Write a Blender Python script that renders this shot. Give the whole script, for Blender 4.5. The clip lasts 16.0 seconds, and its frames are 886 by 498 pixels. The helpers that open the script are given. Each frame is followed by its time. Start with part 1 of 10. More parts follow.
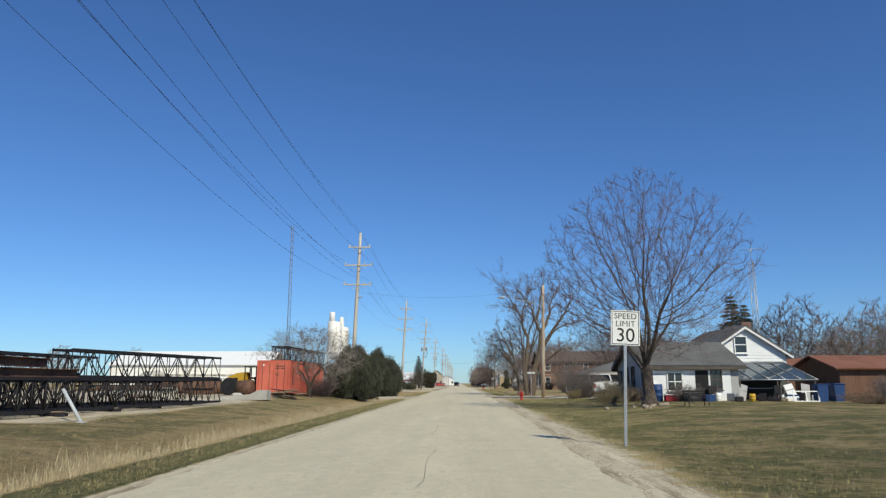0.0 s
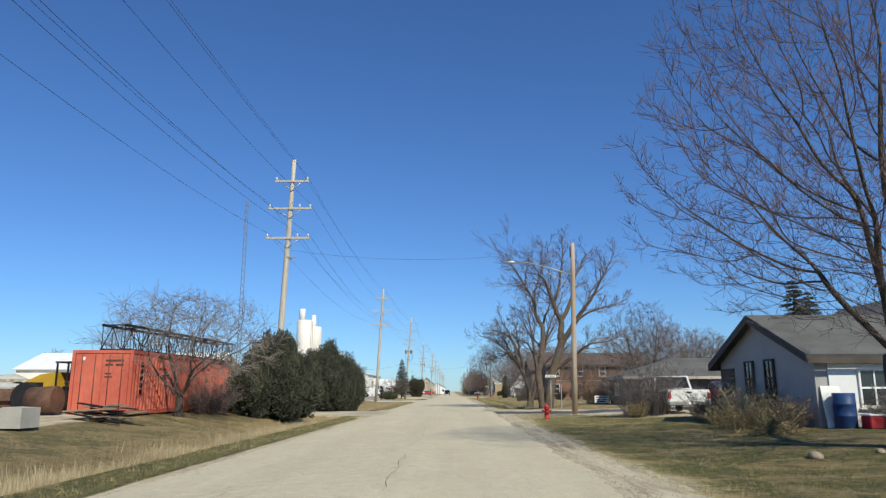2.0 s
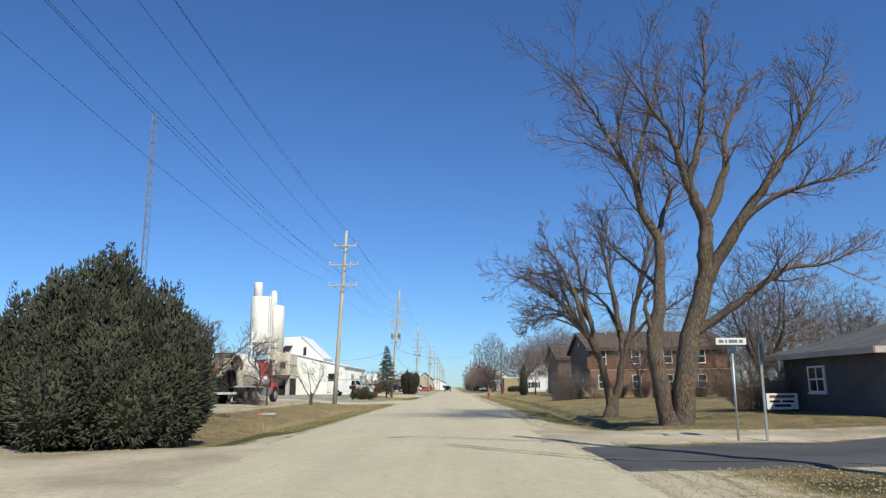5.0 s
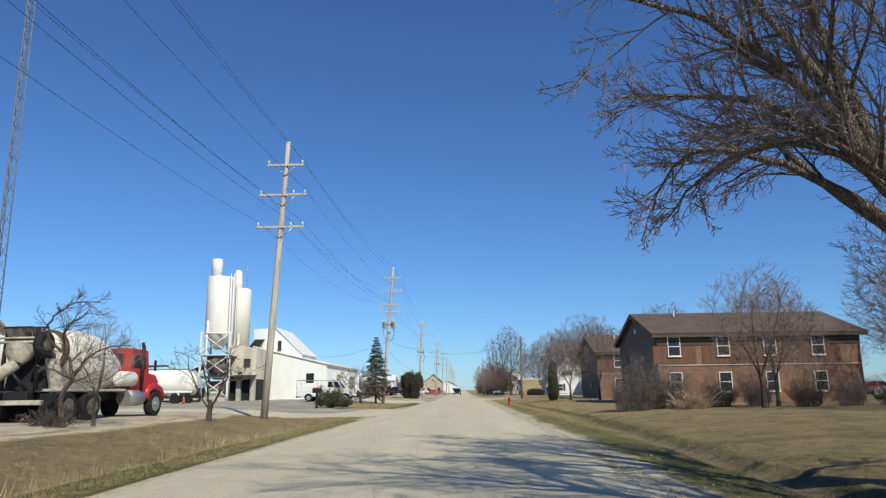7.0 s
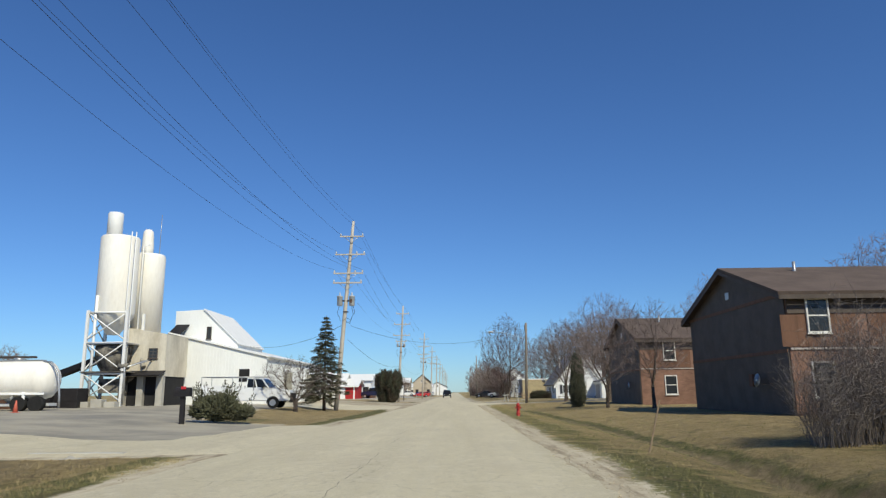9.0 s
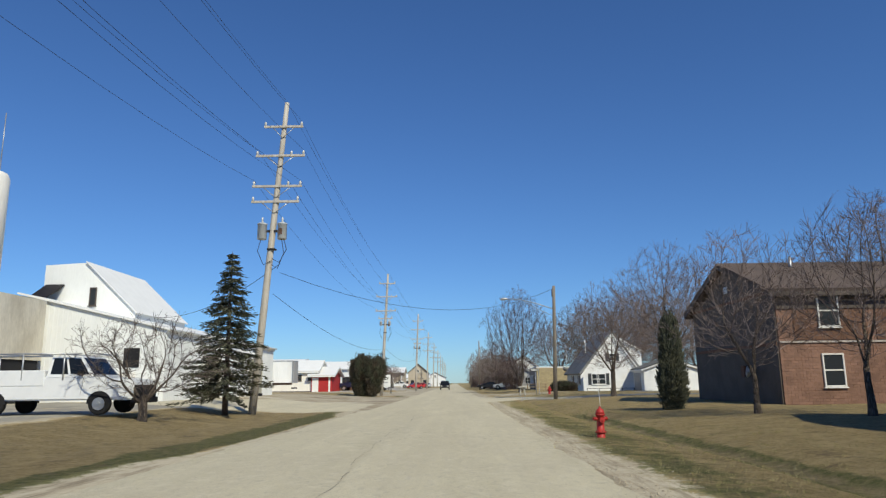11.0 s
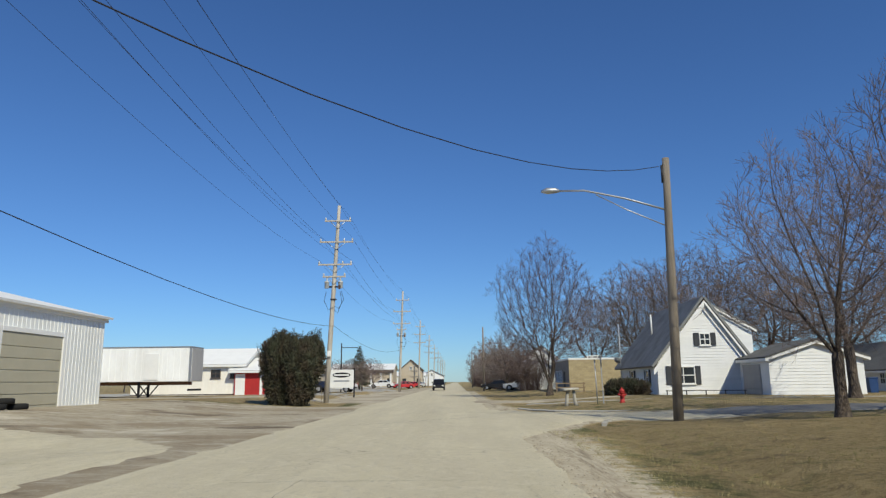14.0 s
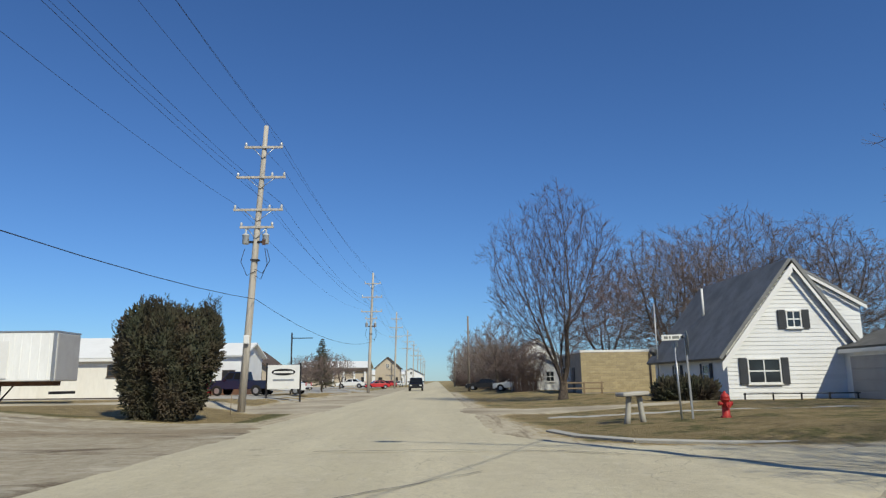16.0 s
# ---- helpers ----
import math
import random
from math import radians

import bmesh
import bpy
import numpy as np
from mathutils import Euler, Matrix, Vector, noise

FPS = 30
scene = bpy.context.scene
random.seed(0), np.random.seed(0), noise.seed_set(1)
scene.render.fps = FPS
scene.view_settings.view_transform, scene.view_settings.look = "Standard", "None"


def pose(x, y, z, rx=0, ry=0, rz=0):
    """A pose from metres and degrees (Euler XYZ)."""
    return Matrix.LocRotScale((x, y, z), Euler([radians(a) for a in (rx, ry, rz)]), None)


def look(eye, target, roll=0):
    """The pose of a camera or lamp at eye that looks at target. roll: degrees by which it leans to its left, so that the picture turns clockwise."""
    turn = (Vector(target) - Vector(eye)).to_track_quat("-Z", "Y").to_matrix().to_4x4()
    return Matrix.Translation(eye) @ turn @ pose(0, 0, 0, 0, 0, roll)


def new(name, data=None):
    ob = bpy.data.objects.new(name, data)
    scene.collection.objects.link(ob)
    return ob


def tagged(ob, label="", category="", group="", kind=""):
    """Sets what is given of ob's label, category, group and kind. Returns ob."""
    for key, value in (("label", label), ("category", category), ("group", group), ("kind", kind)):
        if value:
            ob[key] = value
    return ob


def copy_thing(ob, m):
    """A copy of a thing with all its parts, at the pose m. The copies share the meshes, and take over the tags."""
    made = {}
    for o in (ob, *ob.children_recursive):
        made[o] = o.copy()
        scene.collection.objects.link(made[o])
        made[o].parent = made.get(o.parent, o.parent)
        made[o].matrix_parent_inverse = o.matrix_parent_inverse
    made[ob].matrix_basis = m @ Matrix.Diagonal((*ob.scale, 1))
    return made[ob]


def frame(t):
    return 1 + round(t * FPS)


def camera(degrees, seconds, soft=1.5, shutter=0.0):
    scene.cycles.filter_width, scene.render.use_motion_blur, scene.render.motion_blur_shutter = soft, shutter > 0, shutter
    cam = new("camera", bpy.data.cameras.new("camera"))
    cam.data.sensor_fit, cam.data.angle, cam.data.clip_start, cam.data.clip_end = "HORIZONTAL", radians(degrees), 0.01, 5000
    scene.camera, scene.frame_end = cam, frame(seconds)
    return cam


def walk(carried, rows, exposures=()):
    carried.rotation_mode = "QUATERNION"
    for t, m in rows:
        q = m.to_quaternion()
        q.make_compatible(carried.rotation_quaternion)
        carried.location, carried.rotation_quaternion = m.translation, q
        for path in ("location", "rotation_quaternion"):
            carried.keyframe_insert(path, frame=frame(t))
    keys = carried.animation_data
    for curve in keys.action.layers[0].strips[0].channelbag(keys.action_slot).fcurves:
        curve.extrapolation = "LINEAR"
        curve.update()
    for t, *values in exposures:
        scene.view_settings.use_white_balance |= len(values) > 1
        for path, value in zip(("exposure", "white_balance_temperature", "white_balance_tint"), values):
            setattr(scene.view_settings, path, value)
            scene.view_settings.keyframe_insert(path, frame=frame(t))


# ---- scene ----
# camera: one lens, driven along the road (seconds, x, y, z, yaw, pitch, roll)
cam = camera(65.3, 16.0, soft=1.3)
PATH = [
    (0.0, -0.51, 0.00, 1.35, 1.36, 10.98, -0.04),
    (0.5, -0.49, 5.76, 1.33, 1.05, 11.18, 0.02),
    (1.0, -0.41, 11.20, 1.34, 1.03, 11.38, 0.07),
    (1.5, -0.30, 16.69, 1.35, 0.82, 11.61, 0.09),
    (2.0, -0.21, 22.37, 1.35, 0.69, 11.64, 0.05),
    (2.5, -0.13, 28.04, 1.35, 0.79, 11.56, 0.20),
    (3.0, -0.07, 33.63, 1.34, 0.78, 11.56, 0.25),
    (5.5, -0.21, 60.17, 1.35, 0.77, 11.29, 0.75),
    (6.0, -0.11, 65.78, 1.36, 1.16, 11.45, 0.84),
    (6.5, 0.01, 71.47, 1.37, 1.63, 11.29, 0.83),
    (7.0, 0.13, 77.34, 1.36, 1.58, 11.55, 0.69),
    (7.5, 0.25, 83.05, 1.35, 1.13, 11.64, 0.38),
    (8.0, 0.39, 88.75, 1.34, 1.01, 11.68, 0.50),
    (8.5, 0.54, 94.53, 1.33, 1.08, 11.59, 0.51),
    (9.0, 0.66, 100.39, 1.35, 1.03, 11.70, 0.56),
    (11.5, 0.57, 129.63, 1.34, 0.91, 10.84, 0.64),
    (12.0, 0.74, 135.38, 1.36, 0.98, 10.81, 0.84),
    (12.5, 0.86, 140.84, 1.36, 1.18, 11.07, 0.79),
    (13.0, 0.97, 146.21, 1.36, 1.11, 10.71, 0.63),
    (13.5, 1.06, 151.45, 1.35, 1.01, 11.27, 0.56),
    (14.0, 1.13, 156.35, 1.33, 1.00, 10.89, 0.61),
    (14.5, 1.18, 160.75, 1.33, 0.95, 10.71, 0.71),
    (15.0, 1.21, 165.07, 1.34, 1.10, 10.98, 0.70),
    (15.5, 1.23, 169.00, 1.35, 0.88, 10.93, 0.72),
    (16.0, 1.25, 172.51, 1.34, -0.55, 10.79, 0.68),
]


def drive_pose(x, y, z, yaw, pitch, roll):
    return pose(x, y, z) @ pose(0, 0, 0, 0, 0, yaw) @ pose(0, 0, 0, 90 + pitch) @ pose(0, 0, 0, 0, 0, -roll)


walk(cam, [(r[0], drive_pose(*r[1:])) for r in PATH], ((0, 0.05), (1.5, 0.12), (2.5, 0.2), (4.2, 0.22), (6.2, 0.2), (7.5, 0.06), (9, 0.03), (11.5, -0.03), (16, -0.07)))

# ---- light ----
SUN_FROM = Vector((0.50, -0.86, 0.0)).normalized()
SUN_ELEV = radians(42)
world = bpy.data.worlds.new("world")
scene.world = world
world.use_nodes = True
wn = world.node_tree
sky = wn.nodes.new("ShaderNodeTexSky")
sky.sky_type = 'NISHITA'
sky.sun_disc = False
sky.sun_elevation = SUN_ELEV
sky.sun_rotation = math.atan2(SUN_FROM.x, SUN_FROM.y)
sky.air_density, sky.dust_density, sky.ozone_density = 1.0, 0.1, 4.0
tone = wn.nodes.new("ShaderNodeMix")
tone.data_type, tone.blend_type = 'RGBA', 'MULTIPLY'
tone.inputs["Factor"].default_value = 1.0
tone.inputs["B"].default_value = (0.62, 0.94, 1.34, 1)
wn.links.new(sky.outputs[0], tone.inputs["A"])
wn.links.new(tone.outputs["Result"], wn.nodes["Background"].inputs[0])
wn.nodes["Background"].inputs[1].default_value = 0.080
sun_dir = Vector((SUN_FROM.x * math.cos(SUN_ELEV), SUN_FROM.y * math.cos(SUN_ELEV), math.sin(SUN_ELEV)))
sun = new("sun", bpy.data.lights.new("sun", 'SUN'))
sun.data.energy, sun.data.angle, sun.data.color = 4.2, radians(0.53), (1.0, 0.945, 0.75)
sun.matrix_world = look(sun_dir * 100, (0, 0, 0))
scene.view_settings.exposure = 0.0


# ---- materials ----
MATS = {}


def material(name, color, rough=0.8, var=0.25, scale=2.0, fine=40.0, bump=0.2, metal=0.0, color2=None, spec=0.3, island=0.0, per_object=0.0, stretch=(1, 1, 1), bands=None):
    """A surface with broad stains and fine grain."""
    if name in MATS:
        return MATS[name]
    m = bpy.data.materials.new(name)
    m.use_nodes = True
    n, l = m.node_tree.nodes, m.node_tree.links
    b = n["Principled BSDF"]
    b.inputs["Roughness"].default_value, b.inputs["Metallic"].default_value = rough, metal
    b.inputs["Specular IOR Level"].default_value = spec
    co = n.new("ShaderNodeTexCoord")
    mp = n.new("ShaderNodeMapping")
    mp.inputs["Scale"].default_value = stretch
    l.new(co.outputs["Object"], mp.inputs[0])
    big, small = n.new("ShaderNodeTexNoise"), n.new("ShaderNodeTexNoise")
    for t, s, d in ((big, scale, 5), (small, fine, 3)):
        t.inputs["Scale"].default_value, t.inputs["Detail"].default_value, t.inputs["Roughness"].default_value = s, d, 0.62
        l.new(mp.outputs[0], t.inputs[0])
    mix = n.new("ShaderNodeMix")
    mix.data_type = 'RGBA'
    c2 = color2 or tuple(c * (1 - var) for c in color)
    mix.inputs["A"].default_value, mix.inputs["B"].default_value = (*color, 1), (*c2, 1)
    rmp = n.new("ShaderNodeMapRange")
    rmp.inputs["From Min"].default_value, rmp.inputs["From Max"].default_value = 0.38, 0.66
    l.new(big.outputs["Fac"], rmp.inputs[0])
    l.new(rmp.outputs[0], mix.inputs["Factor"])
    hsv = n.new("ShaderNodeHueSaturation")
    l.new(mix.outputs["Result"], hsv.inputs["Color"])
    add = n.new("ShaderNodeMath")
    add.operation = 'MULTIPLY_ADD'
    l.new(small.outputs["Fac"], add.inputs[0])
    add.inputs[1].default_value, add.inputs[2].default_value = var * 1.6, 1 - var * 0.8
    last = add
    for amount, node, out in ((island, "ShaderNodeNewGeometry", "Random Per Island"), (per_object, "ShaderNodeObjectInfo", "Random")):
        if amount:
            r = n.new(node)
            a2 = n.new("ShaderNodeMath")
            a2.operation = 'MULTIPLY_ADD'
            l.new(r.outputs[out], a2.inputs[0])
            a2.inputs[1].default_value = amount * 2
            sub = n.new("ShaderNodeMath")
            sub.operation = 'ADD'
            sub.inputs[1].default_value = -amount
            l.new(last.outputs[0], sub.inputs[0])
            l.new(sub.outputs[0], a2.inputs[2])
            last = a2
    if bands:
        mp2 = n.new("ShaderNodeMapping")
        mp2.inputs["Scale"].default_value = bands[0]
        l.new(co.outputs["Object"], mp2.inputs[0])
        bn = n.new("ShaderNodeTexNoise")
        bn.inputs["Scale"].default_value, bn.inputs["Detail"].default_value = 1.0, 4
        l.new(mp2.outputs[0], bn.inputs[0])
        ml = n.new("ShaderNodeMapRange")
        ml.inputs["From Min"].default_value, ml.inputs["From Max"].default_value = 0.35, 0.65
        ml.inputs["To Min"].default_value, ml.inputs["To Max"].default_value = 1 - bands[1], 1 + bands[1] * 0.5
        l.new(bn.outputs["Fac"], ml.inputs[0])
        mm = n.new("ShaderNodeMath")
        mm.operation = 'MULTIPLY'
        l.new(last.outputs[0], mm.inputs[0])
        l.new(ml.outputs[0], mm.inputs[1])
        last = mm
    l.new(last.outputs[0], hsv.inputs["Value"])
    l.new(hsv.outputs[0], b.inputs["Base Color"])
    if bump:
        bp = n.new("ShaderNodeBump")
        bp.inputs["Strength"].default_value, bp.inputs["Distance"].default_value = bump, 0.02
        l.new(small.outputs["Fac"], bp.inputs["Height"])
        l.new(bp.outputs[0], b.inputs["Normal"])
    MATS[name] = m
    return m


def glass(name, tint=(0.03, 0.035, 0.04), spec=0.6):
    if name in MATS:
        return MATS[name]
    m = bpy.data.materials.new(name)
    m.use_nodes = True
    b = m.node_tree.nodes["Principled BSDF"]
    b.inputs["Base Color"].default_value = (*tint, 1)
    b.inputs["Roughness"].default_value = 0.06
    b.inputs["Specular IOR Level"].default_value = spec
    MATS[name] = m
    return m


def road_material():
    """Sun-bleached chip seal: wheel tracks, mottled dust, dark aggregate and fine cracking."""
    m = bpy.data.materials.new("road_chipseal")
    m.use_nodes = True
    n, l = m.node_tree.nodes, m.node_tree.links
    b = n["Principled BSDF"]
    b.inputs["Roughness"].default_value, b.inputs["Specular IOR Level"].default_value = 0.9, 0.25
    co = n.new("ShaderNodeTexCoord")

    def fac(scale, detail, lo, hi, stretch=(1, 1, 1), rough=0.65):
        mp = n.new("ShaderNodeMapping")
        mp.inputs["Scale"].default_value = stretch
        l.new(co.outputs["Object"], mp.inputs[0])
        t = n.new("ShaderNodeTexNoise")
        t.inputs["Scale"].default_value, t.inputs["Detail"].default_value, t.inputs["Roughness"].default_value = scale, detail, rough
        l.new(mp.outputs[0], t.inputs[0])
        r = n.new("ShaderNodeMapRange")
        r.inputs["From Min"].default_value, r.inputs["From Max"].default_value = lo, hi
        l.new(t.outputs["Fac"], r.inputs[0])
        return r.outputs[0]

    def over(f, a, c):
        x = n.new("ShaderNodeMix")
        x.data_type = 'RGBA'
        l.new(f, x.inputs["Factor"])
        for sock, v in (("A", a), ("B", c)):
            if isinstance(v, tuple):
                x.inputs[sock].default_value = (*v, 1)
            else:
                l.new(v, x.inputs[sock])
        return x.outputs["Result"]

    def times(p, q):
        x = n.new("ShaderNodeMath")
        x.operation = 'MULTIPLY'
        l.new(p, x.inputs[0])
        if isinstance(q, float):
            x.inputs[1].default_value = q
        else:
            l.new(q, x.inputs[1])
        return x.outputs[0]

    base = over(fac(1.0, 5, 0.35, 0.65, (0.8, 0.03, 1)), (0.53, 0.475, 0.33), (0.645, 0.58, 0.41))
    base = over(times(fac(0.55, 8, 0.42, 0.62, (1, 0.5, 1), 0.72), 0.75), base, (0.53, 0.47, 0.335))
    base = over(times(fac(3.0, 8, 0.5, 0.66, (1, 0.7, 1), 0.75), 0.6), base, (0.67, 0.61, 0.46))
    base = over(times(fac(7.0, 6, 0.54, 0.66, (1, 0.6, 1), 0.7), 0.55), base, (0.42, 0.375, 0.28))
    base = over(times(fac(38.0, 3, 0.5, 0.66), 0.45), base, (0.32, 0.29, 0.225))
    # fine cracking
    warp = n.new("ShaderNodeTexNoise")
    warp.inputs["Scale"].default_value, warp.inputs["Detail"].default_value = 1.2, 6
    l.new(co.outputs["Object"], warp.inputs[0])
    addv = n.new("ShaderNodeMix")
    addv.data_type, addv.blend_type = 'RGBA', 'ADD'
    addv.inputs["Factor"].default_value = 0.8
    l.new(co.outputs["Object"], addv.inputs["A"])
    l.new(warp.outputs["Color"], addv.inputs["B"])
    vo = n.new("ShaderNodeTexVoronoi")
    vo.feature = 'DISTANCE_TO_EDGE'
    vo.inputs["Scale"].default_value = 0.42
    l.new(addv.outputs["Result"], vo.inputs[0])
    r = n.new("ShaderNodeMapRange")
    r.inputs["From Min"].default_value, r.inputs["From Max"].default_value = 0.0, 0.006
    r.inputs["To Min"].default_value, r.inputs["To Max"].default_value = 1, 0
    l.new(vo.outputs["Distance"], r.inputs[0])
    base = over(times(times(r.outputs[0], fac(0.11, 3, 0.5, 0.58)), 0.6), base, (0.2, 0.18, 0.14))
    l.new(base, b.inputs["Base Color"])
    bp = n.new("ShaderNodeBump")
    bp.inputs["Strength"].default_value, bp.inputs["Distance"].default_value = 0.5, 0.02
    l.new(fac(55, 4, 0.3, 0.7), bp.inputs["Height"])
    l.new(bp.outputs[0], b.inputs["Normal"])
    return m


ROAD = road_material()
CANGREY = material("transformer_grey", (0.50, 0.52, 0.53), 0.5, 0.15, 3, 30, 0.02)
GREYASPHALT = material("grey_asphalt", (0.20, 0.195, 0.18), 0.9, 0.3, 0.5, 30, 0.5, color2=(0.14, 0.136, 0.128))
ASPHALT = material("asphalt", (0.10, 0.10, 0.105), 0.85, 0.3, 0.6, 70, 0.5)
YARDGREY = material("worn_grey_paving", (0.38, 0.345, 0.27), 0.95, 0.25, 0.35, 22, 0.5, color2=(0.24, 0.222, 0.185))
CRACK = material("crack_tar", (0.12, 0.11, 0.095), 0.8, 0.3, 2, 30, 0.2)
GRAVEL = material("gravel_lot", (0.52, 0.46, 0.34), 0.95, 0.4, 0.22, 9, 0.9, color2=(0.27, 0.222, 0.155))
CONCRETE = material("concrete", (0.45, 0.43, 0.38), 0.9, 0.25, 0.8, 40, 0.3)
POLEWOOD = material("pole_wood", (0.53, 0.485, 0.42), 0.85, 0.3, 1.5, 20, 0.4, stretch=(6, 6, 0.5))
POLETAN = material("pole_wood_tan", (0.47, 0.385, 0.295), 0.85, 0.3, 1.0, 20, 0.4, color2=(0.36, 0.25, 0.16), stretch=(3, 3, 0.35))
POLEBROWN = material("pole_wood_brown", (0.25, 0.215, 0.175), 0.85, 0.3, 1.5, 20, 0.4, stretch=(6, 6, 0.5))
STEELGREY = material("galvanised_steel", (0.45, 0.46, 0.47), 0.45, 0.15, 3, 40, 0.05, metal=0.7)
BLACKSTEEL = material("black_steel", (0.022, 0.02, 0.022), 0.6, 0.4, 2, 30, 0.2)
RUST = material("rusty_steel", (0.15, 0.08, 0.05), 0.85, 0.5, 2, 25, 0.3, color2=(0.07, 0.04, 0.03))
WIRE = material("wire_black", (0.025, 0.025, 0.03), 0.6, 0.1, 2, 30, 0)
PORCELAIN = material("insulator_porcelain", (0.6, 0.6, 0.58), 0.25, 0.1, 5, 30, 0, spec=0.6)
def bark(name, ridge, hollow, lichen):
    """Furrowed bark: long ridges, dark crevices, broad grey patches."""
    m = bpy.data.materials.new(name)
    m.use_nodes = True
    n, l = m.node_tree.nodes, m.node_tree.links
    b = n["Principled BSDF"]
    b.inputs["Roughness"].default_value, b.inputs["Specular IOR Level"].default_value = 0.95, 0.15
    co = n.new("ShaderNodeTexCoord")
    mp = n.new("ShaderNodeMapping")
    mp.inputs["Scale"].default_value = (1, 1, 0.13)
    l.new(co.outputs["Object"], mp.inputs[0])
    wob = n.new("ShaderNodeTexNoise")
    wob.inputs["Scale"].default_value, wob.inputs["Detail"].default_value = 5, 4
    l.new(mp.outputs[0], wob.inputs[0])
    add = n.new("ShaderNodeMix")
    add.data_type, add.blend_type = 'RGBA', 'ADD'
    add.inputs["Factor"].default_value = 0.12
    l.new(mp.outputs[0], add.inputs["A"])
    l.new(wob.outputs["Color"], add.inputs["B"])
    vo = n.new("ShaderNodeTexVoronoi")
    vo.feature = 'DISTANCE_TO_EDGE'
    vo.inputs["Scale"].default_value = 25
    l.new(add.outputs["Result"], vo.inputs[0])
    rg = n.new("ShaderNodeMapRange")
    rg.inputs["From Min"].default_value, rg.inputs["From Max"].default_value = 0.02, 0.22
    l.new(vo.outputs["Distance"], rg.inputs[0])
    big = n.new("ShaderNodeTexNoise")
    big.inputs["Scale"].default_value, big.inputs["Detail"].default_value = 1.4, 6
    l.new(co.outputs["Object"], big.inputs[0])
    br = n.new("ShaderNodeMapRange")
    br.inputs["From Min"].default_value, br.inputs["From Max"].default_value = 0.42, 0.6
    l.new(big.outputs["Fac"], br.inputs[0])
    c1, c2 = n.new("ShaderNodeMix"), n.new("ShaderNodeMix")
    c1.data_type = c2.data_type = 'RGBA'
    c1.inputs["A"].default_value, c1.inputs["B"].default_value = (*ridge, 1), (*lichen, 1)
    l.new(br.outputs[0], c1.inputs["Factor"])
    c2.inputs["A"].default_value = (*hollow, 1)
    l.new(c1.outputs["Result"], c2.inputs["B"])
    l.new(rg.outputs[0], c2.inputs["Factor"])
    l.new(c2.outputs["Result"], b.inputs["Base Color"])
    bp = n.new("ShaderNodeBump")
    bp.inputs["Strength"].default_value, bp.inputs["Distance"].default_value = 1.0, 0.035
    l.new(rg.outputs[0], bp.inputs["Height"])
    l.new(bp.outputs[0], b.inputs["Normal"])
    return m


BARK = bark("bark", (0.19, 0.15, 0.12), (0.085, 0.068, 0.056), (0.15, 0.125, 0.105))
BARKORANGE = bark("bark_orange", (0.26, 0.19, 0.13), (0.135, 0.105, 0.082), (0.21, 0.178, 0.145))
TWIG = material("twig", (0.22, 0.17, 0.15), 0.9, 0.3, 1.0, 20, 0, color2=(0.15, 0.115, 0.105))
TWIGMAPLE = material("twig_maple", (0.175, 0.115, 0.105), 0.9, 0.3, 1.0, 20, 0, color2=(0.12, 0.09, 0.085))
TWIGRED = material("twig_red", (0.20, 0.145, 0.125), 0.9, 0.3, 1.0, 20, 0, color2=(0.145, 0.112, 0.10))
TWIGGREY = material("twig_grey", (0.245, 0.21, 0.185), 0.9, 0.3, 1.0, 20, 0, color2=(0.165, 0.14, 0.125))
TWIGDARK = material("twig_dark", (0.13, 0.10, 0.085), 0.9, 0.3, 1.0, 20, 0, color2=(0.085, 0.07, 0.062))
THATCH = material("grass_thatch", (0.40, 0.315, 0.165), 0.95, 0.35, 0.6, 12, 0, island=0.35, color2=(0.25, 0.195, 0.105))
CAKED = material("cement_caked_steel", (0.055, 0.05, 0.046), 0.9, 0.4, 1.6, 12, 0.4, color2=(0.30, 0.275, 0.23))
STAINED = material("stained_cream_steel", (0.56, 0.52, 0.43), 0.8, 0.35, 2.2, 12, 0.3, color2=(0.22, 0.195, 0.16))
REED = material("pale_reed", (0.48, 0.40, 0.255), 0.9, 0.3, 0.6, 12, 0, island=0.35, color2=(0.33, 0.265, 0.16))
BRUSH = material("brush_twig", (0.25, 0.185, 0.13), 0.95, 0.35, 1.0, 20, 0)
JUNIPER = material("juniper_foliage", (0.078, 0.078, 0.05), 0.8, 0.45, 1.3, 12, 0.2, island=0.28, color2=(0.042, 0.05, 0.036))
YEW = material("yew_foliage", (0.048, 0.054, 0.032), 0.8, 0.5, 1.0, 12, 0.2, island=0.3, color2=(0.07, 0.05, 0.034))
OLIVEGREEN = material("olive_evergreen", (0.10, 0.105, 0.06), 0.85, 0.4, 1.2, 12, 0.2, island=0.3, color2=(0.075, 0.075, 0.046))
SPRUCE = material("spruce_needles", (0.155, 0.16, 0.105), 0.85, 0.4, 1.0, 12, 0.2, island=0.3)
DRYGRASS = material("dry_grass", (0.38, 0.295, 0.15), 0.9, 0.3, 0.6, 12, 0, island=0.35, color2=(0.24, 0.19, 0.11))
GREENGRASS = material("short_grass", (0.19, 0.185, 0.068), 0.9, 0.4, 0.35, 12, 0, island=0.4, color2=(0.40, 0.33, 0.165))
WHITEPAINT = material("white_paint", (0.78, 0.78, 0.76), 0.6, 0.06, 1.0, 20, 0.05)
WHITESIDING = material("white_siding", (0.76, 0.77, 0.77), 0.55, 0.08, 0.8, 20, 0.05, per_object=0.03)
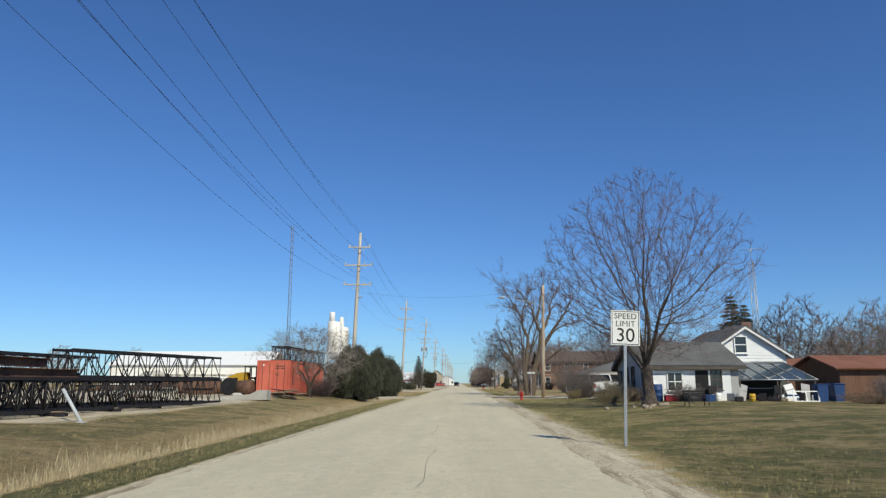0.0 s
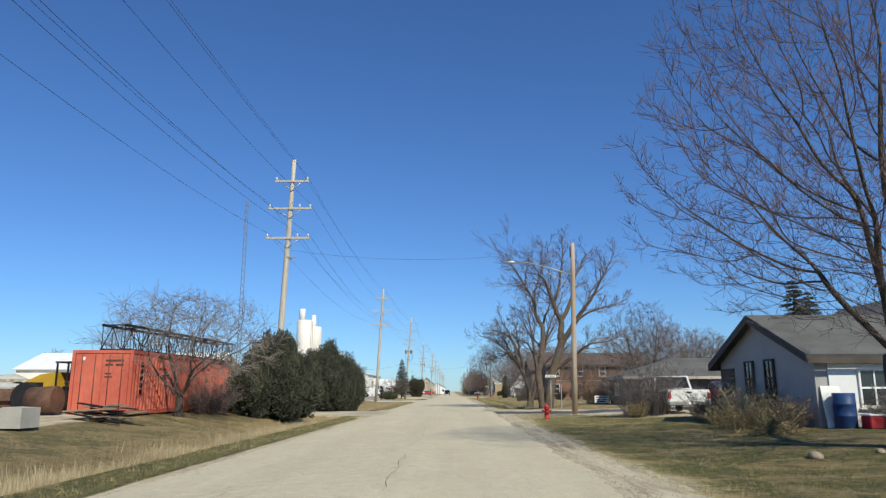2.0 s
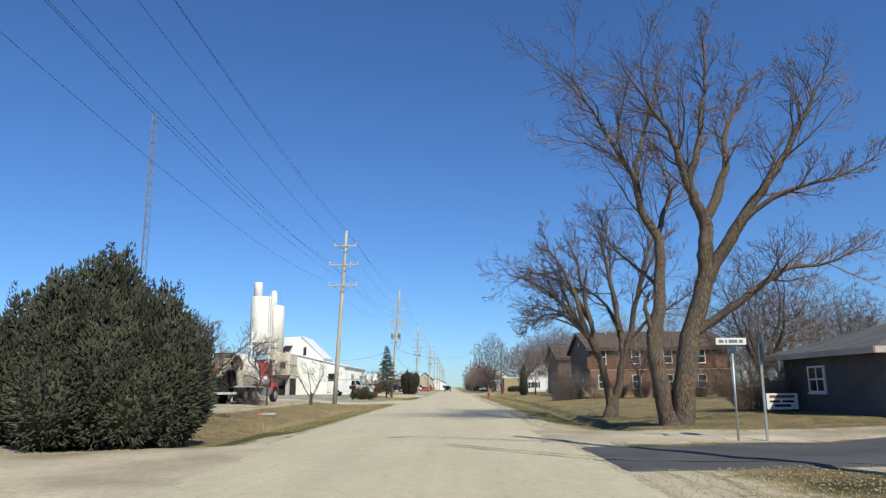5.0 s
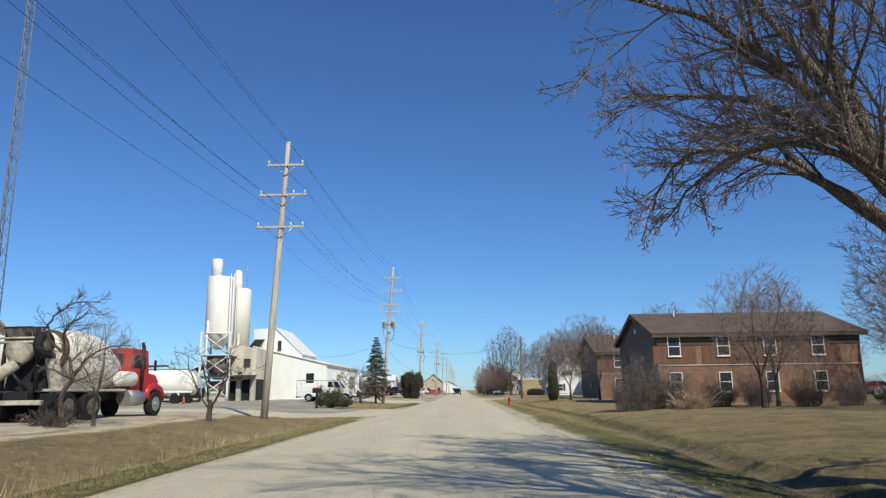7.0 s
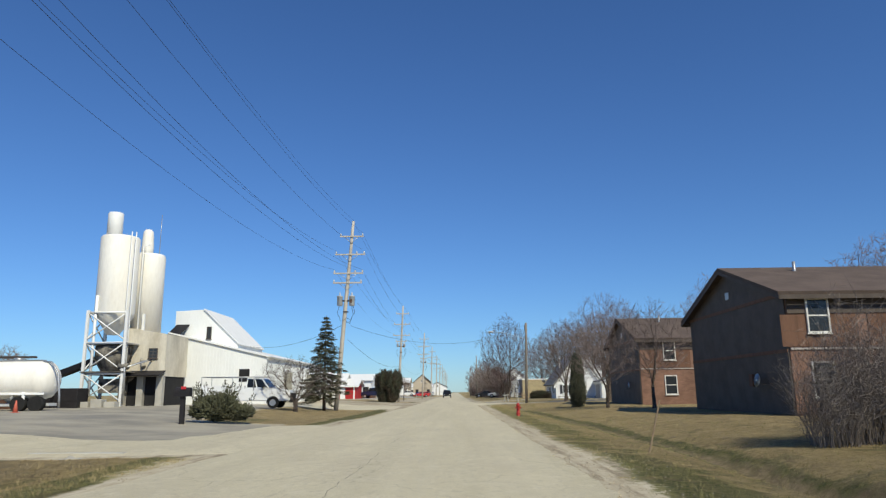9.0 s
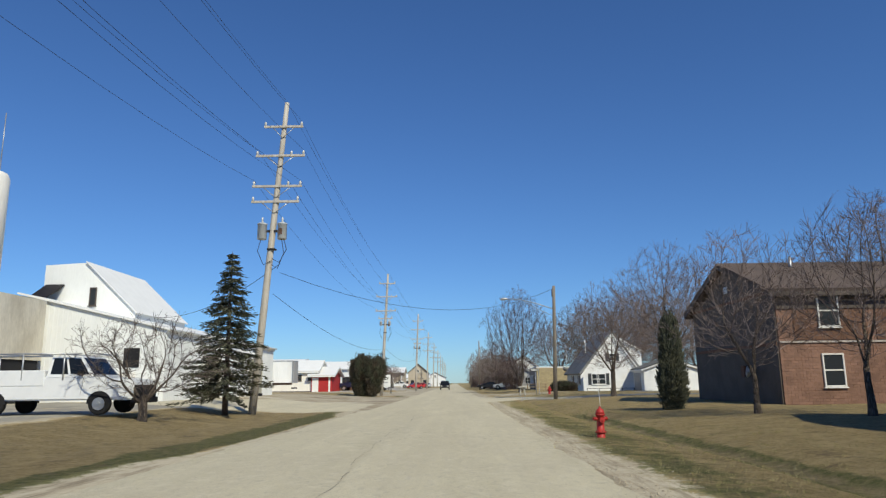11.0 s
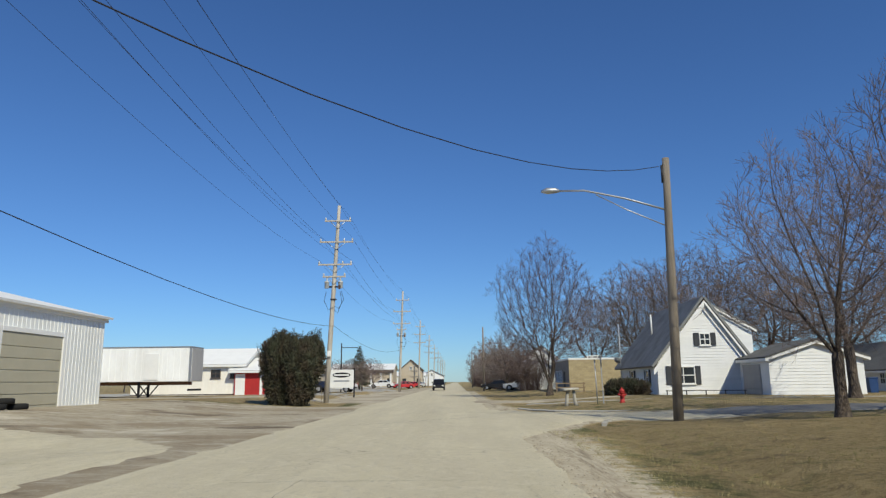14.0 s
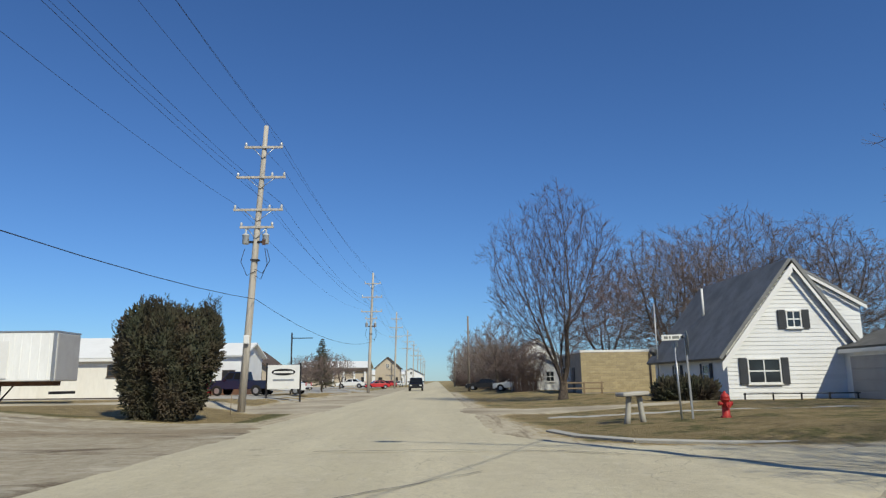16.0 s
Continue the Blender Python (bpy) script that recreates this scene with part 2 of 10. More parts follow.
WHITEMETAL = material("white_ribbed_metal", (0.80, 0.81, 0.79), 0.5, 0.10, 0.4, 8, 0.03, spec=0.4, stretch=(1, 1, 0.3))
TRAILERWHITE = material("weathered_trailer_white", (0.86, 0.87, 0.86), 0.6, 0.08, 0.7, 7, 0.04, color2=(0.76, 0.76, 0.74), stretch=(1, 1, 0.35))
CREAMMETAL = material("cream_stained_metal", (0.82, 0.80, 0.74), 0.6, 0.14, 0.5, 5, 0.05, color2=(0.76, 0.72, 0.64), stretch=(1, 1, 0.3))
DIRTYCREAM = material("dirty_cream_cladding", (0.66, 0.61, 0.50), 0.7, 0.25, 0.8, 8, 0.1, color2=(0.46, 0.41, 0.32), stretch=(1, 1, 0.35))
TANDOOR = material("tan_door", (0.44, 0.41, 0.31), 0.6, 0.08, 1, 20, 0.03)
# flat near-black that stands for the shade inside openings and hollows
DARK = material("dark_interior", (0.02, 0.02, 0.022), 0.9, 0.2, 1, 10, 0)
GREYSIDING = material("grey_siding", (0.38, 0.375, 0.375), 0.7, 0.12, 0.8, 20, 0.1)
ROOFGREY = material("grey_shingles", (0.13, 0.13, 0.125), 0.95, 0.3, 0.8, 12, 0.5, per_object=0.06, island=0.06)
ROOFBROWN = material("brown_shingles", (0.12, 0.09, 0.075), 0.95, 0.25, 0.8, 12, 0.5)
ROOFDARK = material("dark_shingles", (0.25, 0.255, 0.255), 0.95, 0.3, 0.8, 12, 0.5, per_object=0.1, island=0.08)
SASH = material("weathered_window_sash", (0.70, 0.69, 0.66), 0.6, 0.1, 1, 20, 0.05)
PALETRIM = material("weathered_pale_trim", (0.46, 0.41, 0.37), 0.8, 0.2, 1, 20, 0.1)
BRICKRED = material("red_brick", (0.25, 0.145, 0.105), 0.9, 0.3, 0.8, 18, 0.3, island=0.12)
BRICKYELLOW = material("yellow_block", (0.46, 0.38, 0.23), 0.9, 0.25, 0.8, 18, 0.3, per_object=0.1, island=0.1)
MORTAR = material("mortar", (0.33, 0.29, 0.24), 0.95, 0.2, 2, 30, 0.2)
BROWNPANEL = material("brown_panel", (0.16, 0.085, 0.055), 0.8, 0.3, 1.2, 14, 0.2, stretch=(4, 4, 0.5))
DARKTRIM = material("dark_brown_trim", (0.095, 0.076, 0.064), 0.7, 0.3, 1.2, 14, 0.1)
SHUTTER = material("shutter_grey", (0.06, 0.065, 0.075), 0.7, 0.2, 2, 20, 0.1)
ORANGE = material("orange_container", (0.60, 0.155, 0.10), 0.7, 0.25, 0.7, 10, 0.1, color2=(0.47, 0.10, 0.065), stretch=(1, 1, 0.4))
REDPAINT = material("red_paint", (0.50, 0.03, 0.035), 0.35, 0.12, 1, 12, 0.0, spec=0.5)
HYDRANTRED = material("hydrant_red", (0.42, 0.035, 0.03), 0.5, 0.2, 6, 30, 0.1)
REDSHED = material("red_shed", (0.42, 0.03, 0.03), 0.7, 0.15, 1, 14, 0.1)
BRICKROOF = material("rust_red_roof", (0.22, 0.095, 0.06), 0.8, 0.25, 1, 14, 0.2)
BLUEPAINT = material("blue_barrel", (0.02, 0.055, 0.16), 0.5, 0.2, 3, 20, 0)
NAVY = material("navy_car_paint", (0.015, 0.025, 0.06), 0.25, 0.05, 1, 10, 0, spec=0.6)
BLACKPAINT = material("black_car_paint", (0.012, 0.012, 0.014), 0.25, 0.05, 1, 10, 0, spec=0.6)
WHITECAR = material("white_car_paint", (0.74, 0.75, 0.75), 0.3, 0.05, 1, 10, 0, spec=0.5)
BEIGE = material("beige_panel", (0.50, 0.43, 0.33), 0.7, 0.1, 1, 14, 0.05)
TYRE = material("tyre_rubber", (0.02, 0.02, 0.02), 0.9, 0.3, 4, 30, 0.2)
YELLOW = material("yellow_machine", (0.55, 0.33, 0.03), 0.5, 0.2, 1, 14, 0)
GLASS = glass("window_glass")
CARGLASS = glass("car_glass", (0.012, 0.014, 0.016), 0.3)
GLASSBLUE = glass("window_glass_sky", (0.05, 0.07, 0.09))
SIGNWHITE = material("sign_white", (0.75, 0.75, 0.72), 0.5, 0.05, 3, 30, 0)
SIGNBLACK = material("sign_black", (0.015, 0.015, 0.015), 0.6, 0.1, 3, 30, 0)
SIGNGREEN = material("sign_back_grey", (0.22, 0.23, 0.22), 0.5, 0.15, 3, 30, 0, metal=0.4)
BOARD = material("old_boards", (0.28, 0.21, 0.14), 0.9, 0.35, 1, 14, 0.3)


# ---- mesh helpers ----
class Shape:
    """Gathers vertices and faces of one mesh."""

    def __init__(self):
        self.v, self.f, self.smooth = [], [], []

    def add(self, vs, fs, smooth=False):
        o = len(self.v)
        self.v.extend(tuple(p) for p in vs)
        self.f.extend(tuple(i + o for i in f) for f in fs)
        self.smooth.extend([smooth] * len(fs))
        return self

    def box(self, x0, x1, y0, y1, z0, z1, c=0.0):
        if c <= 0:
            vs = [(x, y, z) for z in (z0, z1) for y in (y0, y1) for x in (x0, x1)]
            return self.add(vs, [(0, 2, 3, 1), (4, 5, 7, 6), (0, 1, 5, 4), (1, 3, 7, 5), (3, 2, 6, 7), (2, 0, 4, 6)])
        vs = []
        for z, zi in ((z0, z0 + c), (z1, z1 - c)):
            for y, yi in ((y0, y0 + c), (y1, y1 - c)):
                for x, xi in ((x0, x0 + c), (x1, x1 - c)):
                    vs += [(x, yi, zi), (xi, y, zi), (xi, yi, z)]
        def q(k, a):
            return k * 3 + a
        fs = [(q(0, 0), q(4, 0), q(6, 0), q(2, 0)), (q(1, 0), q(3, 0), q(7, 0), q(5, 0)), (q(0, 1), q(1, 1), q(5, 1), q(4, 1)),
              (q(2, 1), q(6, 1), q(7, 1), q(3, 1)), (q(0, 2), q(2, 2), q(3, 2), q(1, 2)), (q(4, 2), q(5, 2), q(7, 2), q(6, 2))]
        for a, b2, p, r in ((0, 1, 1, 2), (2, 3, 1, 2), (4, 5, 1, 2), (6, 7, 1, 2), (0, 2, 0, 2), (1, 3, 0, 2), (4, 6, 0, 2), (5, 7, 0, 2), (0, 4, 0, 1), (1, 5, 0, 1), (2, 6, 0, 1), (3, 7, 0, 1)):
            fs.append((q(a, p), q(b2, p), q(b2, r), q(a, r)))
        fs += [(q(k, 0), q(k, 1), q(k, 2)) for k in range(8)]
        return self.add(vs, fs)

    def tube(self, pts, radii, sides=8, caps=True, smooth=True):
        pts = [Vector(p) for p in pts]
        if not hasattr(radii, "__len__"):
            radii = [radii] * len(pts)
        vs, fs = [], []
        n = len(pts)
        for i, p in enumerate(pts):
            d = (pts[min(i + 1, n - 1)] - pts[max(i - 1, 0)])
            d = d.normalized() if d.length > 1e-9 else Vector((0, 0, 1))
            a = d.cross(Vector((0.31, 0.95, 0.05)) if abs(d.y) < 0.9 else Vector((1, 0, 0))).normalized()
            b = d.cross(a)
            for k in range(sides):
                t = 2 * math.pi * k / sides
                vs.append(p + (a * math.cos(t) + b * math.sin(t)) * radii[i])
        for i in range(n - 1):
            for k in range(sides):
                k2 = (k + 1) % sides
                fs.append((i * sides + k, i * sides + k2, (i + 1) * sides + k2, (i + 1) * sides + k))
        o = len(self.v)
        self.add(vs, fs, smooth)
        if caps:
            self.f += [tuple(o + k for k in range(sides))[::-1], tuple(o + (n - 1) * sides + k for k in range(sides))]
            self.smooth += [False, False]
        return self

    def cyl(self, a, b, r, sides=16, r2=None, smooth=True):
        return self.tube([a, b], [r, r if r2 is None else r2], sides, True, smooth)

    def prism(self, poly, axis, a, b):
        """A flat outline of (u, w) pushed from a to b along axis 'x', 'y' or 'z'."""
        def at(u, w, s):
            return {'x': (s, u, w), 'y': (u, s, w), 'z': (u, w, s)}[axis]
        n = len(poly)
        vs = [at(u, w, a) for u, w in poly] + [at(u, w, b) for u, w in poly]
        fs = [tuple(range(n))[::-1], tuple(range(n, 2 * n))] + [(i, (i + 1) % n, n + (i + 1) % n, n + i) for i in range(n)]
        return self.add(vs, fs)

    def slab(self, p0, p1, p2, p3, t):
        """A plate on the quad p0..p3 with thickness t below it."""
        p = [Vector(q) for q in (p0, p1, p2, p3)]
        nrm = (p[1] - p[0]).cross(p[3] - p[0]).normalized()
        vs = p + [q - nrm * t for q in p]
        return self.add(vs, [(0, 1, 2, 3), (7, 6, 5, 4), (0, 4, 5, 1), (1, 5, 6, 2), (2, 6, 7, 3), (3, 7, 4, 0)])

    def lathe(self, prof, sides=16, at=(0, 0, 0)):
        return self.tube([(at[0], at[1], at[2] + z) for r, z in prof], [r for r, z in prof], sides)

    def turned(self, m):
        self.v = [tuple(m @ Vector(p)) for p in self.v]
        return self

    def mesh(self, name, mat):
        me = bpy.data.meshes.new(name)
        me.from_pydata(self.v, [], self.f)
        me.materials.append(mat)
        me.polygons.foreach_set("use_smooth", self.smooth)
        bm = bmesh.new()
        bm.from_mesh(me)
        if len(bm.faces) < 20000:
            bmesh.ops.recalc_face_normals(bm, faces=bm.faces)
        bm.to_mesh(me)
        bm.free()
        return me


def part(name, shape, mat, parent=None, label=""):
    ob = new(name, shape.mesh(name, mat) if isinstance(shape, Shape) else shape)
    if parent is not None:
        ob.parent = parent
    if label:
        ob["label"] = label
    return ob


def thing(name, label, category, x=0, y=0, z=0, rz=0, group="", rx=0, ry=0):
    ob = new(name)
    ob.empty_display_size = 0.3
    ob.matrix_world = pose(x, y, z, rx, ry, rz)
    return tagged(ob, label, category, group)


def solo(name, shape, mat, label, category, x=0, y=0, z=0, rz=0, group="", kind=""):
    ob = part(name, shape, mat)
    ob.matrix_world = pose(x, y, z, 0, 0, rz)
    return tagged(ob, label, category, group, kind)


def writing(text, size, mat, parent, at, face='-y', name="lettering", spacing=1.0, thick=0.004):
    cu = bpy.data.curves.new(name, 'FONT')
    cu.body, cu.size, cu.align_x, cu.align_y, cu.extrude, cu.space_character = text, size, 'CENTER', 'CENTER', thick, spacing
    tmp = bpy.data.objects.new(name, cu)
    scene.collection.objects.link(tmp)
    bpy.context.view_layer.update()
    me = bpy.data.meshes.new_from_object(tmp)
    bpy.data.objects.remove(tmp)
    me.materials.clear()
    me.materials.append(mat)
    ob = new(name, me)
    ob.parent = parent
    ob.matrix_local = pose(*at, 90, 0, {'-y': 0, '-x': -90, '+x': 90}[face])
    return ob

# wall colour kept dark to hold the shade under eaves and lean-to
SHADEDWALL = material("shaded_wall", (0.10, 0.10, 0.105), 0.8, 0.25, 1, 14, 0.1)
MASTGREY = material("mast_grey", (0.16, 0.17, 0.19), 0.6, 0.15, 3, 30, 0)

# ---- ground ----
def lerp_table(y, tab):
    for (a, va), (b, vb) in zip(tab, tab[1:]):
        if y <= b:
            return va + (vb - va) * max(0.0, (y - a) / (b - a))
    return tab[-1][1]


def smooth01(a, b, v):
    t = min(1.0, max(0.0, (v - a) / (b - a)))
    return t * t * (3 - 2 * t)


def road_l(y):
    return lerp_table(y, ((-60, -4.8), (50, -4.8), (100, -4.85), (150, -4.3), (300, -4.2), (900, -4.2)))


def road_r(y):
    return lerp_table(y, ((-60, 1.7), (10, 1.75), (30, 2.1), (100, 2.8), (160, 2.7), (300, 2.6), (900, 2.6)))


def between(a, b, y, soft=4.0):
    return smooth01(a - soft, a, y) * (1 - smooth01(b, b + soft, y))


def ditch_at(y):
    """How far the middle of the ditch east of the road lies from the paving."""
    return lerp_table(y, ((-60, 2.85), (92, 2.85), (110, 3.7), (125, 3.6), (160, 3.2), (900, 3.0)))


def ground_z(x, y):
    if x > -1:
        d = x - road_r(y)
        flat = max(between(65.5, 76, y, 2.5), between(178.5, 186, y, 2.5))
        ditch = between(82, 112, y, 7) * 0.34 + between(112, 172, y, 10) * 0.2
        e = d - ditch_at(y)
        z = -0.03 - 0.35 * ditch * smooth01(-2.3, -0.5, e) * (1 - smooth01(0.0, 1.4, e)) - 0.6 * ditch * smooth01(-0.6, -0.1, e) * (1 - smooth01(0.08, 0.6, e)) + 0.30 * smooth01(2.5 + 2 * ditch, 10, d)
        z = z * (1 - flat) + flat * (-0.02 + 0.28 * smooth01(5, 14, d))
    else:
        d = road_l(y) - x
        flat = max(between(116, 139, y, 3), between(160, 203, y, 3), between(65.5, 71, y, 2))
        ditch = 0.42 * max(between(-40, 62, y, 4), between(80, 112, y, 5) * 0.7)
        far = lerp_table(y, ((-50, 0.4), (38, 0.4), (50, 0.56), (62, 0.6), (80, 0.45), (300, 0.4), (400, 0.2)))
        z = -0.03 - 0.05 * smooth01(0.4, 1.8, d) - ditch * smooth01(1.75, 2.35, d) * (1 - smooth01(2.8, 4.4, d)) + far * smooth01(3.3, 8.5, d)
        z = z * (1 - flat) + flat * (-0.02 + far * smooth01(3.0, 13, d))
    if d < 0.12:
        z = -0.085 + 0.06 * smooth01(-0.45, 0.12, d)
    bumps = 0.06 * noise.noise(Vector((x * 0.35, y * 0.35, 0))) + 0.035 * noise.noise(Vector((x * 1.1, y * 1.1, 3)))
    return z + bumps * smooth01(1.0, 3.0, d) + 0.3 * smooth01(60, 300, abs(x)) * noise.noise(Vector((x * 0.01, y * 0.01, 7)))


def ground_material():
    m = bpy.data.materials.new("lawn_and_soil")
    m.use_nodes = True
    n, l = m.node_tree.nodes, m.node_tree.links
    b = n["Principled BSDF"]
    b.inputs["Roughness"].default_value, b.inputs["Specular IOR Level"].default_value = 0.95, 0.15
    co = n.new("ShaderNodeTexCoord")

    def noise_at(scale, detail, rough=0.6, stretch=(1, 1, 1)):
        mp = n.new("ShaderNodeMapping")
        mp.inputs["Scale"].default_value = stretch
        l.new(co.outputs["Object"], mp.inputs[0])
        t = n.new("ShaderNodeTexNoise")
        t.inputs["Scale"].default_value, t.inputs["Detail"].default_value, t.inputs["Roughness"].default_value = scale, detail, rough
        l.new(mp.outputs[0], t.inputs[0])
        return t.outputs["Fac"]

    def mixed(fac, a, c, lo, hi):
        r = n.new("ShaderNodeMapRange")
        r.inputs["From Min"].default_value, r.inputs["From Max"].default_value = lo, hi
        l.new(fac, r.inputs[0])
        x = n.new("ShaderNodeMix")
        x.data_type = 'RGBA'
        l.new(r.outputs[0], x.inputs["Factor"])
        for sock, v in (("A", a), ("B", c)):
            if isinstance(v, tuple):
                x.inputs[sock].default_value = (*v, 1)
            else:
                l.new(v, x.inputs[sock])
        return x.outputs["Result"]

    cover = n.new("ShaderNodeAttribute")
    cover.attribute_name = "cover"
    rgb = n.new("ShaderNodeSeparateColor")
    l.new(cover.outputs["Color"], rgb.inputs[0])

    def worn(channel, fac, amount):
        """Cover of one kind, its border broken up by noise."""
        a1 = n.new("ShaderNodeMath")
        a1.operation = 'MULTIPLY_ADD'
        l.new(fac, a1.inputs[0])
        a1.inputs[1].default_value, a1.inputs[2].default_value = amount, -amount * 0.5
        a2 = n.new("ShaderNodeMath")
        a2.operation = 'ADD'
        l.new(a1.outputs[0], a2.inputs[0])
        l.new(rgb.outputs[channel], a2.inputs[1])
        return a2.outputs[0]

    straw_a = mixed(noise_at(8.0, 5, 0.7), (0.43, 0.33, 0.165), (0.29, 0.22, 0.108), 0.4, 0.6)
    straw = mixed(noise_at(1.3, 7, 0.75), straw_a, (0.45, 0.345, 0.18), 0.48, 0.6)
    green = mixed(noise_at(6.0, 6, 0.75), (0.105, 0.115, 0.042), (0.22, 0.20, 0.085), 0.4, 0.6)
    earth = mixed(noise_at(5.0, 5, 0.7), (0.26, 0.20, 0.12), (0.40, 0.315, 0.185), 0.38, 0.62)
    lawn = mixed(worn(2, noise_at(0.55, 9, 0.76), 1.7), straw, green, 0.42, 0.58)
    lawn = mixed(noise_at(0.9, 8, 0.74), lawn, (0.19, 0.145, 0.085), 0.55, 0.68)
    lawn = mixed(worn(1, noise_at(1.1, 7, 0.7), 1.2), lawn, earth, 0.35, 0.65)
    lawn = mixed(noise_at(3.2, 9, 0.82), lawn, (0.17, 0.135, 0.075), 0.54, 0.72)
    lawn = mixed(noise_at(16, 8, 0.85), lawn, (0.13, 0.11, 0.055), 0.54, 0.76)
    lawn = mixed(noise_at(11, 8, 0.85, (1, 0.8, 1)), lawn, (0.45, 0.36, 0.195), 0.56, 0.74)
    stone = n.new("ShaderNodeTexVoronoi")
    stone.inputs["Scale"].default_value = 22
    l.new(co.outputs["Object"], stone.inputs[0])
    sand = mixed(noise_at(1.6, 7, 0.75), (0.50, 0.44, 0.32), (0.37, 0.31, 0.215), 0.42, 0.66)
    sand = mixed(stone.outputs["Distance"], (0.48, 0.43, 0.33), sand, 0.05, 0.32)
    sand = mixed(noise_at(24, 6, 0.8), sand, (0.30, 0.25, 0.17), 0.58, 0.78)
    sand = mixed(noise_at(2.6, 6, 0.75, (1, 0.09, 1)), sand, (0.25, 0.205, 0.14), 0.5, 0.62)
    sand = mixed(noise_at(3.4, 6, 0.7, (1, 0.07, 1)), sand, (0.56, 0.50, 0.37), 0.54, 0.68)
    lawn = mixed(worn(0, noise_at(2.2, 9, 0.8), 1.7), lawn, sand, 0.46, 0.6)
    l.new(lawn, b.inputs["Base Color"])
    bp = n.new("ShaderNodeBump")
    bp.inputs["Distance"].default_value = 0.16
    soft_ = n.new("ShaderNodeMapRange")
    soft_.inputs["From Min"].default_value, soft_.inputs["From Max"].default_value = 0.25, 0.6
    soft_.inputs["To Min"].default_value, soft_.inputs["To Max"].default_value = 1.0, 0.12
    l.new(rgb.outputs[0], soft_.inputs[0])
    l.new(soft_.outputs[0], bp.inputs["Strength"])
    l.new(noise_at(9, 9, 0.82), bp.inputs["Height"])
    l.new(bp.outputs[0], b.inputs["Normal"])
    return m


def sheet(xs, ys, height, keep=None):
    s = Shape()
    vs = [(x, y, height(x, y)) for y in ys for x in xs]
    nx = len(xs)
    fs = []
    for j in range(len(ys) - 1):
        for i in range(nx - 1):
            if keep and not keep((xs[i] + xs[i + 1]) / 2, (ys[j] + ys[j + 1]) / 2):
                continue
            fs.append((j * nx + i, j * nx + i + 1, (j + 1) * nx + i + 1, (j + 1) * nx + i))
    return s.add(vs, fs, True)


gx = [-2500, -1200, -600, -300, -160, -100, -70, -50, -42, -36, -30, -26, -23, -20, -18, -16, -14, -13, -12]
gx += [-11.5 + 0.25 * i for i in range(32)] + [-3.4, -1, 1] + [1.4 + 0.25 * i for i in range(32)] + [9.8, 10.4, 11.4, 12.5, 14, 16, 18, 21, 25, 30, 36, 44, 55, 70, 100, 160, 300, 600, 1200, 2500]
gy = [-400, -150, -60, -30] + [-20 + 0.7 * i for i in range(360)] + [238, 246, 255, 270, 290, 320, 360, 420, 500, 650, 900, 1400, 2500, 4000]
lawn = solo("ground", sheet(gx, gy, ground_z), ground_material(), "patchy early spring lawn of straw and green grass", "ground", kind="structure")

road_shape = Shape()
ry = [-60 + 2.0 * i for i in range(29)] + [-2 + 0.3 * i for i in range(760)] + [230, 240, 252, 270, 300, 350, 420, 520, 700, 1000, 1600]
rv, rf = [], []
for j, y in enumerate(ry):
    wob = lambda k: 0.16 * noise.noise(Vector((y * 0.3, k, 0))) + 0.12 * noise.noise(Vector((y * 1.3, k, 5))) + 0.09 * noise.noise(Vector((y * 3.1, k, 8)))
    a, b = road_l(y) + wob(1.0), road_r(y) + wob(9.0)
    for t, z in ((0, -0.06), (0.0, -0.012), (0.12, 0.0), (0.5, 0.035), (0.88, 0.0), (1.0, -0.012), (1.0, -0.06)):
        rv.append((a + (b - a) * t, y, z))
for j in range(len(ry) - 1):
    for i in range(6):
        rf.append((j * 7 + i, j * 7 + i + 1, (j + 1) * 7 + i + 1, (j + 1) * 7 + i))
road_shape.add(rv, rf, False)
solo("road", road_shape, ROAD, "pale worn chip-seal road with faint wheel tracks", "road", kind="structure")


def edge_distance(outline, x, y):
    """Signed distance to the outline, positive inside."""
    c, best = False, 1e9
    n = len(outline)
    for i in range(n):
        (x1, y1), (x2, y2) = outline[i], outline[(i + 1) % n]
        if (y1 > y) != (y2 > y) and x < (x2 - x1) * (y - y1) / (y2 - y1) + x1:
            c = not c
        ex, ey = x2 - x1, y2 - y1
        u = min(1.0, max(0.0, ((x - x1) * ex + (y - y1) * ey) / (ex * ex + ey * ey)))
        best = min(best, math.hypot(x - x1 - u * ex, y - y1 - u * ey))
    return best if c else -best


GRAVELLED = []


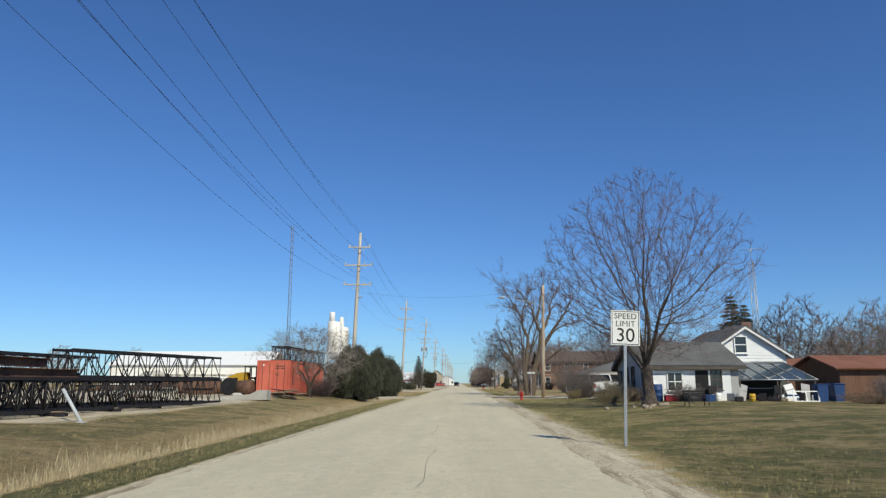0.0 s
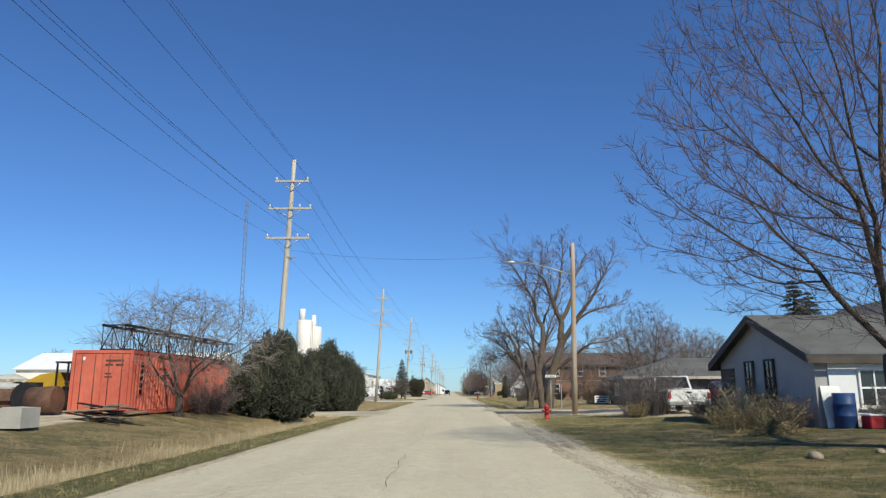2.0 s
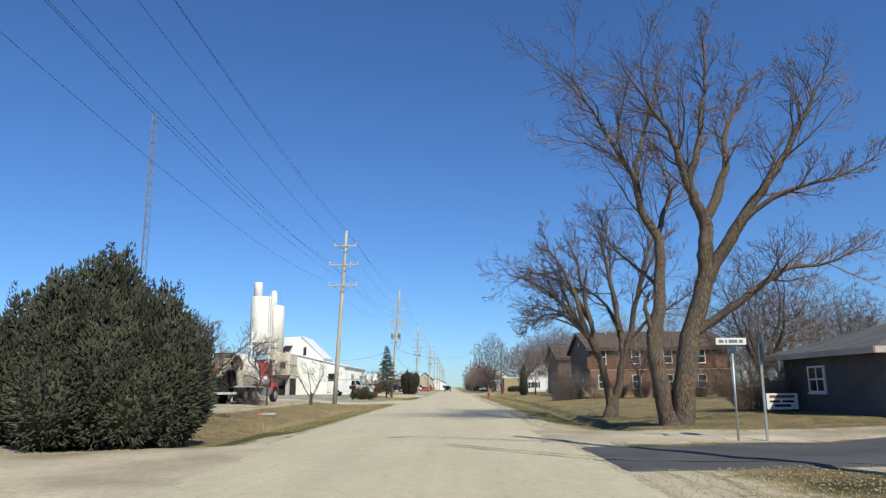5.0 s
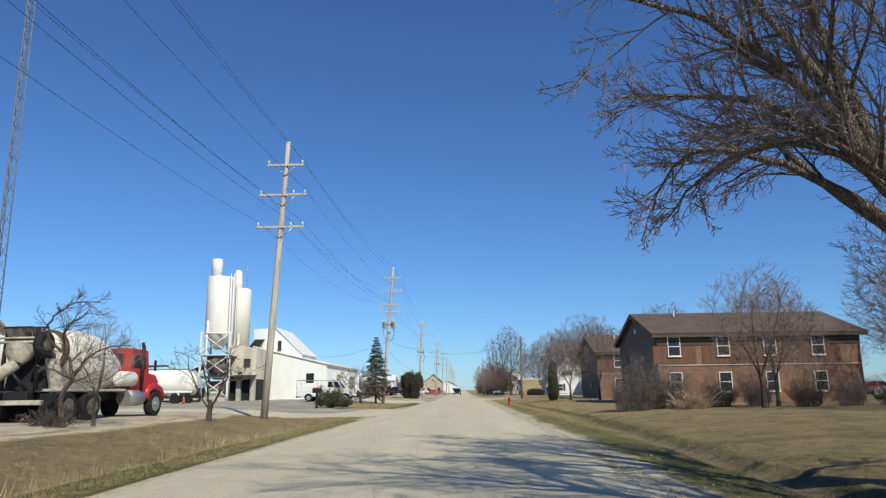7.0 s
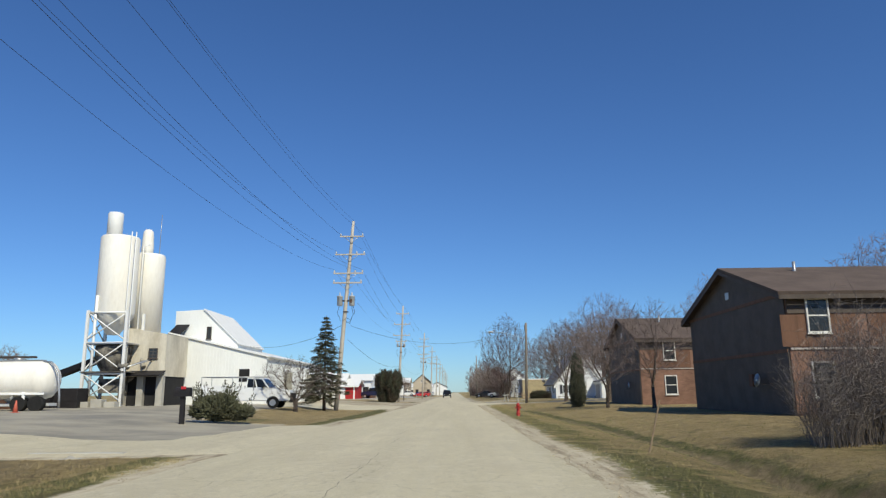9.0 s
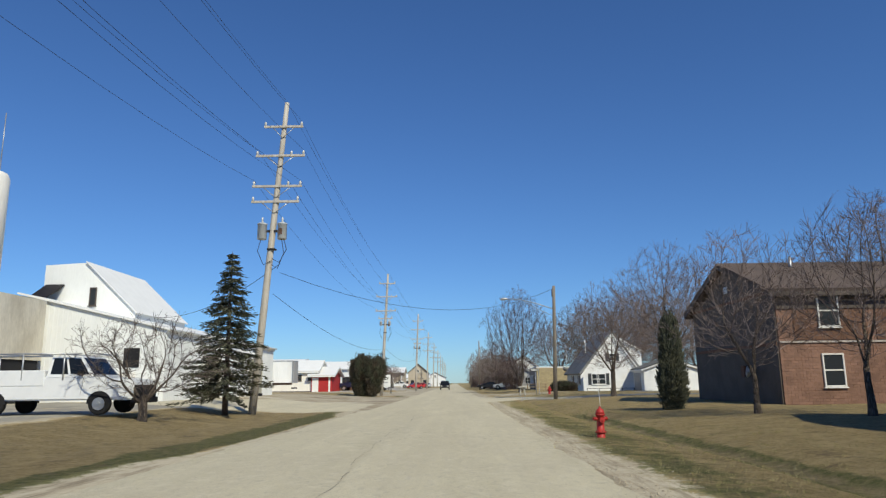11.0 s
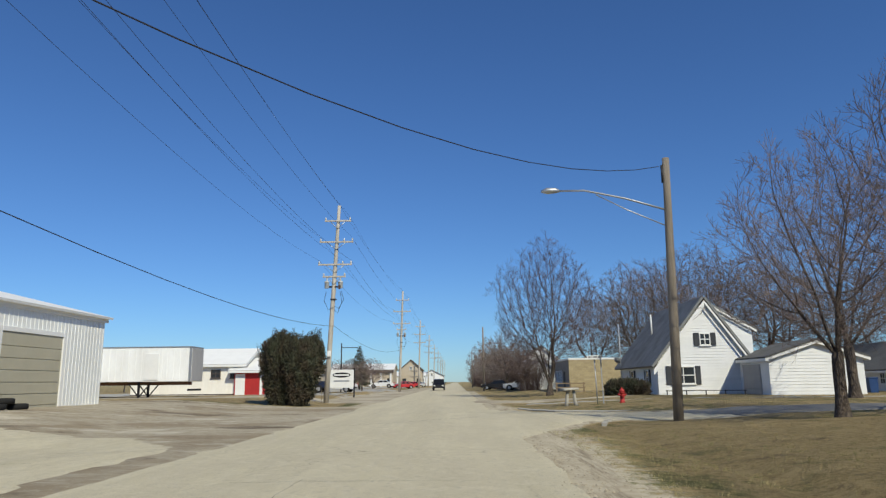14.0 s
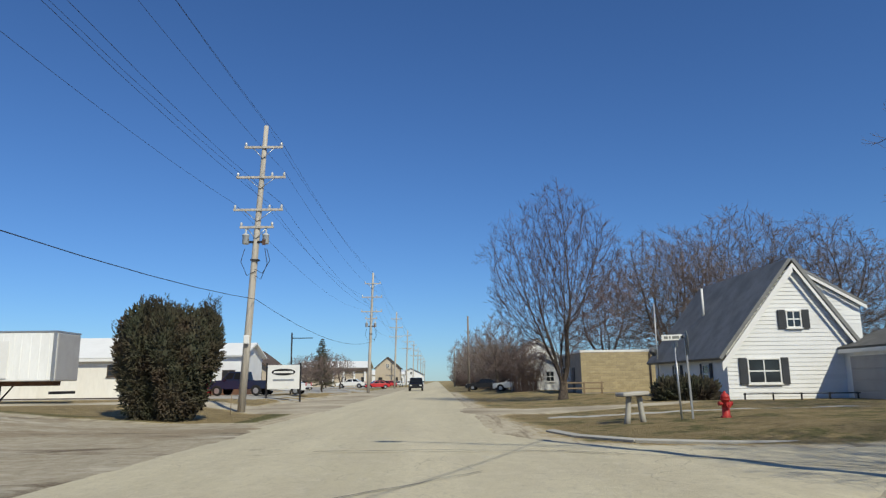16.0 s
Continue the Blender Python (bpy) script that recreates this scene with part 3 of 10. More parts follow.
def patch(name, outline, mat, label, category, lift=0.02, step=0.7, rag=0.35, kind="structure", height=None, fade=None):
    """A ground patch whose ragged edge dips under the ground. outline: (x, y) corners."""
    hz = height or ground_z
    xs = [q_[0] for q_ in outline]
    ys = [q_[1] for q_ in outline]
    if fade:
        GRAVELLED.append((outline, fade))
    known = {}

    def depth(x, y):
        k = (round(x, 3), round(y, 3))
        if k not in known:
            known[k] = edge_distance(outline, x, y) + rag * (noise.noise(Vector((x * 0.8, y * 0.8, 11))) + 0.5 * noise.noise(Vector((x * 2.3, y * 2.3, 17))))
        return known[k]

    def level(x, y):
        sd = depth(x, y)
        return max(hz(x, y), -0.03) + (lift if sd > step else -0.03 + (lift + 0.03) * max(-0.6, sd / step))
    gxs = [min(xs) - step + step * i for i in range(int((max(xs) - min(xs)) / step) + 4)]
    gys = [min(ys) - step + step * i for i in range(int((max(ys) - min(ys)) / step) + 4)]
    s = sheet(gxs, gys, level, lambda x, y: depth(x, y) > -0.6 * step)
    return solo(name, s, mat, label, category, kind=kind)


def lot_material():
    """Trodden gravel with brown dirt, pale sand and the smears of tyres."""
    m = bpy.data.materials.new("dirt_lot")
    m.use_nodes = True
    n, l = m.node_tree.nodes, m.node_tree.links
    b = n["Principled BSDF"]
    b.inputs["Roughness"].default_value, b.inputs["Specular IOR Level"].default_value = 0.95, 0.15
    co = n.new("ShaderNodeTexCoord")
    base = None
    for scale, detail, stretch, lo, hi, tint in ((3.0, 7, (1, 1, 1), 0.4, 0.62, (0.52, 0.46, 0.345)), (0.2, 8, (0.8, 1.2, 1), 0.48, 0.58, (0.34, 0.275, 0.185)),
                                                 (0.3, 9, (0.6, 1.3, 1), 0.55, 0.63, (0.17, 0.13, 0.088)), (0.35, 8, (0.7, 1.3, 1), 0.55, 0.64, (0.62, 0.565, 0.44)),
                                                 (6.0, 8, (1, 1, 1), 0.55, 0.72, (0.23, 0.185, 0.125)), (30.0, 5, (1, 1, 1), 0.55, 0.75, (0.58, 0.53, 0.43))):
        mp = n.new("ShaderNodeMapping")
        mp.inputs["Scale"].default_value = stretch
        mp.inputs["Location"].default_value = (scale * 3, scale * 7, 0)
        l.new(co.outputs["Object"], mp.inputs[0])
        t = n.new("ShaderNodeTexNoise")
        t.inputs["Scale"].default_value, t.inputs["Detail"].default_value, t.inputs["Roughness"].default_value = scale, detail, 0.72
        l.new(mp.outputs[0], t.inputs[0])
        r = n.new("ShaderNodeMapRange")
        r.inputs["From Min"].default_value, r.inputs["From Max"].default_value = lo, hi
        l.new(t.outputs["Fac"], r.inputs[0])
        x = n.new("ShaderNodeMix")
        x.data_type = 'RGBA'
        l.new(r.outputs[0], x.inputs["Factor"])
        x.inputs["B"].default_value = (*tint, 1)
        if base is None:
            x.inputs["A"].default_value = (0.41, 0.35, 0.25, 1)
        else:
            l.new(base, x.inputs["A"])
        base = x.outputs["Result"]
    l.new(base, b.inputs["Base Color"])
    bp = n.new("ShaderNodeBump")
    bp.inputs["Strength"].default_value, bp.inputs["Distance"].default_value = 0.8, 0.06
    l.new(t.outputs["Fac"], bp.inputs["Height"])
    l.new(bp.outputs[0], b.inputs["Normal"])
    return m


DIRTLOT = lot_material()
patch("side_street", [(2.5, 66.3), (12, 67.0), (60, 67.0), (60, 72.0), (12, 72.0), (2.5, 71.0)], ASPHALT, "dark asphalt side street joining the road", "street", 0.03, 0.25, 0.1)
patch("concrete_apron", [(2.5, 72.4), (14, 72.6), (40, 73.5), (40, 75.5), (12, 75.0), (2.0, 77.5), (1.8, 72.0)], GRAVEL, "pale gravel strip along the side street", "pavement", 0.034, 0.3, 0.5, fade=1.2)
patch("driveway", [(9.6, 55.5), (20, 55.5), (20, 67.2), (6.5, 67.2)], GRAVEL, "gravel driveway under the pickup truck", "driveway", 0.03, 0.5, fade=1.0)
patch("driveway", [(-4.0, 63.0), (-7, 65), (-14, 65.5), (-30, 66), (-30, 71.5), (-12, 71.2), (-7, 71.5), (-4.0, 73.5)], GRAVEL, "gravel driveway entering the yard", "driveway", 0.03, 0.3, fade=1.2)
patch("yard", [(-12.5, 20), (-13.2, 48), (-16, 62), (-12.2, 78), (-12.0, 116), (-60, 116), (-60, 20)], GRAVEL, "gravel industrial yard with scrap and trucks", "yard", 0.03, 1.0, 0.6, fade=1.5)
patch("drive_apron", [(-3.9, 117), (-3.8, 129), (-5.5, 131.5), (-7.5, 130.5), (-8.5, 122.0), (-30, 121.0), (-30, 116), (-13, 116)], ROAD, "pale concrete apron of the plant drive", "driveway", 0.034, 0.4, 0.25, fade=0.8)
patch("plant_yard", [(-6.5, 119), (-6.8, 129.5), (-7.5, 132.8), (-12, 134), (-13, 166.5), (-60, 166.5), (-60, 116), (-13, 117)], YARDGREY, "worn concrete plant yard and drive", "yard", 0.024, 0.5, 0.3, fade=0.8)
patch("gravel_lot", [(-3.4, 160), (-3.3, 193), (-4.6, 196.5), (-8, 196.8), (-12, 197.6), (-18, 199.6), (-26, 200.2), (-40, 200.5), (-40, 193), (-17.4, 193), (-17.4, 160)], DIRTLOT, "pale gravel lot before the white shed", "lot", 0.024, 0.45, 0.6, fade=1.5)
patch("side_street", [(1.5, 171.0), (3.2, 174.6), (4.3, 177.4), (5.4, 179.8), (6.8, 181.0), (11.05, 181.0), (11.05, 186.4), (9, 186.2), (4.5, 187.8), (3.4, 190), (1.6, 193)], ROAD, "pale paved mouth of the side street", "street", 0.03, 0.25, 0.3, fade=0.9)
patch("side_street", [(9.8, 181.2), (60, 181.4), (60, 186.5), (9.6, 186.3)], GREYASPHALT, "grey asphalt side street between the lawns", "street", 0.036, 0.35, 0.15)
patch("pavement", [(5.0, 197.4), (30, 197.0), (30, 197.9), (5.0, 198.4)], CONCRETE, "narrow worn concrete footpath across the lawn", "pavement", 0.02, 0.3, 0.25)
patch("driveway", [(1.8, 201), (6, 202), (12, 203), (12.5, 204.6), (8, 205.5), (1.8, 208.5)], GRAVEL, "pale gravel driveway", "driveway", 0.024, 0.4, 0.5, fade=0.9)
patch("drive_apron", [(-4.4, 159.8), (-4.4, 171.5), (-7.0, 174.5), (-13.0, 177.0), (-17.3, 171.0), (-17.3, 160.2), (-9.0, 159.6)], ROAD, "worn pale paving before the shed door", "driveway", 0.046, 0.45, 0.4)
patch("lot", [(-3.4, 203.5), (-7.0, 205.5), (-9.0, 208.6), (-40, 209.0), (-40, 213), (-9, 213.2), (-3.4, 214.2)], GRAVEL, "gravel entrance beyond the yew", "lot", 0.024, 0.5, 0.5, fade=1.2)
patch("lot", [(-3.4, 214), (-9, 213), (-9, 330), (-3.4, 330)], GRAVEL, "gravel verge of the business lots", "lot", 0.03, 1.0, 0.4, fade=1.0)
patch("lot", [(-9.05, 219), (-40, 219), (-40, 330), (-9.05, 330)], CONCRETE, "paved business lots with parked cars", "lot", 0.02, 1.5, 0.4)

# what covers the soil: red gravel, green bare earth, blue living grass
def cover_at(x, y):
    gravel = earth_ = 0.0
    grass = 0.42
    if -14 < y < 260 and abs(x) < 60:
        if x > -1:
            d = x - road_r(y)
            wide = 1.15 + 0.45 * (1 - smooth01(60, 66, y)) + 0.35 * smooth01(135, 155, y) + 0.6 * noise.noise(Vector((y * 0.16, 4.0, 0))) + 0.3 * noise.noise(Vector((y * 0.7, 6.0, 0))) + 1.5 * between(61, 66, y, 7) + 1.5 * between(75, 79, y, 5) + 0.9 * between(172, 192, y, 6)
            gravel = 0.86 * (1 - smooth01(0.1, wide * 1.5, d))
            if y < 66:
                grass = 0.52
                earth_ = 0.18
            elif y < 178:
                e = d - ditch_at(y)
                # browner lawn at y 76-112; its added darkness also paints the ditch's shade
                grass = 0.30 + 0.14 * between(76, 112, y, 8) + 0.75 * between(80, 152, y, 8) * smooth01(-0.5, -0.15, e) * (1 - smooth01(0.2, 0.6, e)) + 0.26 * (1 - smooth01(1.8, 2.6, d))
                earth_ = (0.25 + 0.15 * between(76, 112, y, 8)) * smooth01(1.8, 3.0, d) + 0.35 * between(80, 152, y, 8) * smooth01(-0.2, 0.0, e) * (1 - smooth01(0.1, 0.35, e))
        else:
            d = road_l(y) - x
            wide = 0.55 + 1.2 * max(between(62, 75, y, 3), between(114, 136, y, 3), between(157, 205, y, 3))
            gravel = 1 - smooth01(0.03, wide, d)
            grass = 0.85 * smooth01(0.1, 0.4, d) * (1 - smooth01(1.3, 2.0, d)) + 0.5 * smooth01(3.4, 4.6, d)
            earth_ = 0.36 * smooth01(2.6, 3.6, d)
            if 76 < y < 116:
                grass, earth_ = max(grass, 0.4 * smooth01(1.6, 3.0, d)), 0.5 * smooth01(2.4, 3.4, d)
            if 138 < y < 160 or y > 200:
                earth_, grass = 0.3, 0.25 + 0.5 * smooth01(0.2, 0.5, d) * (1 - smooth01(1.4, 2.2, d))
        for outline, fade in GRAVELLED:
            sd = edge_distance(outline, x, y)
            gravel = max(gravel, smooth01(-fade, 0.2, sd))
    return gravel, earth_, grass, 1.0


layer = lawn.data.color_attributes.new("cover", 'FLOAT_COLOR', 'POINT')
for v_, d_ in zip(lawn.data.vertices, layer.data):
    d_.color = cover_at(v_.co.x + lawn.location.x, v_.co.y + lawn.location.y)

# kerb round the corner of the far side street
kerb = Shape()
kpts = [(4.2, 191.5), (4.6, 189.6), (5.6, 188.2), (7.2, 187.4), (9.5, 187.0), (16, 186.9), (30, 186.9)]
for (ax, ay), (bx, by) in zip(kpts, kpts[1:]):
    d = Vector((bx - ax, by - ay, 0)).normalized()
    nn = Vector((-d.y, d.x, 0)) * 0.09
    a, b = Vector((ax, ay, 0.075)), Vector((bx, by, 0.075))
    kerb.slab(a - nn - Vector((0, 0, .06)), b - nn - Vector((0, 0, .06)), b + nn - Vector((0, 0, .03)), a + nn - Vector((0, 0, .03)), 0.22)
solo("kerb", kerb, CONCRETE, "rounded concrete kerb at the street corner", "kerb", kind="structure")

near_kerb = Shape()
for (ax_, ay_), (bx_, by_) in zip([(5.55, 177.9), (5.98, 179.66)], [(5.95, 179.5), (6.2, 180.1)]):
    a, b = Vector((ax_, ay_, 0.065)), Vector((bx_, by_, 0.05))
    nn = Vector((ay_ - by_, bx_ - ax_, 0)).normalized() * 0.07
    near_kerb.slab(a - nn, b - nn, b + nn, a + nn, 0.25)
solo("kerb", near_kerb, CONCRETE, "broken pieces of concrete kerb at the lawn corner", "kerb", kind="structure")

# tar lines and cracks across the paving
rng = random.Random(4)


def crack(points, w, z=0.04):
    s = Shape()
    pts = []
    for (ax, ay), (bx, by) in zip(points, points[1:]):
        for k in range(10):
            t = k / 10
            pts.append(Vector((ax + (bx - ax) * t + rng.uniform(-.05, .05), ay + (by - ay) * t + rng.uniform(-.05, .05), 0)))
    pts.append(Vector((*points[-1], 0)))
    vs = []
    for i, p in enumerate(pts):
        d = (pts[min(i + 1, len(pts) - 1)] - pts[max(0, i - 1)]).normalized()
        nn = Vector((-d.y, d.x, 0)) * w * rng.uniform(0.5, 1.2)
        crown = 0.035 * max(0, 1 - abs((p.x - (road_l(p.y) + road_r(p.y)) / 2) / 3.3))
        for q in (p - nn, p + nn):
            vs.append((q.x, q.y, crown + z - 0.034))
    s.add(vs, [(2 * i, 2 * i + 1, 2 * i + 3, 2 * i + 2) for i in range(len(pts) - 1)])
    return solo("road_crack", s, CRACK, "thin tar-dark crack across the paving", "crack", group="cracks", kind="structure")


crack([(-0.4, 71.4), (1.2, 69.6), (3.0, 67.8), (8.5, 66.6), (14, 66.4)], 0.045, 0.07)
crack([(-1.1, 186), (1.5, 186.2), (3.5, 185.9), (10, 181.5), (25, 181.0)], 0.024, 0.068)
crack([(1.9, 183.2), (-0.5, 180.0), (-2.2, 178.2)], 0.014, 0.05)
y_ = 3.0
while y_ < 168:
    run_ = rng.uniform(1.5, 6.0)
    if not 62 < y_ < 84:
        crack([(-1.15 + rng.uniform(-.12, .12), y_), (-1.1 + rng.uniform(-.12, .12), y_ + run_)], rng.uniform(0.0025, 0.005))
    y_ += run_ + rng.uniform(0.3, 4.0)
for y0 in (22, 39, 98, 126, 143, 166):
    crack([(rng.uniform(-3, -1), y0), (rng.uniform(0, 2), y0 + rng.uniform(-.5, .5))], 0.007)


# ---- buildings ----
def gable_building(t, x0, x1, y0, y1, eave, ridge, axis, wall_mat, roof_mat, over=0.35, thick=0.14, trim=None, base=-0.4, ridge_at=None):
    """Walls and a two-slope roof as parts of t. axis: the way of the ridge."""
    w = Shape()
    if axis == 'y':
        m = ridge_at if ridge_at is not None else (x0 + x1) / 2
        w.prism([(x0, base), (x1, base), (x1, eave), (m, ridge), (x0, eave)], 'y', y0, y1)
    else:
        m = ridge_at if ridge_at is not None else (y0 + y1) / 2
        w.prism([(y0, base), (y1, base), (y1, eave), (m, ridge), (y0, eave)], 'x', x0, x1)
    part("wall", w, wall_mat, t)
    lo, hi = (x0, x1) if axis == 'y' else (y0, y1)
    e0, e1 = (y0 - over, y1 + over) if axis == 'y' else (x0 - over, x1 + over)
    up = 0.02 + thick
    for end in (lo, hi):
        run = end - m
        k = (ridge - eave) / abs(run)
        out = end + math.copysign(over, run)
        zo = eave - k * over + up
        rs = Shape()
        if axis == 'y':
            q = [(m, e0, ridge + up), (out, e0, zo), (out, e1, zo), (m, e1, ridge + up)]
        else:
            q = [(e0, m, ridge + up), (e0, out, zo), (e1, out, zo), (e1, m, ridge + up)]
        n = (Vector(q[1]) - Vector(q[0])).cross(Vector(q[3]) - Vector(q[0]))
        rs.slab(*(q if n.z > 0 else q[::-1]), thick)
        part("roof", rs, roof_mat, t)
        if trim:
            fs = Shape()
            if axis == 'y':
                fs.box(min(out, out + 0.02), max(out, out + 0.02), e0 + 0.01, e1 - 0.01, zo - thick - 0.16, zo - thick + 0.02)
                for ye in (e0, e1 - 0.03):
                    fs.prism([(m, ridge + up - thick - .18), (m, ridge + up - thick + .02), (out, zo - thick + .02), (out, zo - thick - .16)], 'y', ye, ye + 0.03)
            else:
                fs.box(e0 + 0.01, e1 - 0.01, min(out, out + 0.02), max(out, out + 0.02), zo - thick - 0.16, zo - thick + 0.02)
                for xe in (e0, e1 - 0.03):
                    fs.prism([(m, ridge + up - thick - .18), (m, ridge + up - thick + .02), (out, zo - thick + .02), (out, zo - thick - .16)], 'x', xe, xe + 0.03)
            part("fascia", fs, trim, t)


def window(t, c, w, h, face, frame_mat=None, glass_mat=None, bars=(1, 1), shutters=None, name="window"):
    """A framed window on a wall. c: centre on the wall's face; face '-y', '-x', '+x'."""
    fm, gm = frame_mat or WHITEPAINT, glass_mat or GLASS
    def turn(s):
        return s.turned(pose(*c, 0, 0, {'-y': 0, '-x': -90, '+x': 90}[face]))
    f = Shape()
    b = 0.07
    for x0, x1, z0, z1 in ((-w / 2, -w / 2 + b, -h / 2, h / 2), (w / 2 - b, w / 2, -h / 2, h / 2), (-w / 2 + b, w / 2 - b, h / 2 - b, h / 2), (-w / 2 + b, w / 2 - b, -h / 2, -h / 2 + b)):
        f.box(x0, x1, -0.06, 0.03, z0, z1, 0.008)
    nx, nz = bars
    for i in range(1, nx + 1):
        x = -w / 2 + w * i / (nx + 1)
        f.box(x - 0.025, x + 0.025, -0.04, 0.02, -h / 2 + b, h / 2 - b)
    for i in range(1, nz + 1):
        z = -h / 2 + h * i / (nz + 1)
        f.box(-w / 2 + b, w / 2 - b, -0.046, 0.02, z - 0.03, z + 0.03)
    wf = part(name, turn(f), fm, t)
    part("pane", turn(Shape().box(-w / 2 + 0.04, w / 2 - 0.04, -0.02, -0.008, -h / 2 + 0.04, h / 2 - 0.04)), gm, wf, "dark reflecting glass pane")
    part("sill", turn(Shape().box(-w / 2 - 0.05, w / 2 + 0.05, -0.10, 0.02, -h / 2 - 0.06, -h / 2 - 0.002, 0.01)), fm, wf)
    if shutters:
        for sx in (-1, 1):
            sh = Shape()
            x0 = sx * (w / 2 + 0.03)
            x1 = x0 + sx * shutters
            a, e = min(x0, x1), max(x0, x1)
            sh.box(a, e, -0.045, 0.01, -h / 2 - 0.03, h / 2 + 0.03, 0.006)
            leaf = part("shutter", turn(sh), SHUTTER, t, "dark grey louvred shutter")
            for k in range(int(h / 0.09)):
                z = -h / 2 + 0.04 + k * 0.09
                part("slat", turn(Shape().box(a + 0.03, e - 0.03, -0.058, -0.044, z, z + 0.055)), SHUTTER, leaf)
    return wf


def siding(t, face, u0, u1, z0, z1, at, mat, step=0.2, clip=None):
    """Horizontal lap boards on a wall, each a part. clip(z) gives the (u0, u1) at that height."""
    n = int((z1 - z0) / step)
    for k in range(n):
        z = z0 + k * step
        a, b = clip(z + step / 2) if clip else (u0, u1)
        if b - a < 0.1:
            continue
        s = Shape()
        prof = [(0.0, z + step + 0.004), (-0.012, z + step), (-0.032, z + 0.004), (0.0, z + 0.004)]
        if face == '-y':
            s.prism([(at + p, q) for p, q in prof], 'x', a, b)
        else:
            sg = 1 if face == '-x' else -1
            s.prism([(at + sg * p, q) for p, q in prof], 'y', a, b)
        part("siding_board", s, mat, t)


def ribbed(t, name, face, u0, u1, zf, at, mat, pitch=0.6, z0=-0.3):
    """Ribbed sheet metal: a thin rib every pitch on a wall; zf(u): height of its top."""
    s = Shape()
    n = int((u1 - u0) / pitch)
    for k in range(n + 1):
        u = u0 + k * (u1 - u0) / max(n, 1)
        if face == '-y':
            s.box(u - 0.03, u + 0.03, at - 0.016, at + 0.01, z0, zf(u))
        else:
            sg = 1 if face == '+x' else -1
            s.box(min(at - 0.01 * sg, at + 0.016 * sg), max(at - 0.01 * sg, at + 0.016 * sg), u - 0.03, u + 0.03, z0, zf(u))
    return part(name, s, mat, t)


# farmhouse with gable, porch and low wing
fh = thing("house", "white farmhouse with gable window, glazed lean-to and grey low wing", "house", 16, 46, 0.25)
fx, fy = 16, 46
L = lambda x, y: (x - fx, y - fy)
gable_building(fh, 16.6 - fx, 22.2 - fx, 49.2 - fy, 57 - fy, 3.15, 5.0, 'y', WHITESIDING, ROOFGREY, 0.35, 0.12, WHITEPAINT)
siding(fh, '-y', 0.6, 6.2, 0.0, 4.9, 3.2, WHITESIDING, 0.2, lambda z: (0.6, 6.2) if z < 3.1 else (0.6 + (z - 3.1) / 1.85 * 2.8, 6.2 - (z - 3.1) / 1.85 * 2.8))
window(fh, (3.1, 3.14, 3.75), 0.9, 1.2, '-y', bars=(0, 1))
gable_building(fh, 11.2 - fx, 17.0 - fx, 44.6 - fy, 52.2 - fy, 2.25, 3.75, 'x', GREYSIDING, ROOFGREY, 0.4, 0.12, DARKTRIM)
window(fh, (11.16 - fx, 47.6 - fy, 1.55), 0.75, 1.35, '-x', DARKTRIM)
window(fh, (11.16 - fx, 49.3 - fy, 1.55), 0.75, 1.35, '-x', DARKTRIM)
part("side_door", Shape().box(11.13 - fx, 11.197 - fx, 50.8 - fy, 52.1 - fy, -0.1, 2.0, 0.01), DARKTRIM, fh, "dark screened side door")
part("front_wall_board", Shape().box(11.6 - fx, 16.5 - fx, -1.45, -1.403, -0.2, 2.1, 0.01), WHITESIDING, fh)
window(fh, (15.6 - fx, -1.46, 1.35), 0.7, 1.3, '-y', DARKTRIM)
window(fh, (13.0 - fx, -1.46, 1.2), 1.0, 1.2, '-y', WHITEPAINT)
part("door", Shape().box(14.3 - fx, 15.1 - fx, -1.49, -1.451, -0.1, 1.9, 0.01), DARK, fh, "dark open doorway")
part("chimney", Shape().box(4.2, 4.9, 5.4, 6.1, 3.6, 5.5, 0.02), BRICKRED, fh, "short red brick chimney")
# lean-to of glazed panels
gl = Shape()
gl.slab((0.9, 3.0, 2.5), (1.5, -0.1, 1.3), (6.6, -0.1, 1.3), (5.9, 3.0, 2.5), 0.04)
awn = part("lean_to_roof", gl, GLASSBLUE, fh, "sloping glazed lean-to roof")
for k in range(6):
    t_ = k / 5
    part("glazing_bar", Shape().tube([(0.9 + 5.0 * t_, 3.0, 2.53), (1.5 + 5.1 * t_, -0.1, 1.33)], 0.035, 4), STEELGREY, fh)
part("glazing_bar", Shape().tube([(0.9, 3.0, 2.53), (5.9, 3.0, 2.53)], 0.04, 4), STEELGREY, fh)
part("glazing_bar", Shape().tube([(1.5, -0.1, 1.33), (6.6, -0.1, 1.33)], 0.04, 4), STEELGREY, fh)
for k in range(3):
    part("post", Shape().box(1.55 + k * 2.4, 1.65 + k * 2.4, -0.08, 0.02, -0.3, 1.28, 0.01), DARKTRIM, fh)
# dark panel puts the lean-to's shade onto the white wall behind
part("lean_to_panel", Shape().box(1.0, 6.1, 3.02, 3.1, -0.3, 2.35), SHADEDWALL, fh, "wall panel under the glazing coloured dark for its shade")
part("lean_to_side", Shape().prism([(0.1, -0.3), (3.0, -0.3), (3.0, 2.4), (0.1, 1.3)], 'x', 0.98, 1.03), GREYSIDING, fh)
wk = thing("workbench", "grey potting bench heaped with garden clutter under the lean-to", "bench", 19.3, 46.9, ground_z(19.3, 46.9))
part("top", Shape().box(-1.3, 1.5, -0.3, 0.3, 0.72, 0.78, 0.01), GREYSIDING, wk)
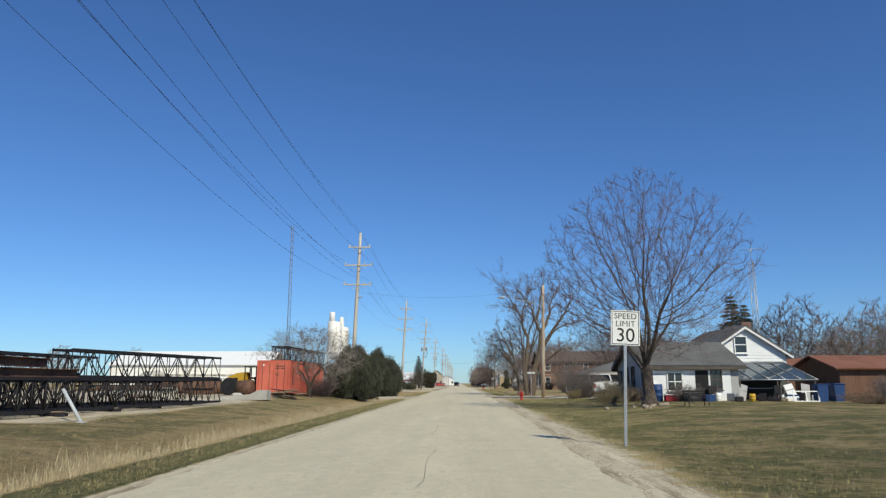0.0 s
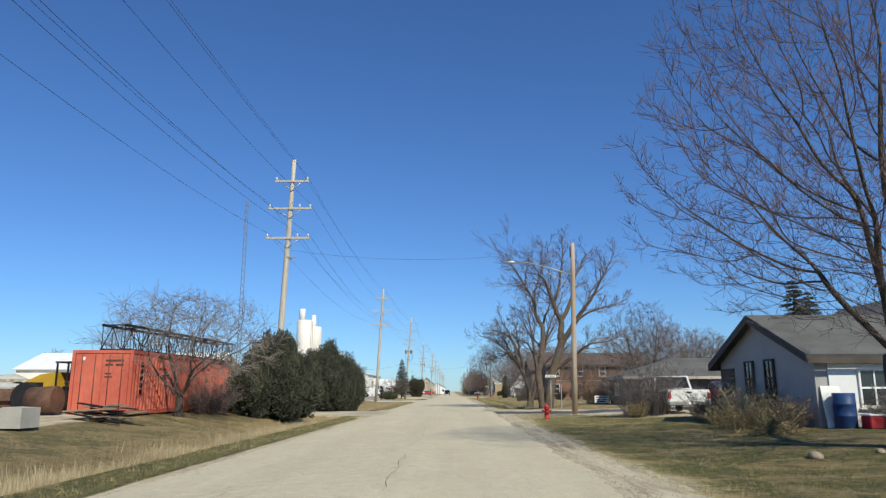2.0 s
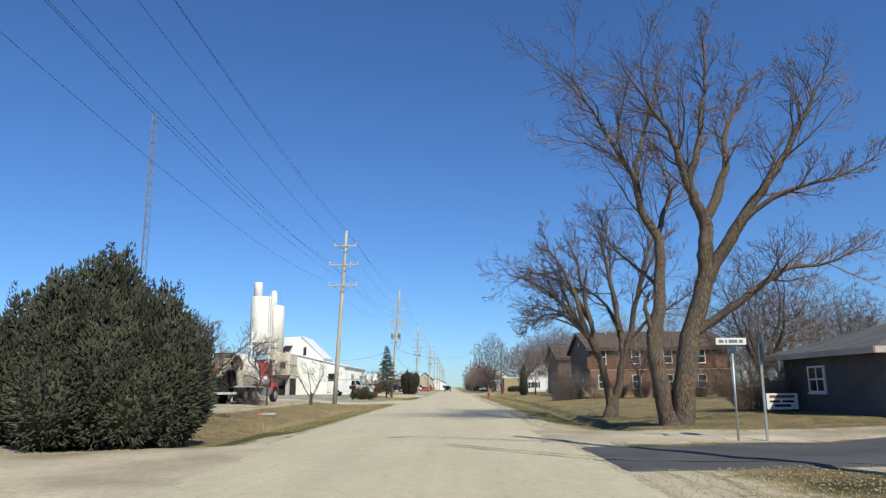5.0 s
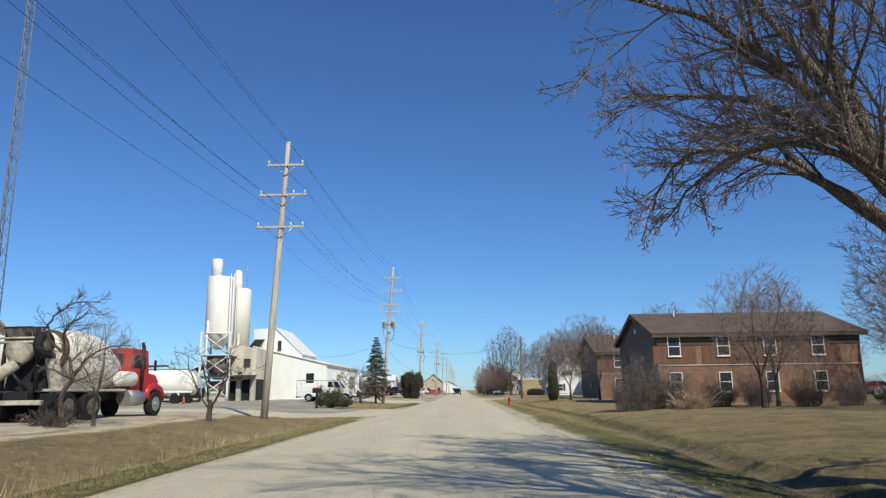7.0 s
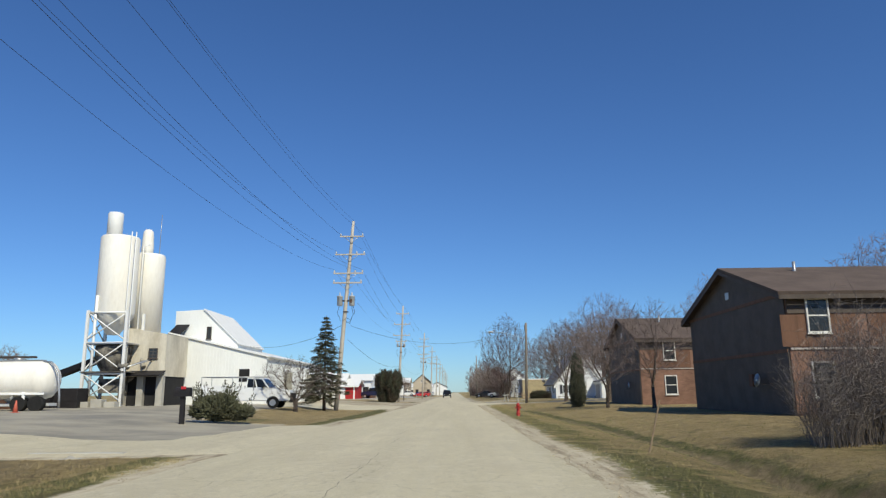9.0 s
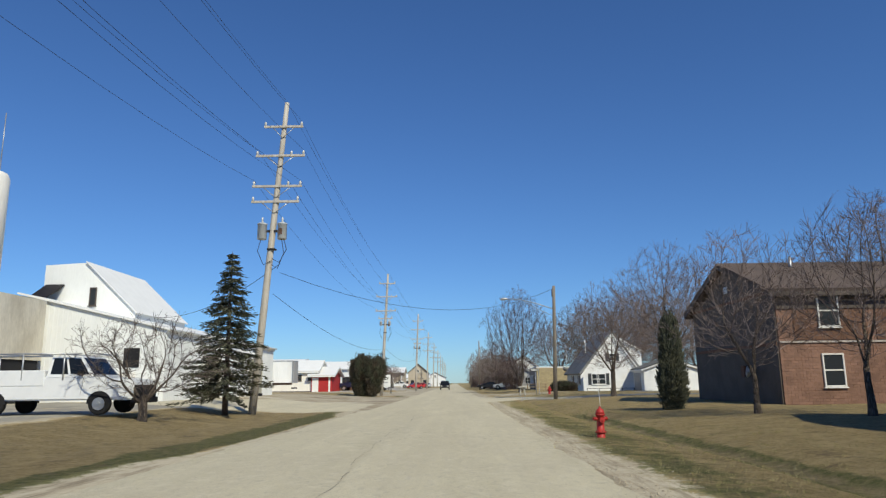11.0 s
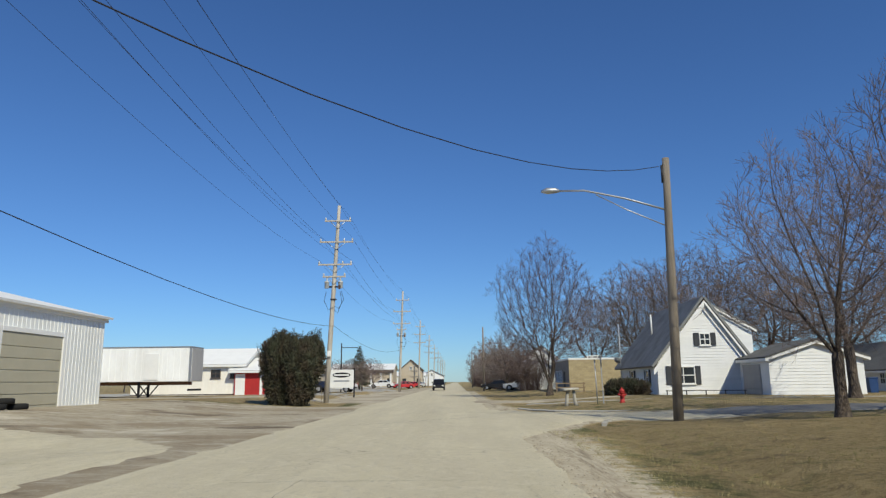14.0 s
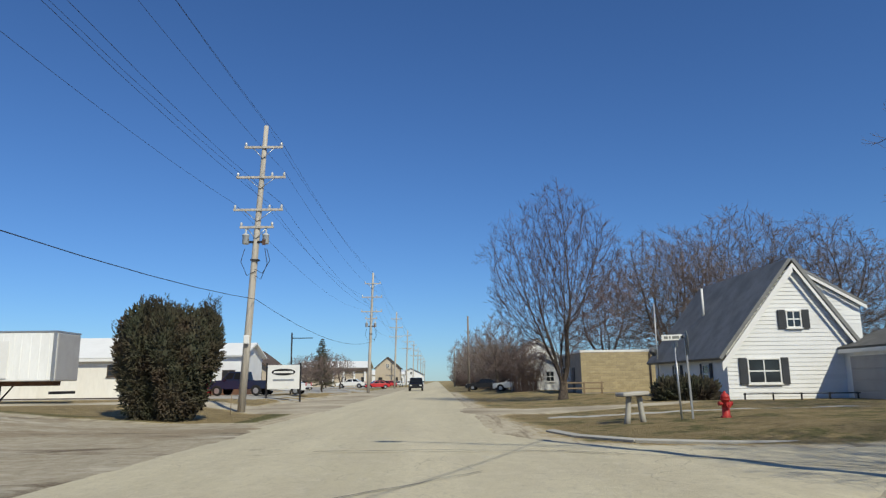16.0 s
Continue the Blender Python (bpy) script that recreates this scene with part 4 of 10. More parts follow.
for sx in (-1.2, 1.3):
    for sy in (-0.24, 0.18):
        part("leg", Shape().box(sx, sx + 0.07, sy, sy + 0.07, -0.1, 0.72), DARKTRIM, wk)
part("lower_shelf", Shape().box(-1.2, 1.4, -0.25, 0.25, 0.2, 0.24, 0.01), DARKTRIM, wk)
clutter = random.Random(55)
for k in range(11):
    x_, y_c = 17.9 + clutter.uniform(0, 4.0), 45.3 + clutter.uniform(-0.3, 0.5)
    h_, r_c = clutter.uniform(0.2, 0.5), clutter.uniform(0.1, 0.2)
    pot = thing("plant_pot", ("dark", "white", "grey")[k % 3] + " plastic plant pot standing by the glazed lean-to", "pot", x_, y_c, ground_z(x_, y_c), group="pots by the lean-to")
    part("tub", Shape().lathe([(r_c * 0.75, 0.0), (r_c, h_), (r_c * 0.9, h_), (r_c * 0.65, 0.03)], 12), (BLACKSTEEL, WHITEPAINT, CANGREY)[k % 3], pot)
    part("rim", Shape().lathe([(r_c, h_ - 0.04), (r_c * 1.1, h_ - 0.03), (r_c * 1.1, h_), (r_c, h_)], 12), (BLACKSTEEL, WHITEPAINT, CANGREY)[k % 3], pot)
for k, (px_, tilt_) in enumerate(((17.5, 18), (20.9, -14), (21.6, 10))):
    brd = thing("plywood_sheet", ("grey", "white", "grey")[k] + " board leaning at the lean-to", "board", px_, 45.7, ground_z(px_, 45.7), rx=-16, ry=tilt_)
    part("board", Shape().box(-0.28, 0.28, -0.015, 0.015, 0, 1.1, 0.004), (GREYSIDING, WHITEPAINT, GREYSIDING)[k], brd)
    part("batten", Shape().box(-0.28, 0.28, -0.04, -0.016, 0.7, 0.76, 0.004), GREYSIDING, brd)

# shed with rust-red roof beyond the farmhouse
sh = thing("shed", "low brown shed with a rust-red roof", "shed", 27, 48, 0.3)
gable_building(sh, -3.5, 4.5, -3, 3, 2.0, 2.8, 'x', BROWNPANEL, BRICKROOF, 0.4, 0.1)
sh2 = thing("shed", "long low outbuilding with a rust-red roof", "shed", 23, 62, 0.3)
gable_building(sh2, -4, 6, -3, 3, 2.3, 3.1, 'x', BROWNPANEL, BRICKROOF, 0.4, 0.1)

# low house with carport beyond the side street
rh = thing("house", "low ranch house with shade-dark walls, grey hipped roof and white eaves", "house", 14.3, 77.2, 0.2)
part("wall", Shape().box(-0.6, 17.2, 0.3, 7.2, -0.4, 2.3), SHADEDWALL, rh)
HIP = {"e0": -1.2, "e1": 17.8, "y0": -0.3, "y1": 7.8, "ez": 2.28, "rz": 3.85, "r0": 3.8, "r1": 12.1}
ym = (HIP["y0"] + HIP["y1"]) / 2
part("roof", Shape().slab((HIP["e0"], HIP["y0"], HIP["ez"]), (HIP["e1"], HIP["y0"], HIP["ez"]), (HIP["r1"], ym, HIP["rz"]), (HIP["r0"], ym, HIP["rz"]), 0.14), ROOFGREY, rh)
part("roof", Shape().slab((HIP["e1"], HIP["y1"], HIP["ez"]), (HIP["e0"], HIP["y1"], HIP["ez"]), (HIP["r0"], ym, HIP["rz"]), (HIP["r1"], ym, HIP["rz"]), 0.14), ROOFGREY, rh)
part("roof", Shape().prism([(HIP["y0"] + 0.01, HIP["ez"] - 0.12), (HIP["y1"] - 0.01, HIP["ez"] - 0.12), (HIP["y1"] - 0.01, HIP["ez"] - 0.02), (HIP["y0"] + 0.01, HIP["ez"] - 0.02)], 'x', HIP["e0"] + 0.01, HIP["e1"] - 0.01), ROOFGREY, rh)
for xe, xr in ((HIP["e0"], HIP["r0"]), (HIP["e1"], HIP["r1"])):
    part("roof", Shape().add([(xe, HIP["y0"], HIP["ez"]), (xe, HIP["y1"], HIP["ez"]), (xr, ym, HIP["rz"]), (xe, HIP["y0"], HIP["ez"] - 0.1), (xe, HIP["y1"], HIP["ez"] - 0.1), (xr, ym, HIP["rz"] - 0.1)], [(0, 1, 2), (5, 4, 3), (0, 3, 4, 1), (1, 4, 5, 2), (2, 5, 3, 0)]), ROOFGREY, rh)
part("fascia", Shape().box(HIP["e0"], HIP["e1"], HIP["y0"] - 0.03, HIP["y0"], HIP["ez"] - 0.2, HIP["ez"] + 0.01), PALETRIM, rh, "pale eave board")
part("fascia", Shape().box(HIP["e0"] - 0.03, HIP["e0"], HIP["y0"], HIP["y1"], HIP["ez"] - 0.2, HIP["ez"] + 0.01), PALETRIM, rh, "pale eave board")
# near-black panel on the wall paints the shade inside the carport
part("carport_opening", Shape().box(6.6, 11.2, 0.24, 0.297, -0.2, 2.0), DARK, rh, "shaded carport opening")
for k in range(3):
    part("post", Shape().box(6.5 + 2.3 * k, 6.65 + 2.3 * k, -0.2, -0.05, -0.3, 2.1, 0.01), WHITEPAINT, rh)
window(rh, (0.3, 0.27, 1.25), 0.7, 1.3, '-y', PALETRIM)
window(rh, (1.5, 0.27, 1.25), 0.7, 1.3, '-y', PALETRIM)
window(rh, (13.6, 0.27, 1.3), 1.4, 1.0, '-y')
window(rh, (-0.63, 4.5, 1.3), 1.2, 1.0, '-x')
part("vent_pipe", Shape().cyl((9.3, ym + 0.6, 3.4), (9.3, ym + 0.6, 4.0), 0.06, 8), STEELGREY, rh)


# brick apartment houses
def apartment(x, y, z, length, width, rows_x, label):
    t = thing("apartment_building", label, "building", x, y, z)
    eave, ridge = 5.0, 6.95
    gable_building(t, 0.35, length, 0.4, width - 0.4, eave, ridge, 'x', BRICKRED, ROOFBROWN, 0.45, 0.16, DARKTRIM)
    # gable cladding with battens; its dark colour carries this end's shade
    part("gable_cladding", Shape().prism([(0.45, 0.0), (width - 0.45, 0.0), (width - 0.45, eave), (width / 2, ridge - 0.05), (0.45, eave)], 'x', 0.28, 0.347), DARKTRIM, t)
    bt = Shape()
    bt.box(0.25, 0.279, 0.45, width - 0.45, 2.55, 2.7)
    bt.box(0.25, 0.279, 0.45, width - 0.45, eave - 0.1, eave + 0.05)
    part("belt_board", bt, BROWNPANEL, t)
    part("gable_vent", Shape().box(0.24, 0.278, width / 2 - 0.25, width / 2 + 0.2, 5.5, 5.85, 0.01), STEELGREY, t)
    part("upper_band", Shape().box(0.36, length, 0.335, 0.396, 4.15, eave - 0.05), DARKTRIM, t)
    part("belt_course", Shape().box(0.36, length, 0.33, 0.396, 2.65, 2.73), PALETRIM, t)
    for wx in rows_x:
        part("panel", Shape().box(wx - 1.55, wx + 1.6, 0.355, 0.396, 2.78, 4.1), BROWNPANEL, t)
        window(t, (wx, 0.33, 4.05), 0.95, 1.45, '-y', SASH, bars=(0, 1))
        window(t, (wx, 0.38, 1.45), 0.95, 1.45, '-y', SASH, bars=(0, 1))
    # brick courses on the sunlit wall
    bk = Shape()
    r = random.Random(2)
    for c in range(22):
        zc = 0.0 + c * 0.118
        xx = 0.36 + (0.15 if c % 2 else 0)
        while xx < length - 0.3:
            hit_window = any(abs(xx + 0.14 - wx) < 0.66 and 0.68 < zc + 0.05 < 2.26 for wx in rows_x)
            if not hit_window:
                d = r.uniform(0.008, 0.016)
                bk.add([(xx, 0.4 - d, zc), (xx + 0.28, 0.4 - d, zc), (xx + 0.28, 0.4 - d, zc + 0.1), (xx, 0.4 - d, zc + 0.1), (xx, 0.4, zc), (xx + 0.28, 0.4, zc), (xx + 0.28, 0.4, zc + 0.1), (xx, 0.4, zc + 0.1)],
                       [(0, 1, 2, 3), (3, 2, 6, 7), (4, 5, 1, 0), (0, 3, 7, 4), (1, 5, 6, 2)])
            xx += 0.3
    tagged(part("brickwork", bk, BRICKRED, t), kind="stuff")
    part("vent_pipe", Shape().cyl((3.2, width / 2 - 1.2, 6.2), (3.2, width / 2 - 1.2, 7.2), 0.08, 10), STEELGREY, t)
    part("meter_box", Shape().box(0.16, 0.279, 4.0, 4.35, 1.2, 1.75, 0.01), BROWNPANEL, t)
    part("satellite_dish", Shape().lathe([(0.02, 0), (0.2, 0.03), (0.3, 0.1), (0.28, 0.1), (0.0, 0.03)], 14).turned(pose(0.05, 3.0, 1.45, 0, -80, 0)), WHITEPAINT, t)
    return t


apartment(14.1, 129.1, 0.28, 15.2, 12.6, (1.6, 5.2, 8.6, 12.1), "two-storey brown brick apartment house with dark gable end")
apartment(14.5, 154.4, 0.28, 17, 11.4, (2.6, 6.2, 9.8, 13.2, 15.6), "second two-storey brick apartment house with brown roof")

# white house with steep gable
wh = thing("house", "white clapboard house with steep grey roof and dark shutters", "house", 15.6, 207.2, 0.28)
wh.scale = (1.04, 1.04, 1.04)
part("wall", Shape().prism([(0, -0.4), (5.9, -0.4), (5.9, 2.9), (3.45, 6.35), (0, 2.1), ], 'y', 0, 9), WHITESIDING, wh)
part("roof", Shape().slab((3.45, -0.35, 6.62), (-0.35, -0.35, 1.85), (-0.35, 11.3, 1.85), (3.45, 11.3, 6.62), 0.16), ROOFDARK, wh)
part("roof", Shape().slab((3.45, 11.3, 6.62), (6.4, 11.3, 2.4), (6.4, -0.35, 2.4), (3.45, -0.35, 6.62), 0.16), ROOFDARK, wh)
part("barge_board", Shape().prism([(3.45, 6.02), (3.45, 6.46), (-0.35, 1.70), (-0.35, 1.3)], 'y', -0.38, -0.352), WHITEPAINT, wh)
part("barge_board", Shape().prism([(3.45, 6.24), (3.45, 6.46), (6.4, 2.24), (6.4, 2.02)], 'y', -0.38, -0.352), WHITEPAINT, wh)
part("dormer", Shape().prism([(3.7, 2.2), (6.75, 2.2), (6.75, 4.4), (3.7, 6.14)], 'y', 0.1, 9.2), WHITESIDING, wh, "white shed dormer")
part("dormer_roof", Shape().slab((3.5, 9.5, 6.42), (7.0, 9.5, 4.42), (7.0, -0.12, 4.42), (3.5, -0.12, 6.42), 0.1), ROOFDARK, wh)
part("dormer_barge", Shape().prism([(3.62, 6.16), (3.62, 6.3), (7.0, 4.37), (7.0, 4.2)], 'y', -0.16, -0.122), WHITEPAINT, wh)
part("wall", Shape().box(5.0, 6.75, 0.1, 9.2, -0.4, 2.2), WHITESIDING, wh)
siding(wh, '-y', 5.9, 6.75, -0.1, 4.2, 0.1, WHITESIDING, 0.2)
siding(wh, '-y', 3.9, 5.9, 3.0, 5.7, 0.1, WHITESIDING, 0.2, lambda z: (max(3.7, 5.9 - (z - 2.9) / 3.45 * 2.45), min(5.9, 6.75 - (z - 4.3) / 1.7 * 3.05)))


def wh_span(z):
    a = 0.0 if z < 2.1 else (z - 2.1) / 4.25 * 3.45
    b = 5.9 if z < 2.9 else 5.9 - (z - 2.9) / 3.45 * 2.45
    return a, b


siding(wh, '-y', 0, 5.9, -0.1, 6.2, 0.0, WHITESIDING, 0.2, wh_span)
window(wh, (1.75, -0.05, 1.3), 1.6, 1.2, '-y', bars=(1, 1), shutters=0.36)
window(wh, (3.4, -0.05, 3.75), 0.75, 0.85, '-y', bars=(1, 1), shutters=0.36)
window(wh, (-0.03, 2.5, 1.2), 0.9, 1.0, '-x', bars=(0, 1), shutters=0.3)
window(wh, (-0.03, 6.8, 1.2), 0.9, 1.0, '-x', bars=(0, 1), shutters=0.3)
part("vent_pipe", Shape().cyl((1.6, 6.5, 4.2), (1.6, 6.5, 6.1), 0.06, 10), WHITEPAINT, wh)
part("foundation", Shape().box(0.02, 5.88, -0.02, 10.9, -0.45, -0.1), CONCRETE, wh)
part("wall", Shape().box(0, 3.4, 9, 11, -0.4, 2.0), WHITESIDING, wh)
part("satellite_dish", Shape().lathe([(0.02, 0), (0.2, 0.03), (0.3, 0.1), (0.28, 0.1), (0.0, 0.03)], 14).turned(pose(-0.6, 9.5, 2.6, 70, 0, 20)), STEELGREY, wh)
part("lattice_mast", Shape().cyl((-0.3, 9.5, 0), (-0.3, 9.5, 5.6), 0.04, 6), STEELGREY, wh)
for k in range(11):
    za, zb = 1.9 + k * 0.42, 2.3 + k * 0.42
    xa, xb = -0.35 + (za - 1.85) / 4.77 * 3.8, -0.35 + (zb - 1.85) / 4.77 * 3.8
    part("shingle_course", Shape().slab((xb, -0.2, zb + 0.012), (xa, -0.2, za + 0.045), (xa, 11.28, za + 0.045), (xb, 11.28, zb + 0.012), 0.02), ROOFDARK, wh)

gr = thing("rail_fence", "low dark rail along the foot of the white house", "fence", 15.8, 205.9, ground_z(15.8, 205.9))
for k in range(5):
    part("post", Shape().box(k * 1.35 - 0.03, k * 1.35 + 0.03, -0.04, 0.04, -0.2, 0.34, 0.008), BLACKSTEEL, gr)
part("rail", Shape().box(-0.1, 5.5, -0.075, -0.042, 0.27, 0.32, 0.008), BLACKSTEEL, gr)

# garage beside the white house
ga = thing("garage", "white clapboard garage with a grey roof", "garage", 21.5, 202.5, 0.2)
ga.scale = (1.04, 1.04, 1.04)
gable_building(ga, 0, 5.9, 0, 4.9, 2.4, 3.4, 'y', WHITESIDING, ROOFGREY, 0.3, 0.12, WHITEPAINT)
siding(ga, '-y', 0, 5.9, -0.1, 3.25, 0.0, WHITESIDING, 0.2, lambda z: (0, 5.9) if z < 2.4 else ((z - 2.4) * 2.95, 5.9 - (z - 2.4) * 2.95))
gd = part("garage_door", Shape().box(-0.03, -0.004, 1.2, 4.0, -0.1, 2.0, 0.01), GREYSIDING, ga, "grey panelled garage door")
for k in range(4):
    part("door_panel", Shape().box(-0.05, -0.03, 1.3, 3.9, -0.06 + k * 0.5, 0.36 + k * 0.5, 0.012), GREYSIDING, gd)
# outbuilding behind with a wooden door
ob_ = thing("outbuilding", "long low grey-roofed outbuilding with brown door", "building", 34.9, 206, 0.05)
gable_building(ob_, 0, 7.2, 0, 18, 2.0, 4.2, 'y', WHITESIDING, ROOFGREY, 0.4, 0.12, WHITEPAINT)
siding(ob_, '-y', 0, 7.2, -0.1, 4.0, 0.0, WHITESIDING, 0.2, lambda z: (0, 7.2) if z < 2.0 else ((z - 2.0) * 1.636, 7.2 - (z - 2.0) * 1.636))
dw = part("door", Shape().box(1.6, 3.3, -0.07, -0.03, -0.1, 2.0, 0.01), BRICKROOF, ob_, "brown wooden door")
for k in range(5):
    part("door_board", Shape().box(1.63 + k * 0.33, 1.93 + k * 0.33, -0.085, -0.071, -0.05, 1.95, 0.004), BRICKROOF, dw)
for k in range(3):
    window(ob_, (-0.02, 2.5 + 4.2 * k, 1.2), 0.7, 0.9, '-x')
bb_ = thing("wheelie_bin", "blue plastic refuse bin beside the garage", "bin", 29.2, 204.6, ground_z(29.2, 204.6))
part("tub", Shape().prism([(-0.26, 0.06), (0.26, 0.06), (0.31, 1.0), (-0.31, 1.0)], 'y', -0.3, 0.3), BLUEPAINT, bb_)
part("lid", Shape().box(-0.33, 0.33, -0.34, 0.34, 1.0, 1.07, 0.02), BLUEPAINT, bb_)

# yellow block building
yb = thing("building", "low flat-roofed building of yellow-tan blocks", "building", 12.4, 227, 0.28)
part("wall", Shape().box(0, 9, 0, 10, -0.4, 3.1), MORTAR, yb)
part("parapet", Shape().box(-0.06, 9.06, -0.06, 10.06, 3.1, 3.28, 0.02), WHITEPAINT, yb)
part("drain_pipe", Shape().cyl((5.4, -0.12, 0), (5.4, -0.12, 3.1), 0.06, 8), DARKTRIM, yb)
blk = {}
for c in range(15):
    off = 0.22 if c % 2 else 0.0
    k = 0
    u = 0.0
    while u < 8.95:
        w = 0.43 if u or not off else 0.21
        w = min(w, 9.0 - u - 0.005)
        key = round(w, 2)
        if key not in blk:
            blk[key] = Shape().box(0, w - 0.015, -0.03, 0.002, 0, 0.19, 0.008).mesh("block", BRICKYELLOW)
        o = part("block", blk[key], None, yb)
        o.location = (u, 0, 0.05 + c * 0.203)
        u += w
part("side_door", Shape().box(-0.05, -0.004, 2.5, 3.5, -0.1, 2.0, 0.01), DARKTRIM, yb)
for k in range(3):
    window(yb, (-0.03, 5 + k * 1.6, 1.5), 1.0, 1.2, '-x')

# far houses on the right
for (x, y, w, d, e, r, m, rm, lab) in ((10, 262, 8, 9, 3.2, 6.2, WHITESIDING, ROOFDARK, "white far house with steep gable"),
                                       (13, 292, 9, 9, 3.0, 5.6, WHITESIDING, ROOFGREY, "white far house with grey roof"),
                                       (9.5, 246, 5, 6, 2.4, 3.8, WHITESIDING, ROOFDARK, "small white gabled shed beyond the yard")):
    t = thing("house", lab, "house", x, y, 0.25)
    gable_building(t, 0, w, 0, d, e, r, 'y', m, rm, 0.35, 0.14, WHITEPAINT)
    window(t, (w * 0.3, -0.03, 1.4), 0.9, 1.1, '-y')
    window(t, (w * 0.7, -0.03, 1.4), 0.9, 1.1, '-y')
    if r > 5:
        window(t, (w * 0.5, -0.03, e + 0.8), 0.8, 1.0, '-y')

# ---- left side: white shed and plant ----
ws = thing("shed", "long white ribbed-metal shed with two overhead doors", "shed", -17.5, 167, 0.3)
part("wall", Shape().prism([(-9.5, -0.4), (0, -0.4), (0, 4.5), (-9.5, 6.8)], 'y', 0, 25.8), WHITEMETAL, ws)
part("roof", Shape().slab((-9.6, -0.2, 6.98), (0.3, -0.2, 4.58), (0.3, 26.1, 4.58), (-9.6, 26.1, 6.98), 0.12), WHITEPAINT, ws)
ribbed(ws, "ribbed_cladding", '-y', -9.4, -0.1, lambda u: 4.46 + (-u) * 0.242, 0.0, WHITEMETAL, 0.3)
ribbed(ws, "ribbed_cladding", '+x', 0.1, 25.7, lambda u: 4.46, 0.0, WHITEMETAL, 0.3)
part("eave_trim", Shape().box(0.02, 0.09, -0.1, 26, 4.3, 4.52, 0.01), WHITEPAINT, ws)
for y0, y1 in ((6.7, 10.4), (17.4, 21.9)):
    od = part("overhead_door", Shape().box(0.012, 0.035, y0, y1, -0.3, 3.3), TANDOOR, ws, "tan panelled overhead door")
    for k in range(6):
        part("door_panel", Shape().box(0.03, 0.062, y0 + 0.03, y1 - 0.03, -0.28 + k * 0.5, 0.19 + k * 0.5, 0.014), TANDOOR, od)
    part("door_panel", Shape().box(0.03, 0.062, y0 + 0.03, y1 - 0.03, 2.72, 3.28, 0.014), TANDOOR, od)
    fr = Shape()
    for a, b, z0, z1 in ((y0 - 0.25, y0, -0.3, 3.5), (y1, y1 + 0.25, -0.3, 3.5), (y0, y1, 3.3, 3.5)):
        fr.box(0.01, 0.11, a, b, z0, z1, 0.01)
    part("door_frame", fr, WHITEPAINT, ws)
part("walk_door", Shape().box(-2.8, -1.8, -0.06, -0.03, -0.2, 1.9, 0.01), CREAMMETAL, ws)
part("high_opening", Shape().box(-2.6, -1.6, -0.05, -0.03, 2.2, 3.4), DARK, ws)
part("bracket", Shape().tube([(0.1, 11, 3.9), (1.0, 11, 4.0), (1.0, 11, 3.7)], 0.03, 6), STEELGREY, ws)
# head house over the shed
hh = Shape()
hh.prism([(-11.1, 0), (-9.6, 0), (-9.6, 5.5), (-4.4, 4.5), (-4.4, 6.2), (-8.1, 9.75), (-11.1, 9.6)], 'y', 5, 14)
part("head_house", hh, WHITEMETAL, ws, "tall white metal head house with sloping side")
part("head_house_roof", Shape().slab((-8.1, 4.8, 9.83), (-4.2, 4.8, 6.1), (-4.2, 14.2, 6.1), (-8.1, 14.2, 9.83), 0.06), WHITEPAINT, ws)
window(ws, (-7.5, 4.96, 7.3), 0.5, 1.3, '-y', DARKTRIM, bars=(0, 0))
part("loading_hood", Shape().slab((-10.9, 4.9, 8.2), (-11.3, 3.2, 6.9), (-10.1, 3.2, 6.9), (-9.6, 4.9, 8.2), 0.12), BLACKSTEEL, ws, "dark sloping loading hood")

# low brown shed at the back of the plant yard
bs = thing("shed", "low brown flat-roofed shed with a deep eave", "shed", -48.7, 151.2, 1.5)
part("wall", Shape().box(0, 14.3, 0.5, 6, -1.7, 2.55), BROWNPANEL, bs)
part("roof", Shape().slab((-0.3, -0.3, 2.75), (14.7, -0.3, 2.75), (14.7, 6.3, 3.1), (-0.3, 6.3, 3.1), 0.18), DARKTRIM, bs)
for k in range(4):
    part("bay_door", Shape().box(0.6 + k * 3.5, 3.4 + k * 3.5, 0.44, 0.497, -0.3, 2.2, 0.01), DARKTRIM, bs)

# silos and batching tower
pl = thing("concrete_plant", "cream concrete batching plant with two tall silos", "plant", -27, 160, 0.35)
sil = Shape().lathe([(0.5, 6.2), (1.62, 7.9), (1.65, 8.0), (1.65, 14.8), (1.55, 14.95), (0.2, 15.1)], 28, (-2.5, 0.8, 0))
s1 = part("silo", sil, CREAMMETAL, pl, "tall cream steel silo with cone foot")
part("filter_tower", Shape().lathe([(0.66, 14.9), (0.66, 17.15), (0.6, 17.25), (0.0, 17.3)], 20, (-3.15, 0.8, 0)), WHITEPAINT, s1)
part("ladder", Shape().tube([(-0.9, -0.5, 0.5), (-0.9, -0.5, 15.2)], 0.05, 6).tube([(-0.6, -0.3, 0.5), (-0.6, -0.3, 15.2)], 0.05, 6), WHITEPAINT, s1)
part("fill_pipe", Shape().tube([(-3.4, -0.7, 1), (-3.4, -0.7, 9.5)], 0.12, 8), WHITEPAINT, s1)
part("fill_pipe", Shape().tube([(-1.0, 2.2, 1), (-1.0, 2.2, 14.4), (-0.6, 2.4, 14.6)], 0.1, 8), WHITEPAINT, s1)
s2 = part("silo", Shape().lathe([(1.42, 6.4), (1.42, 13.7), (1.3, 13.95), (0.3, 14.1)], 28, (-1.2, 4.0, 0)), CREAMMETAL, pl, "second cream silo stained with cement")
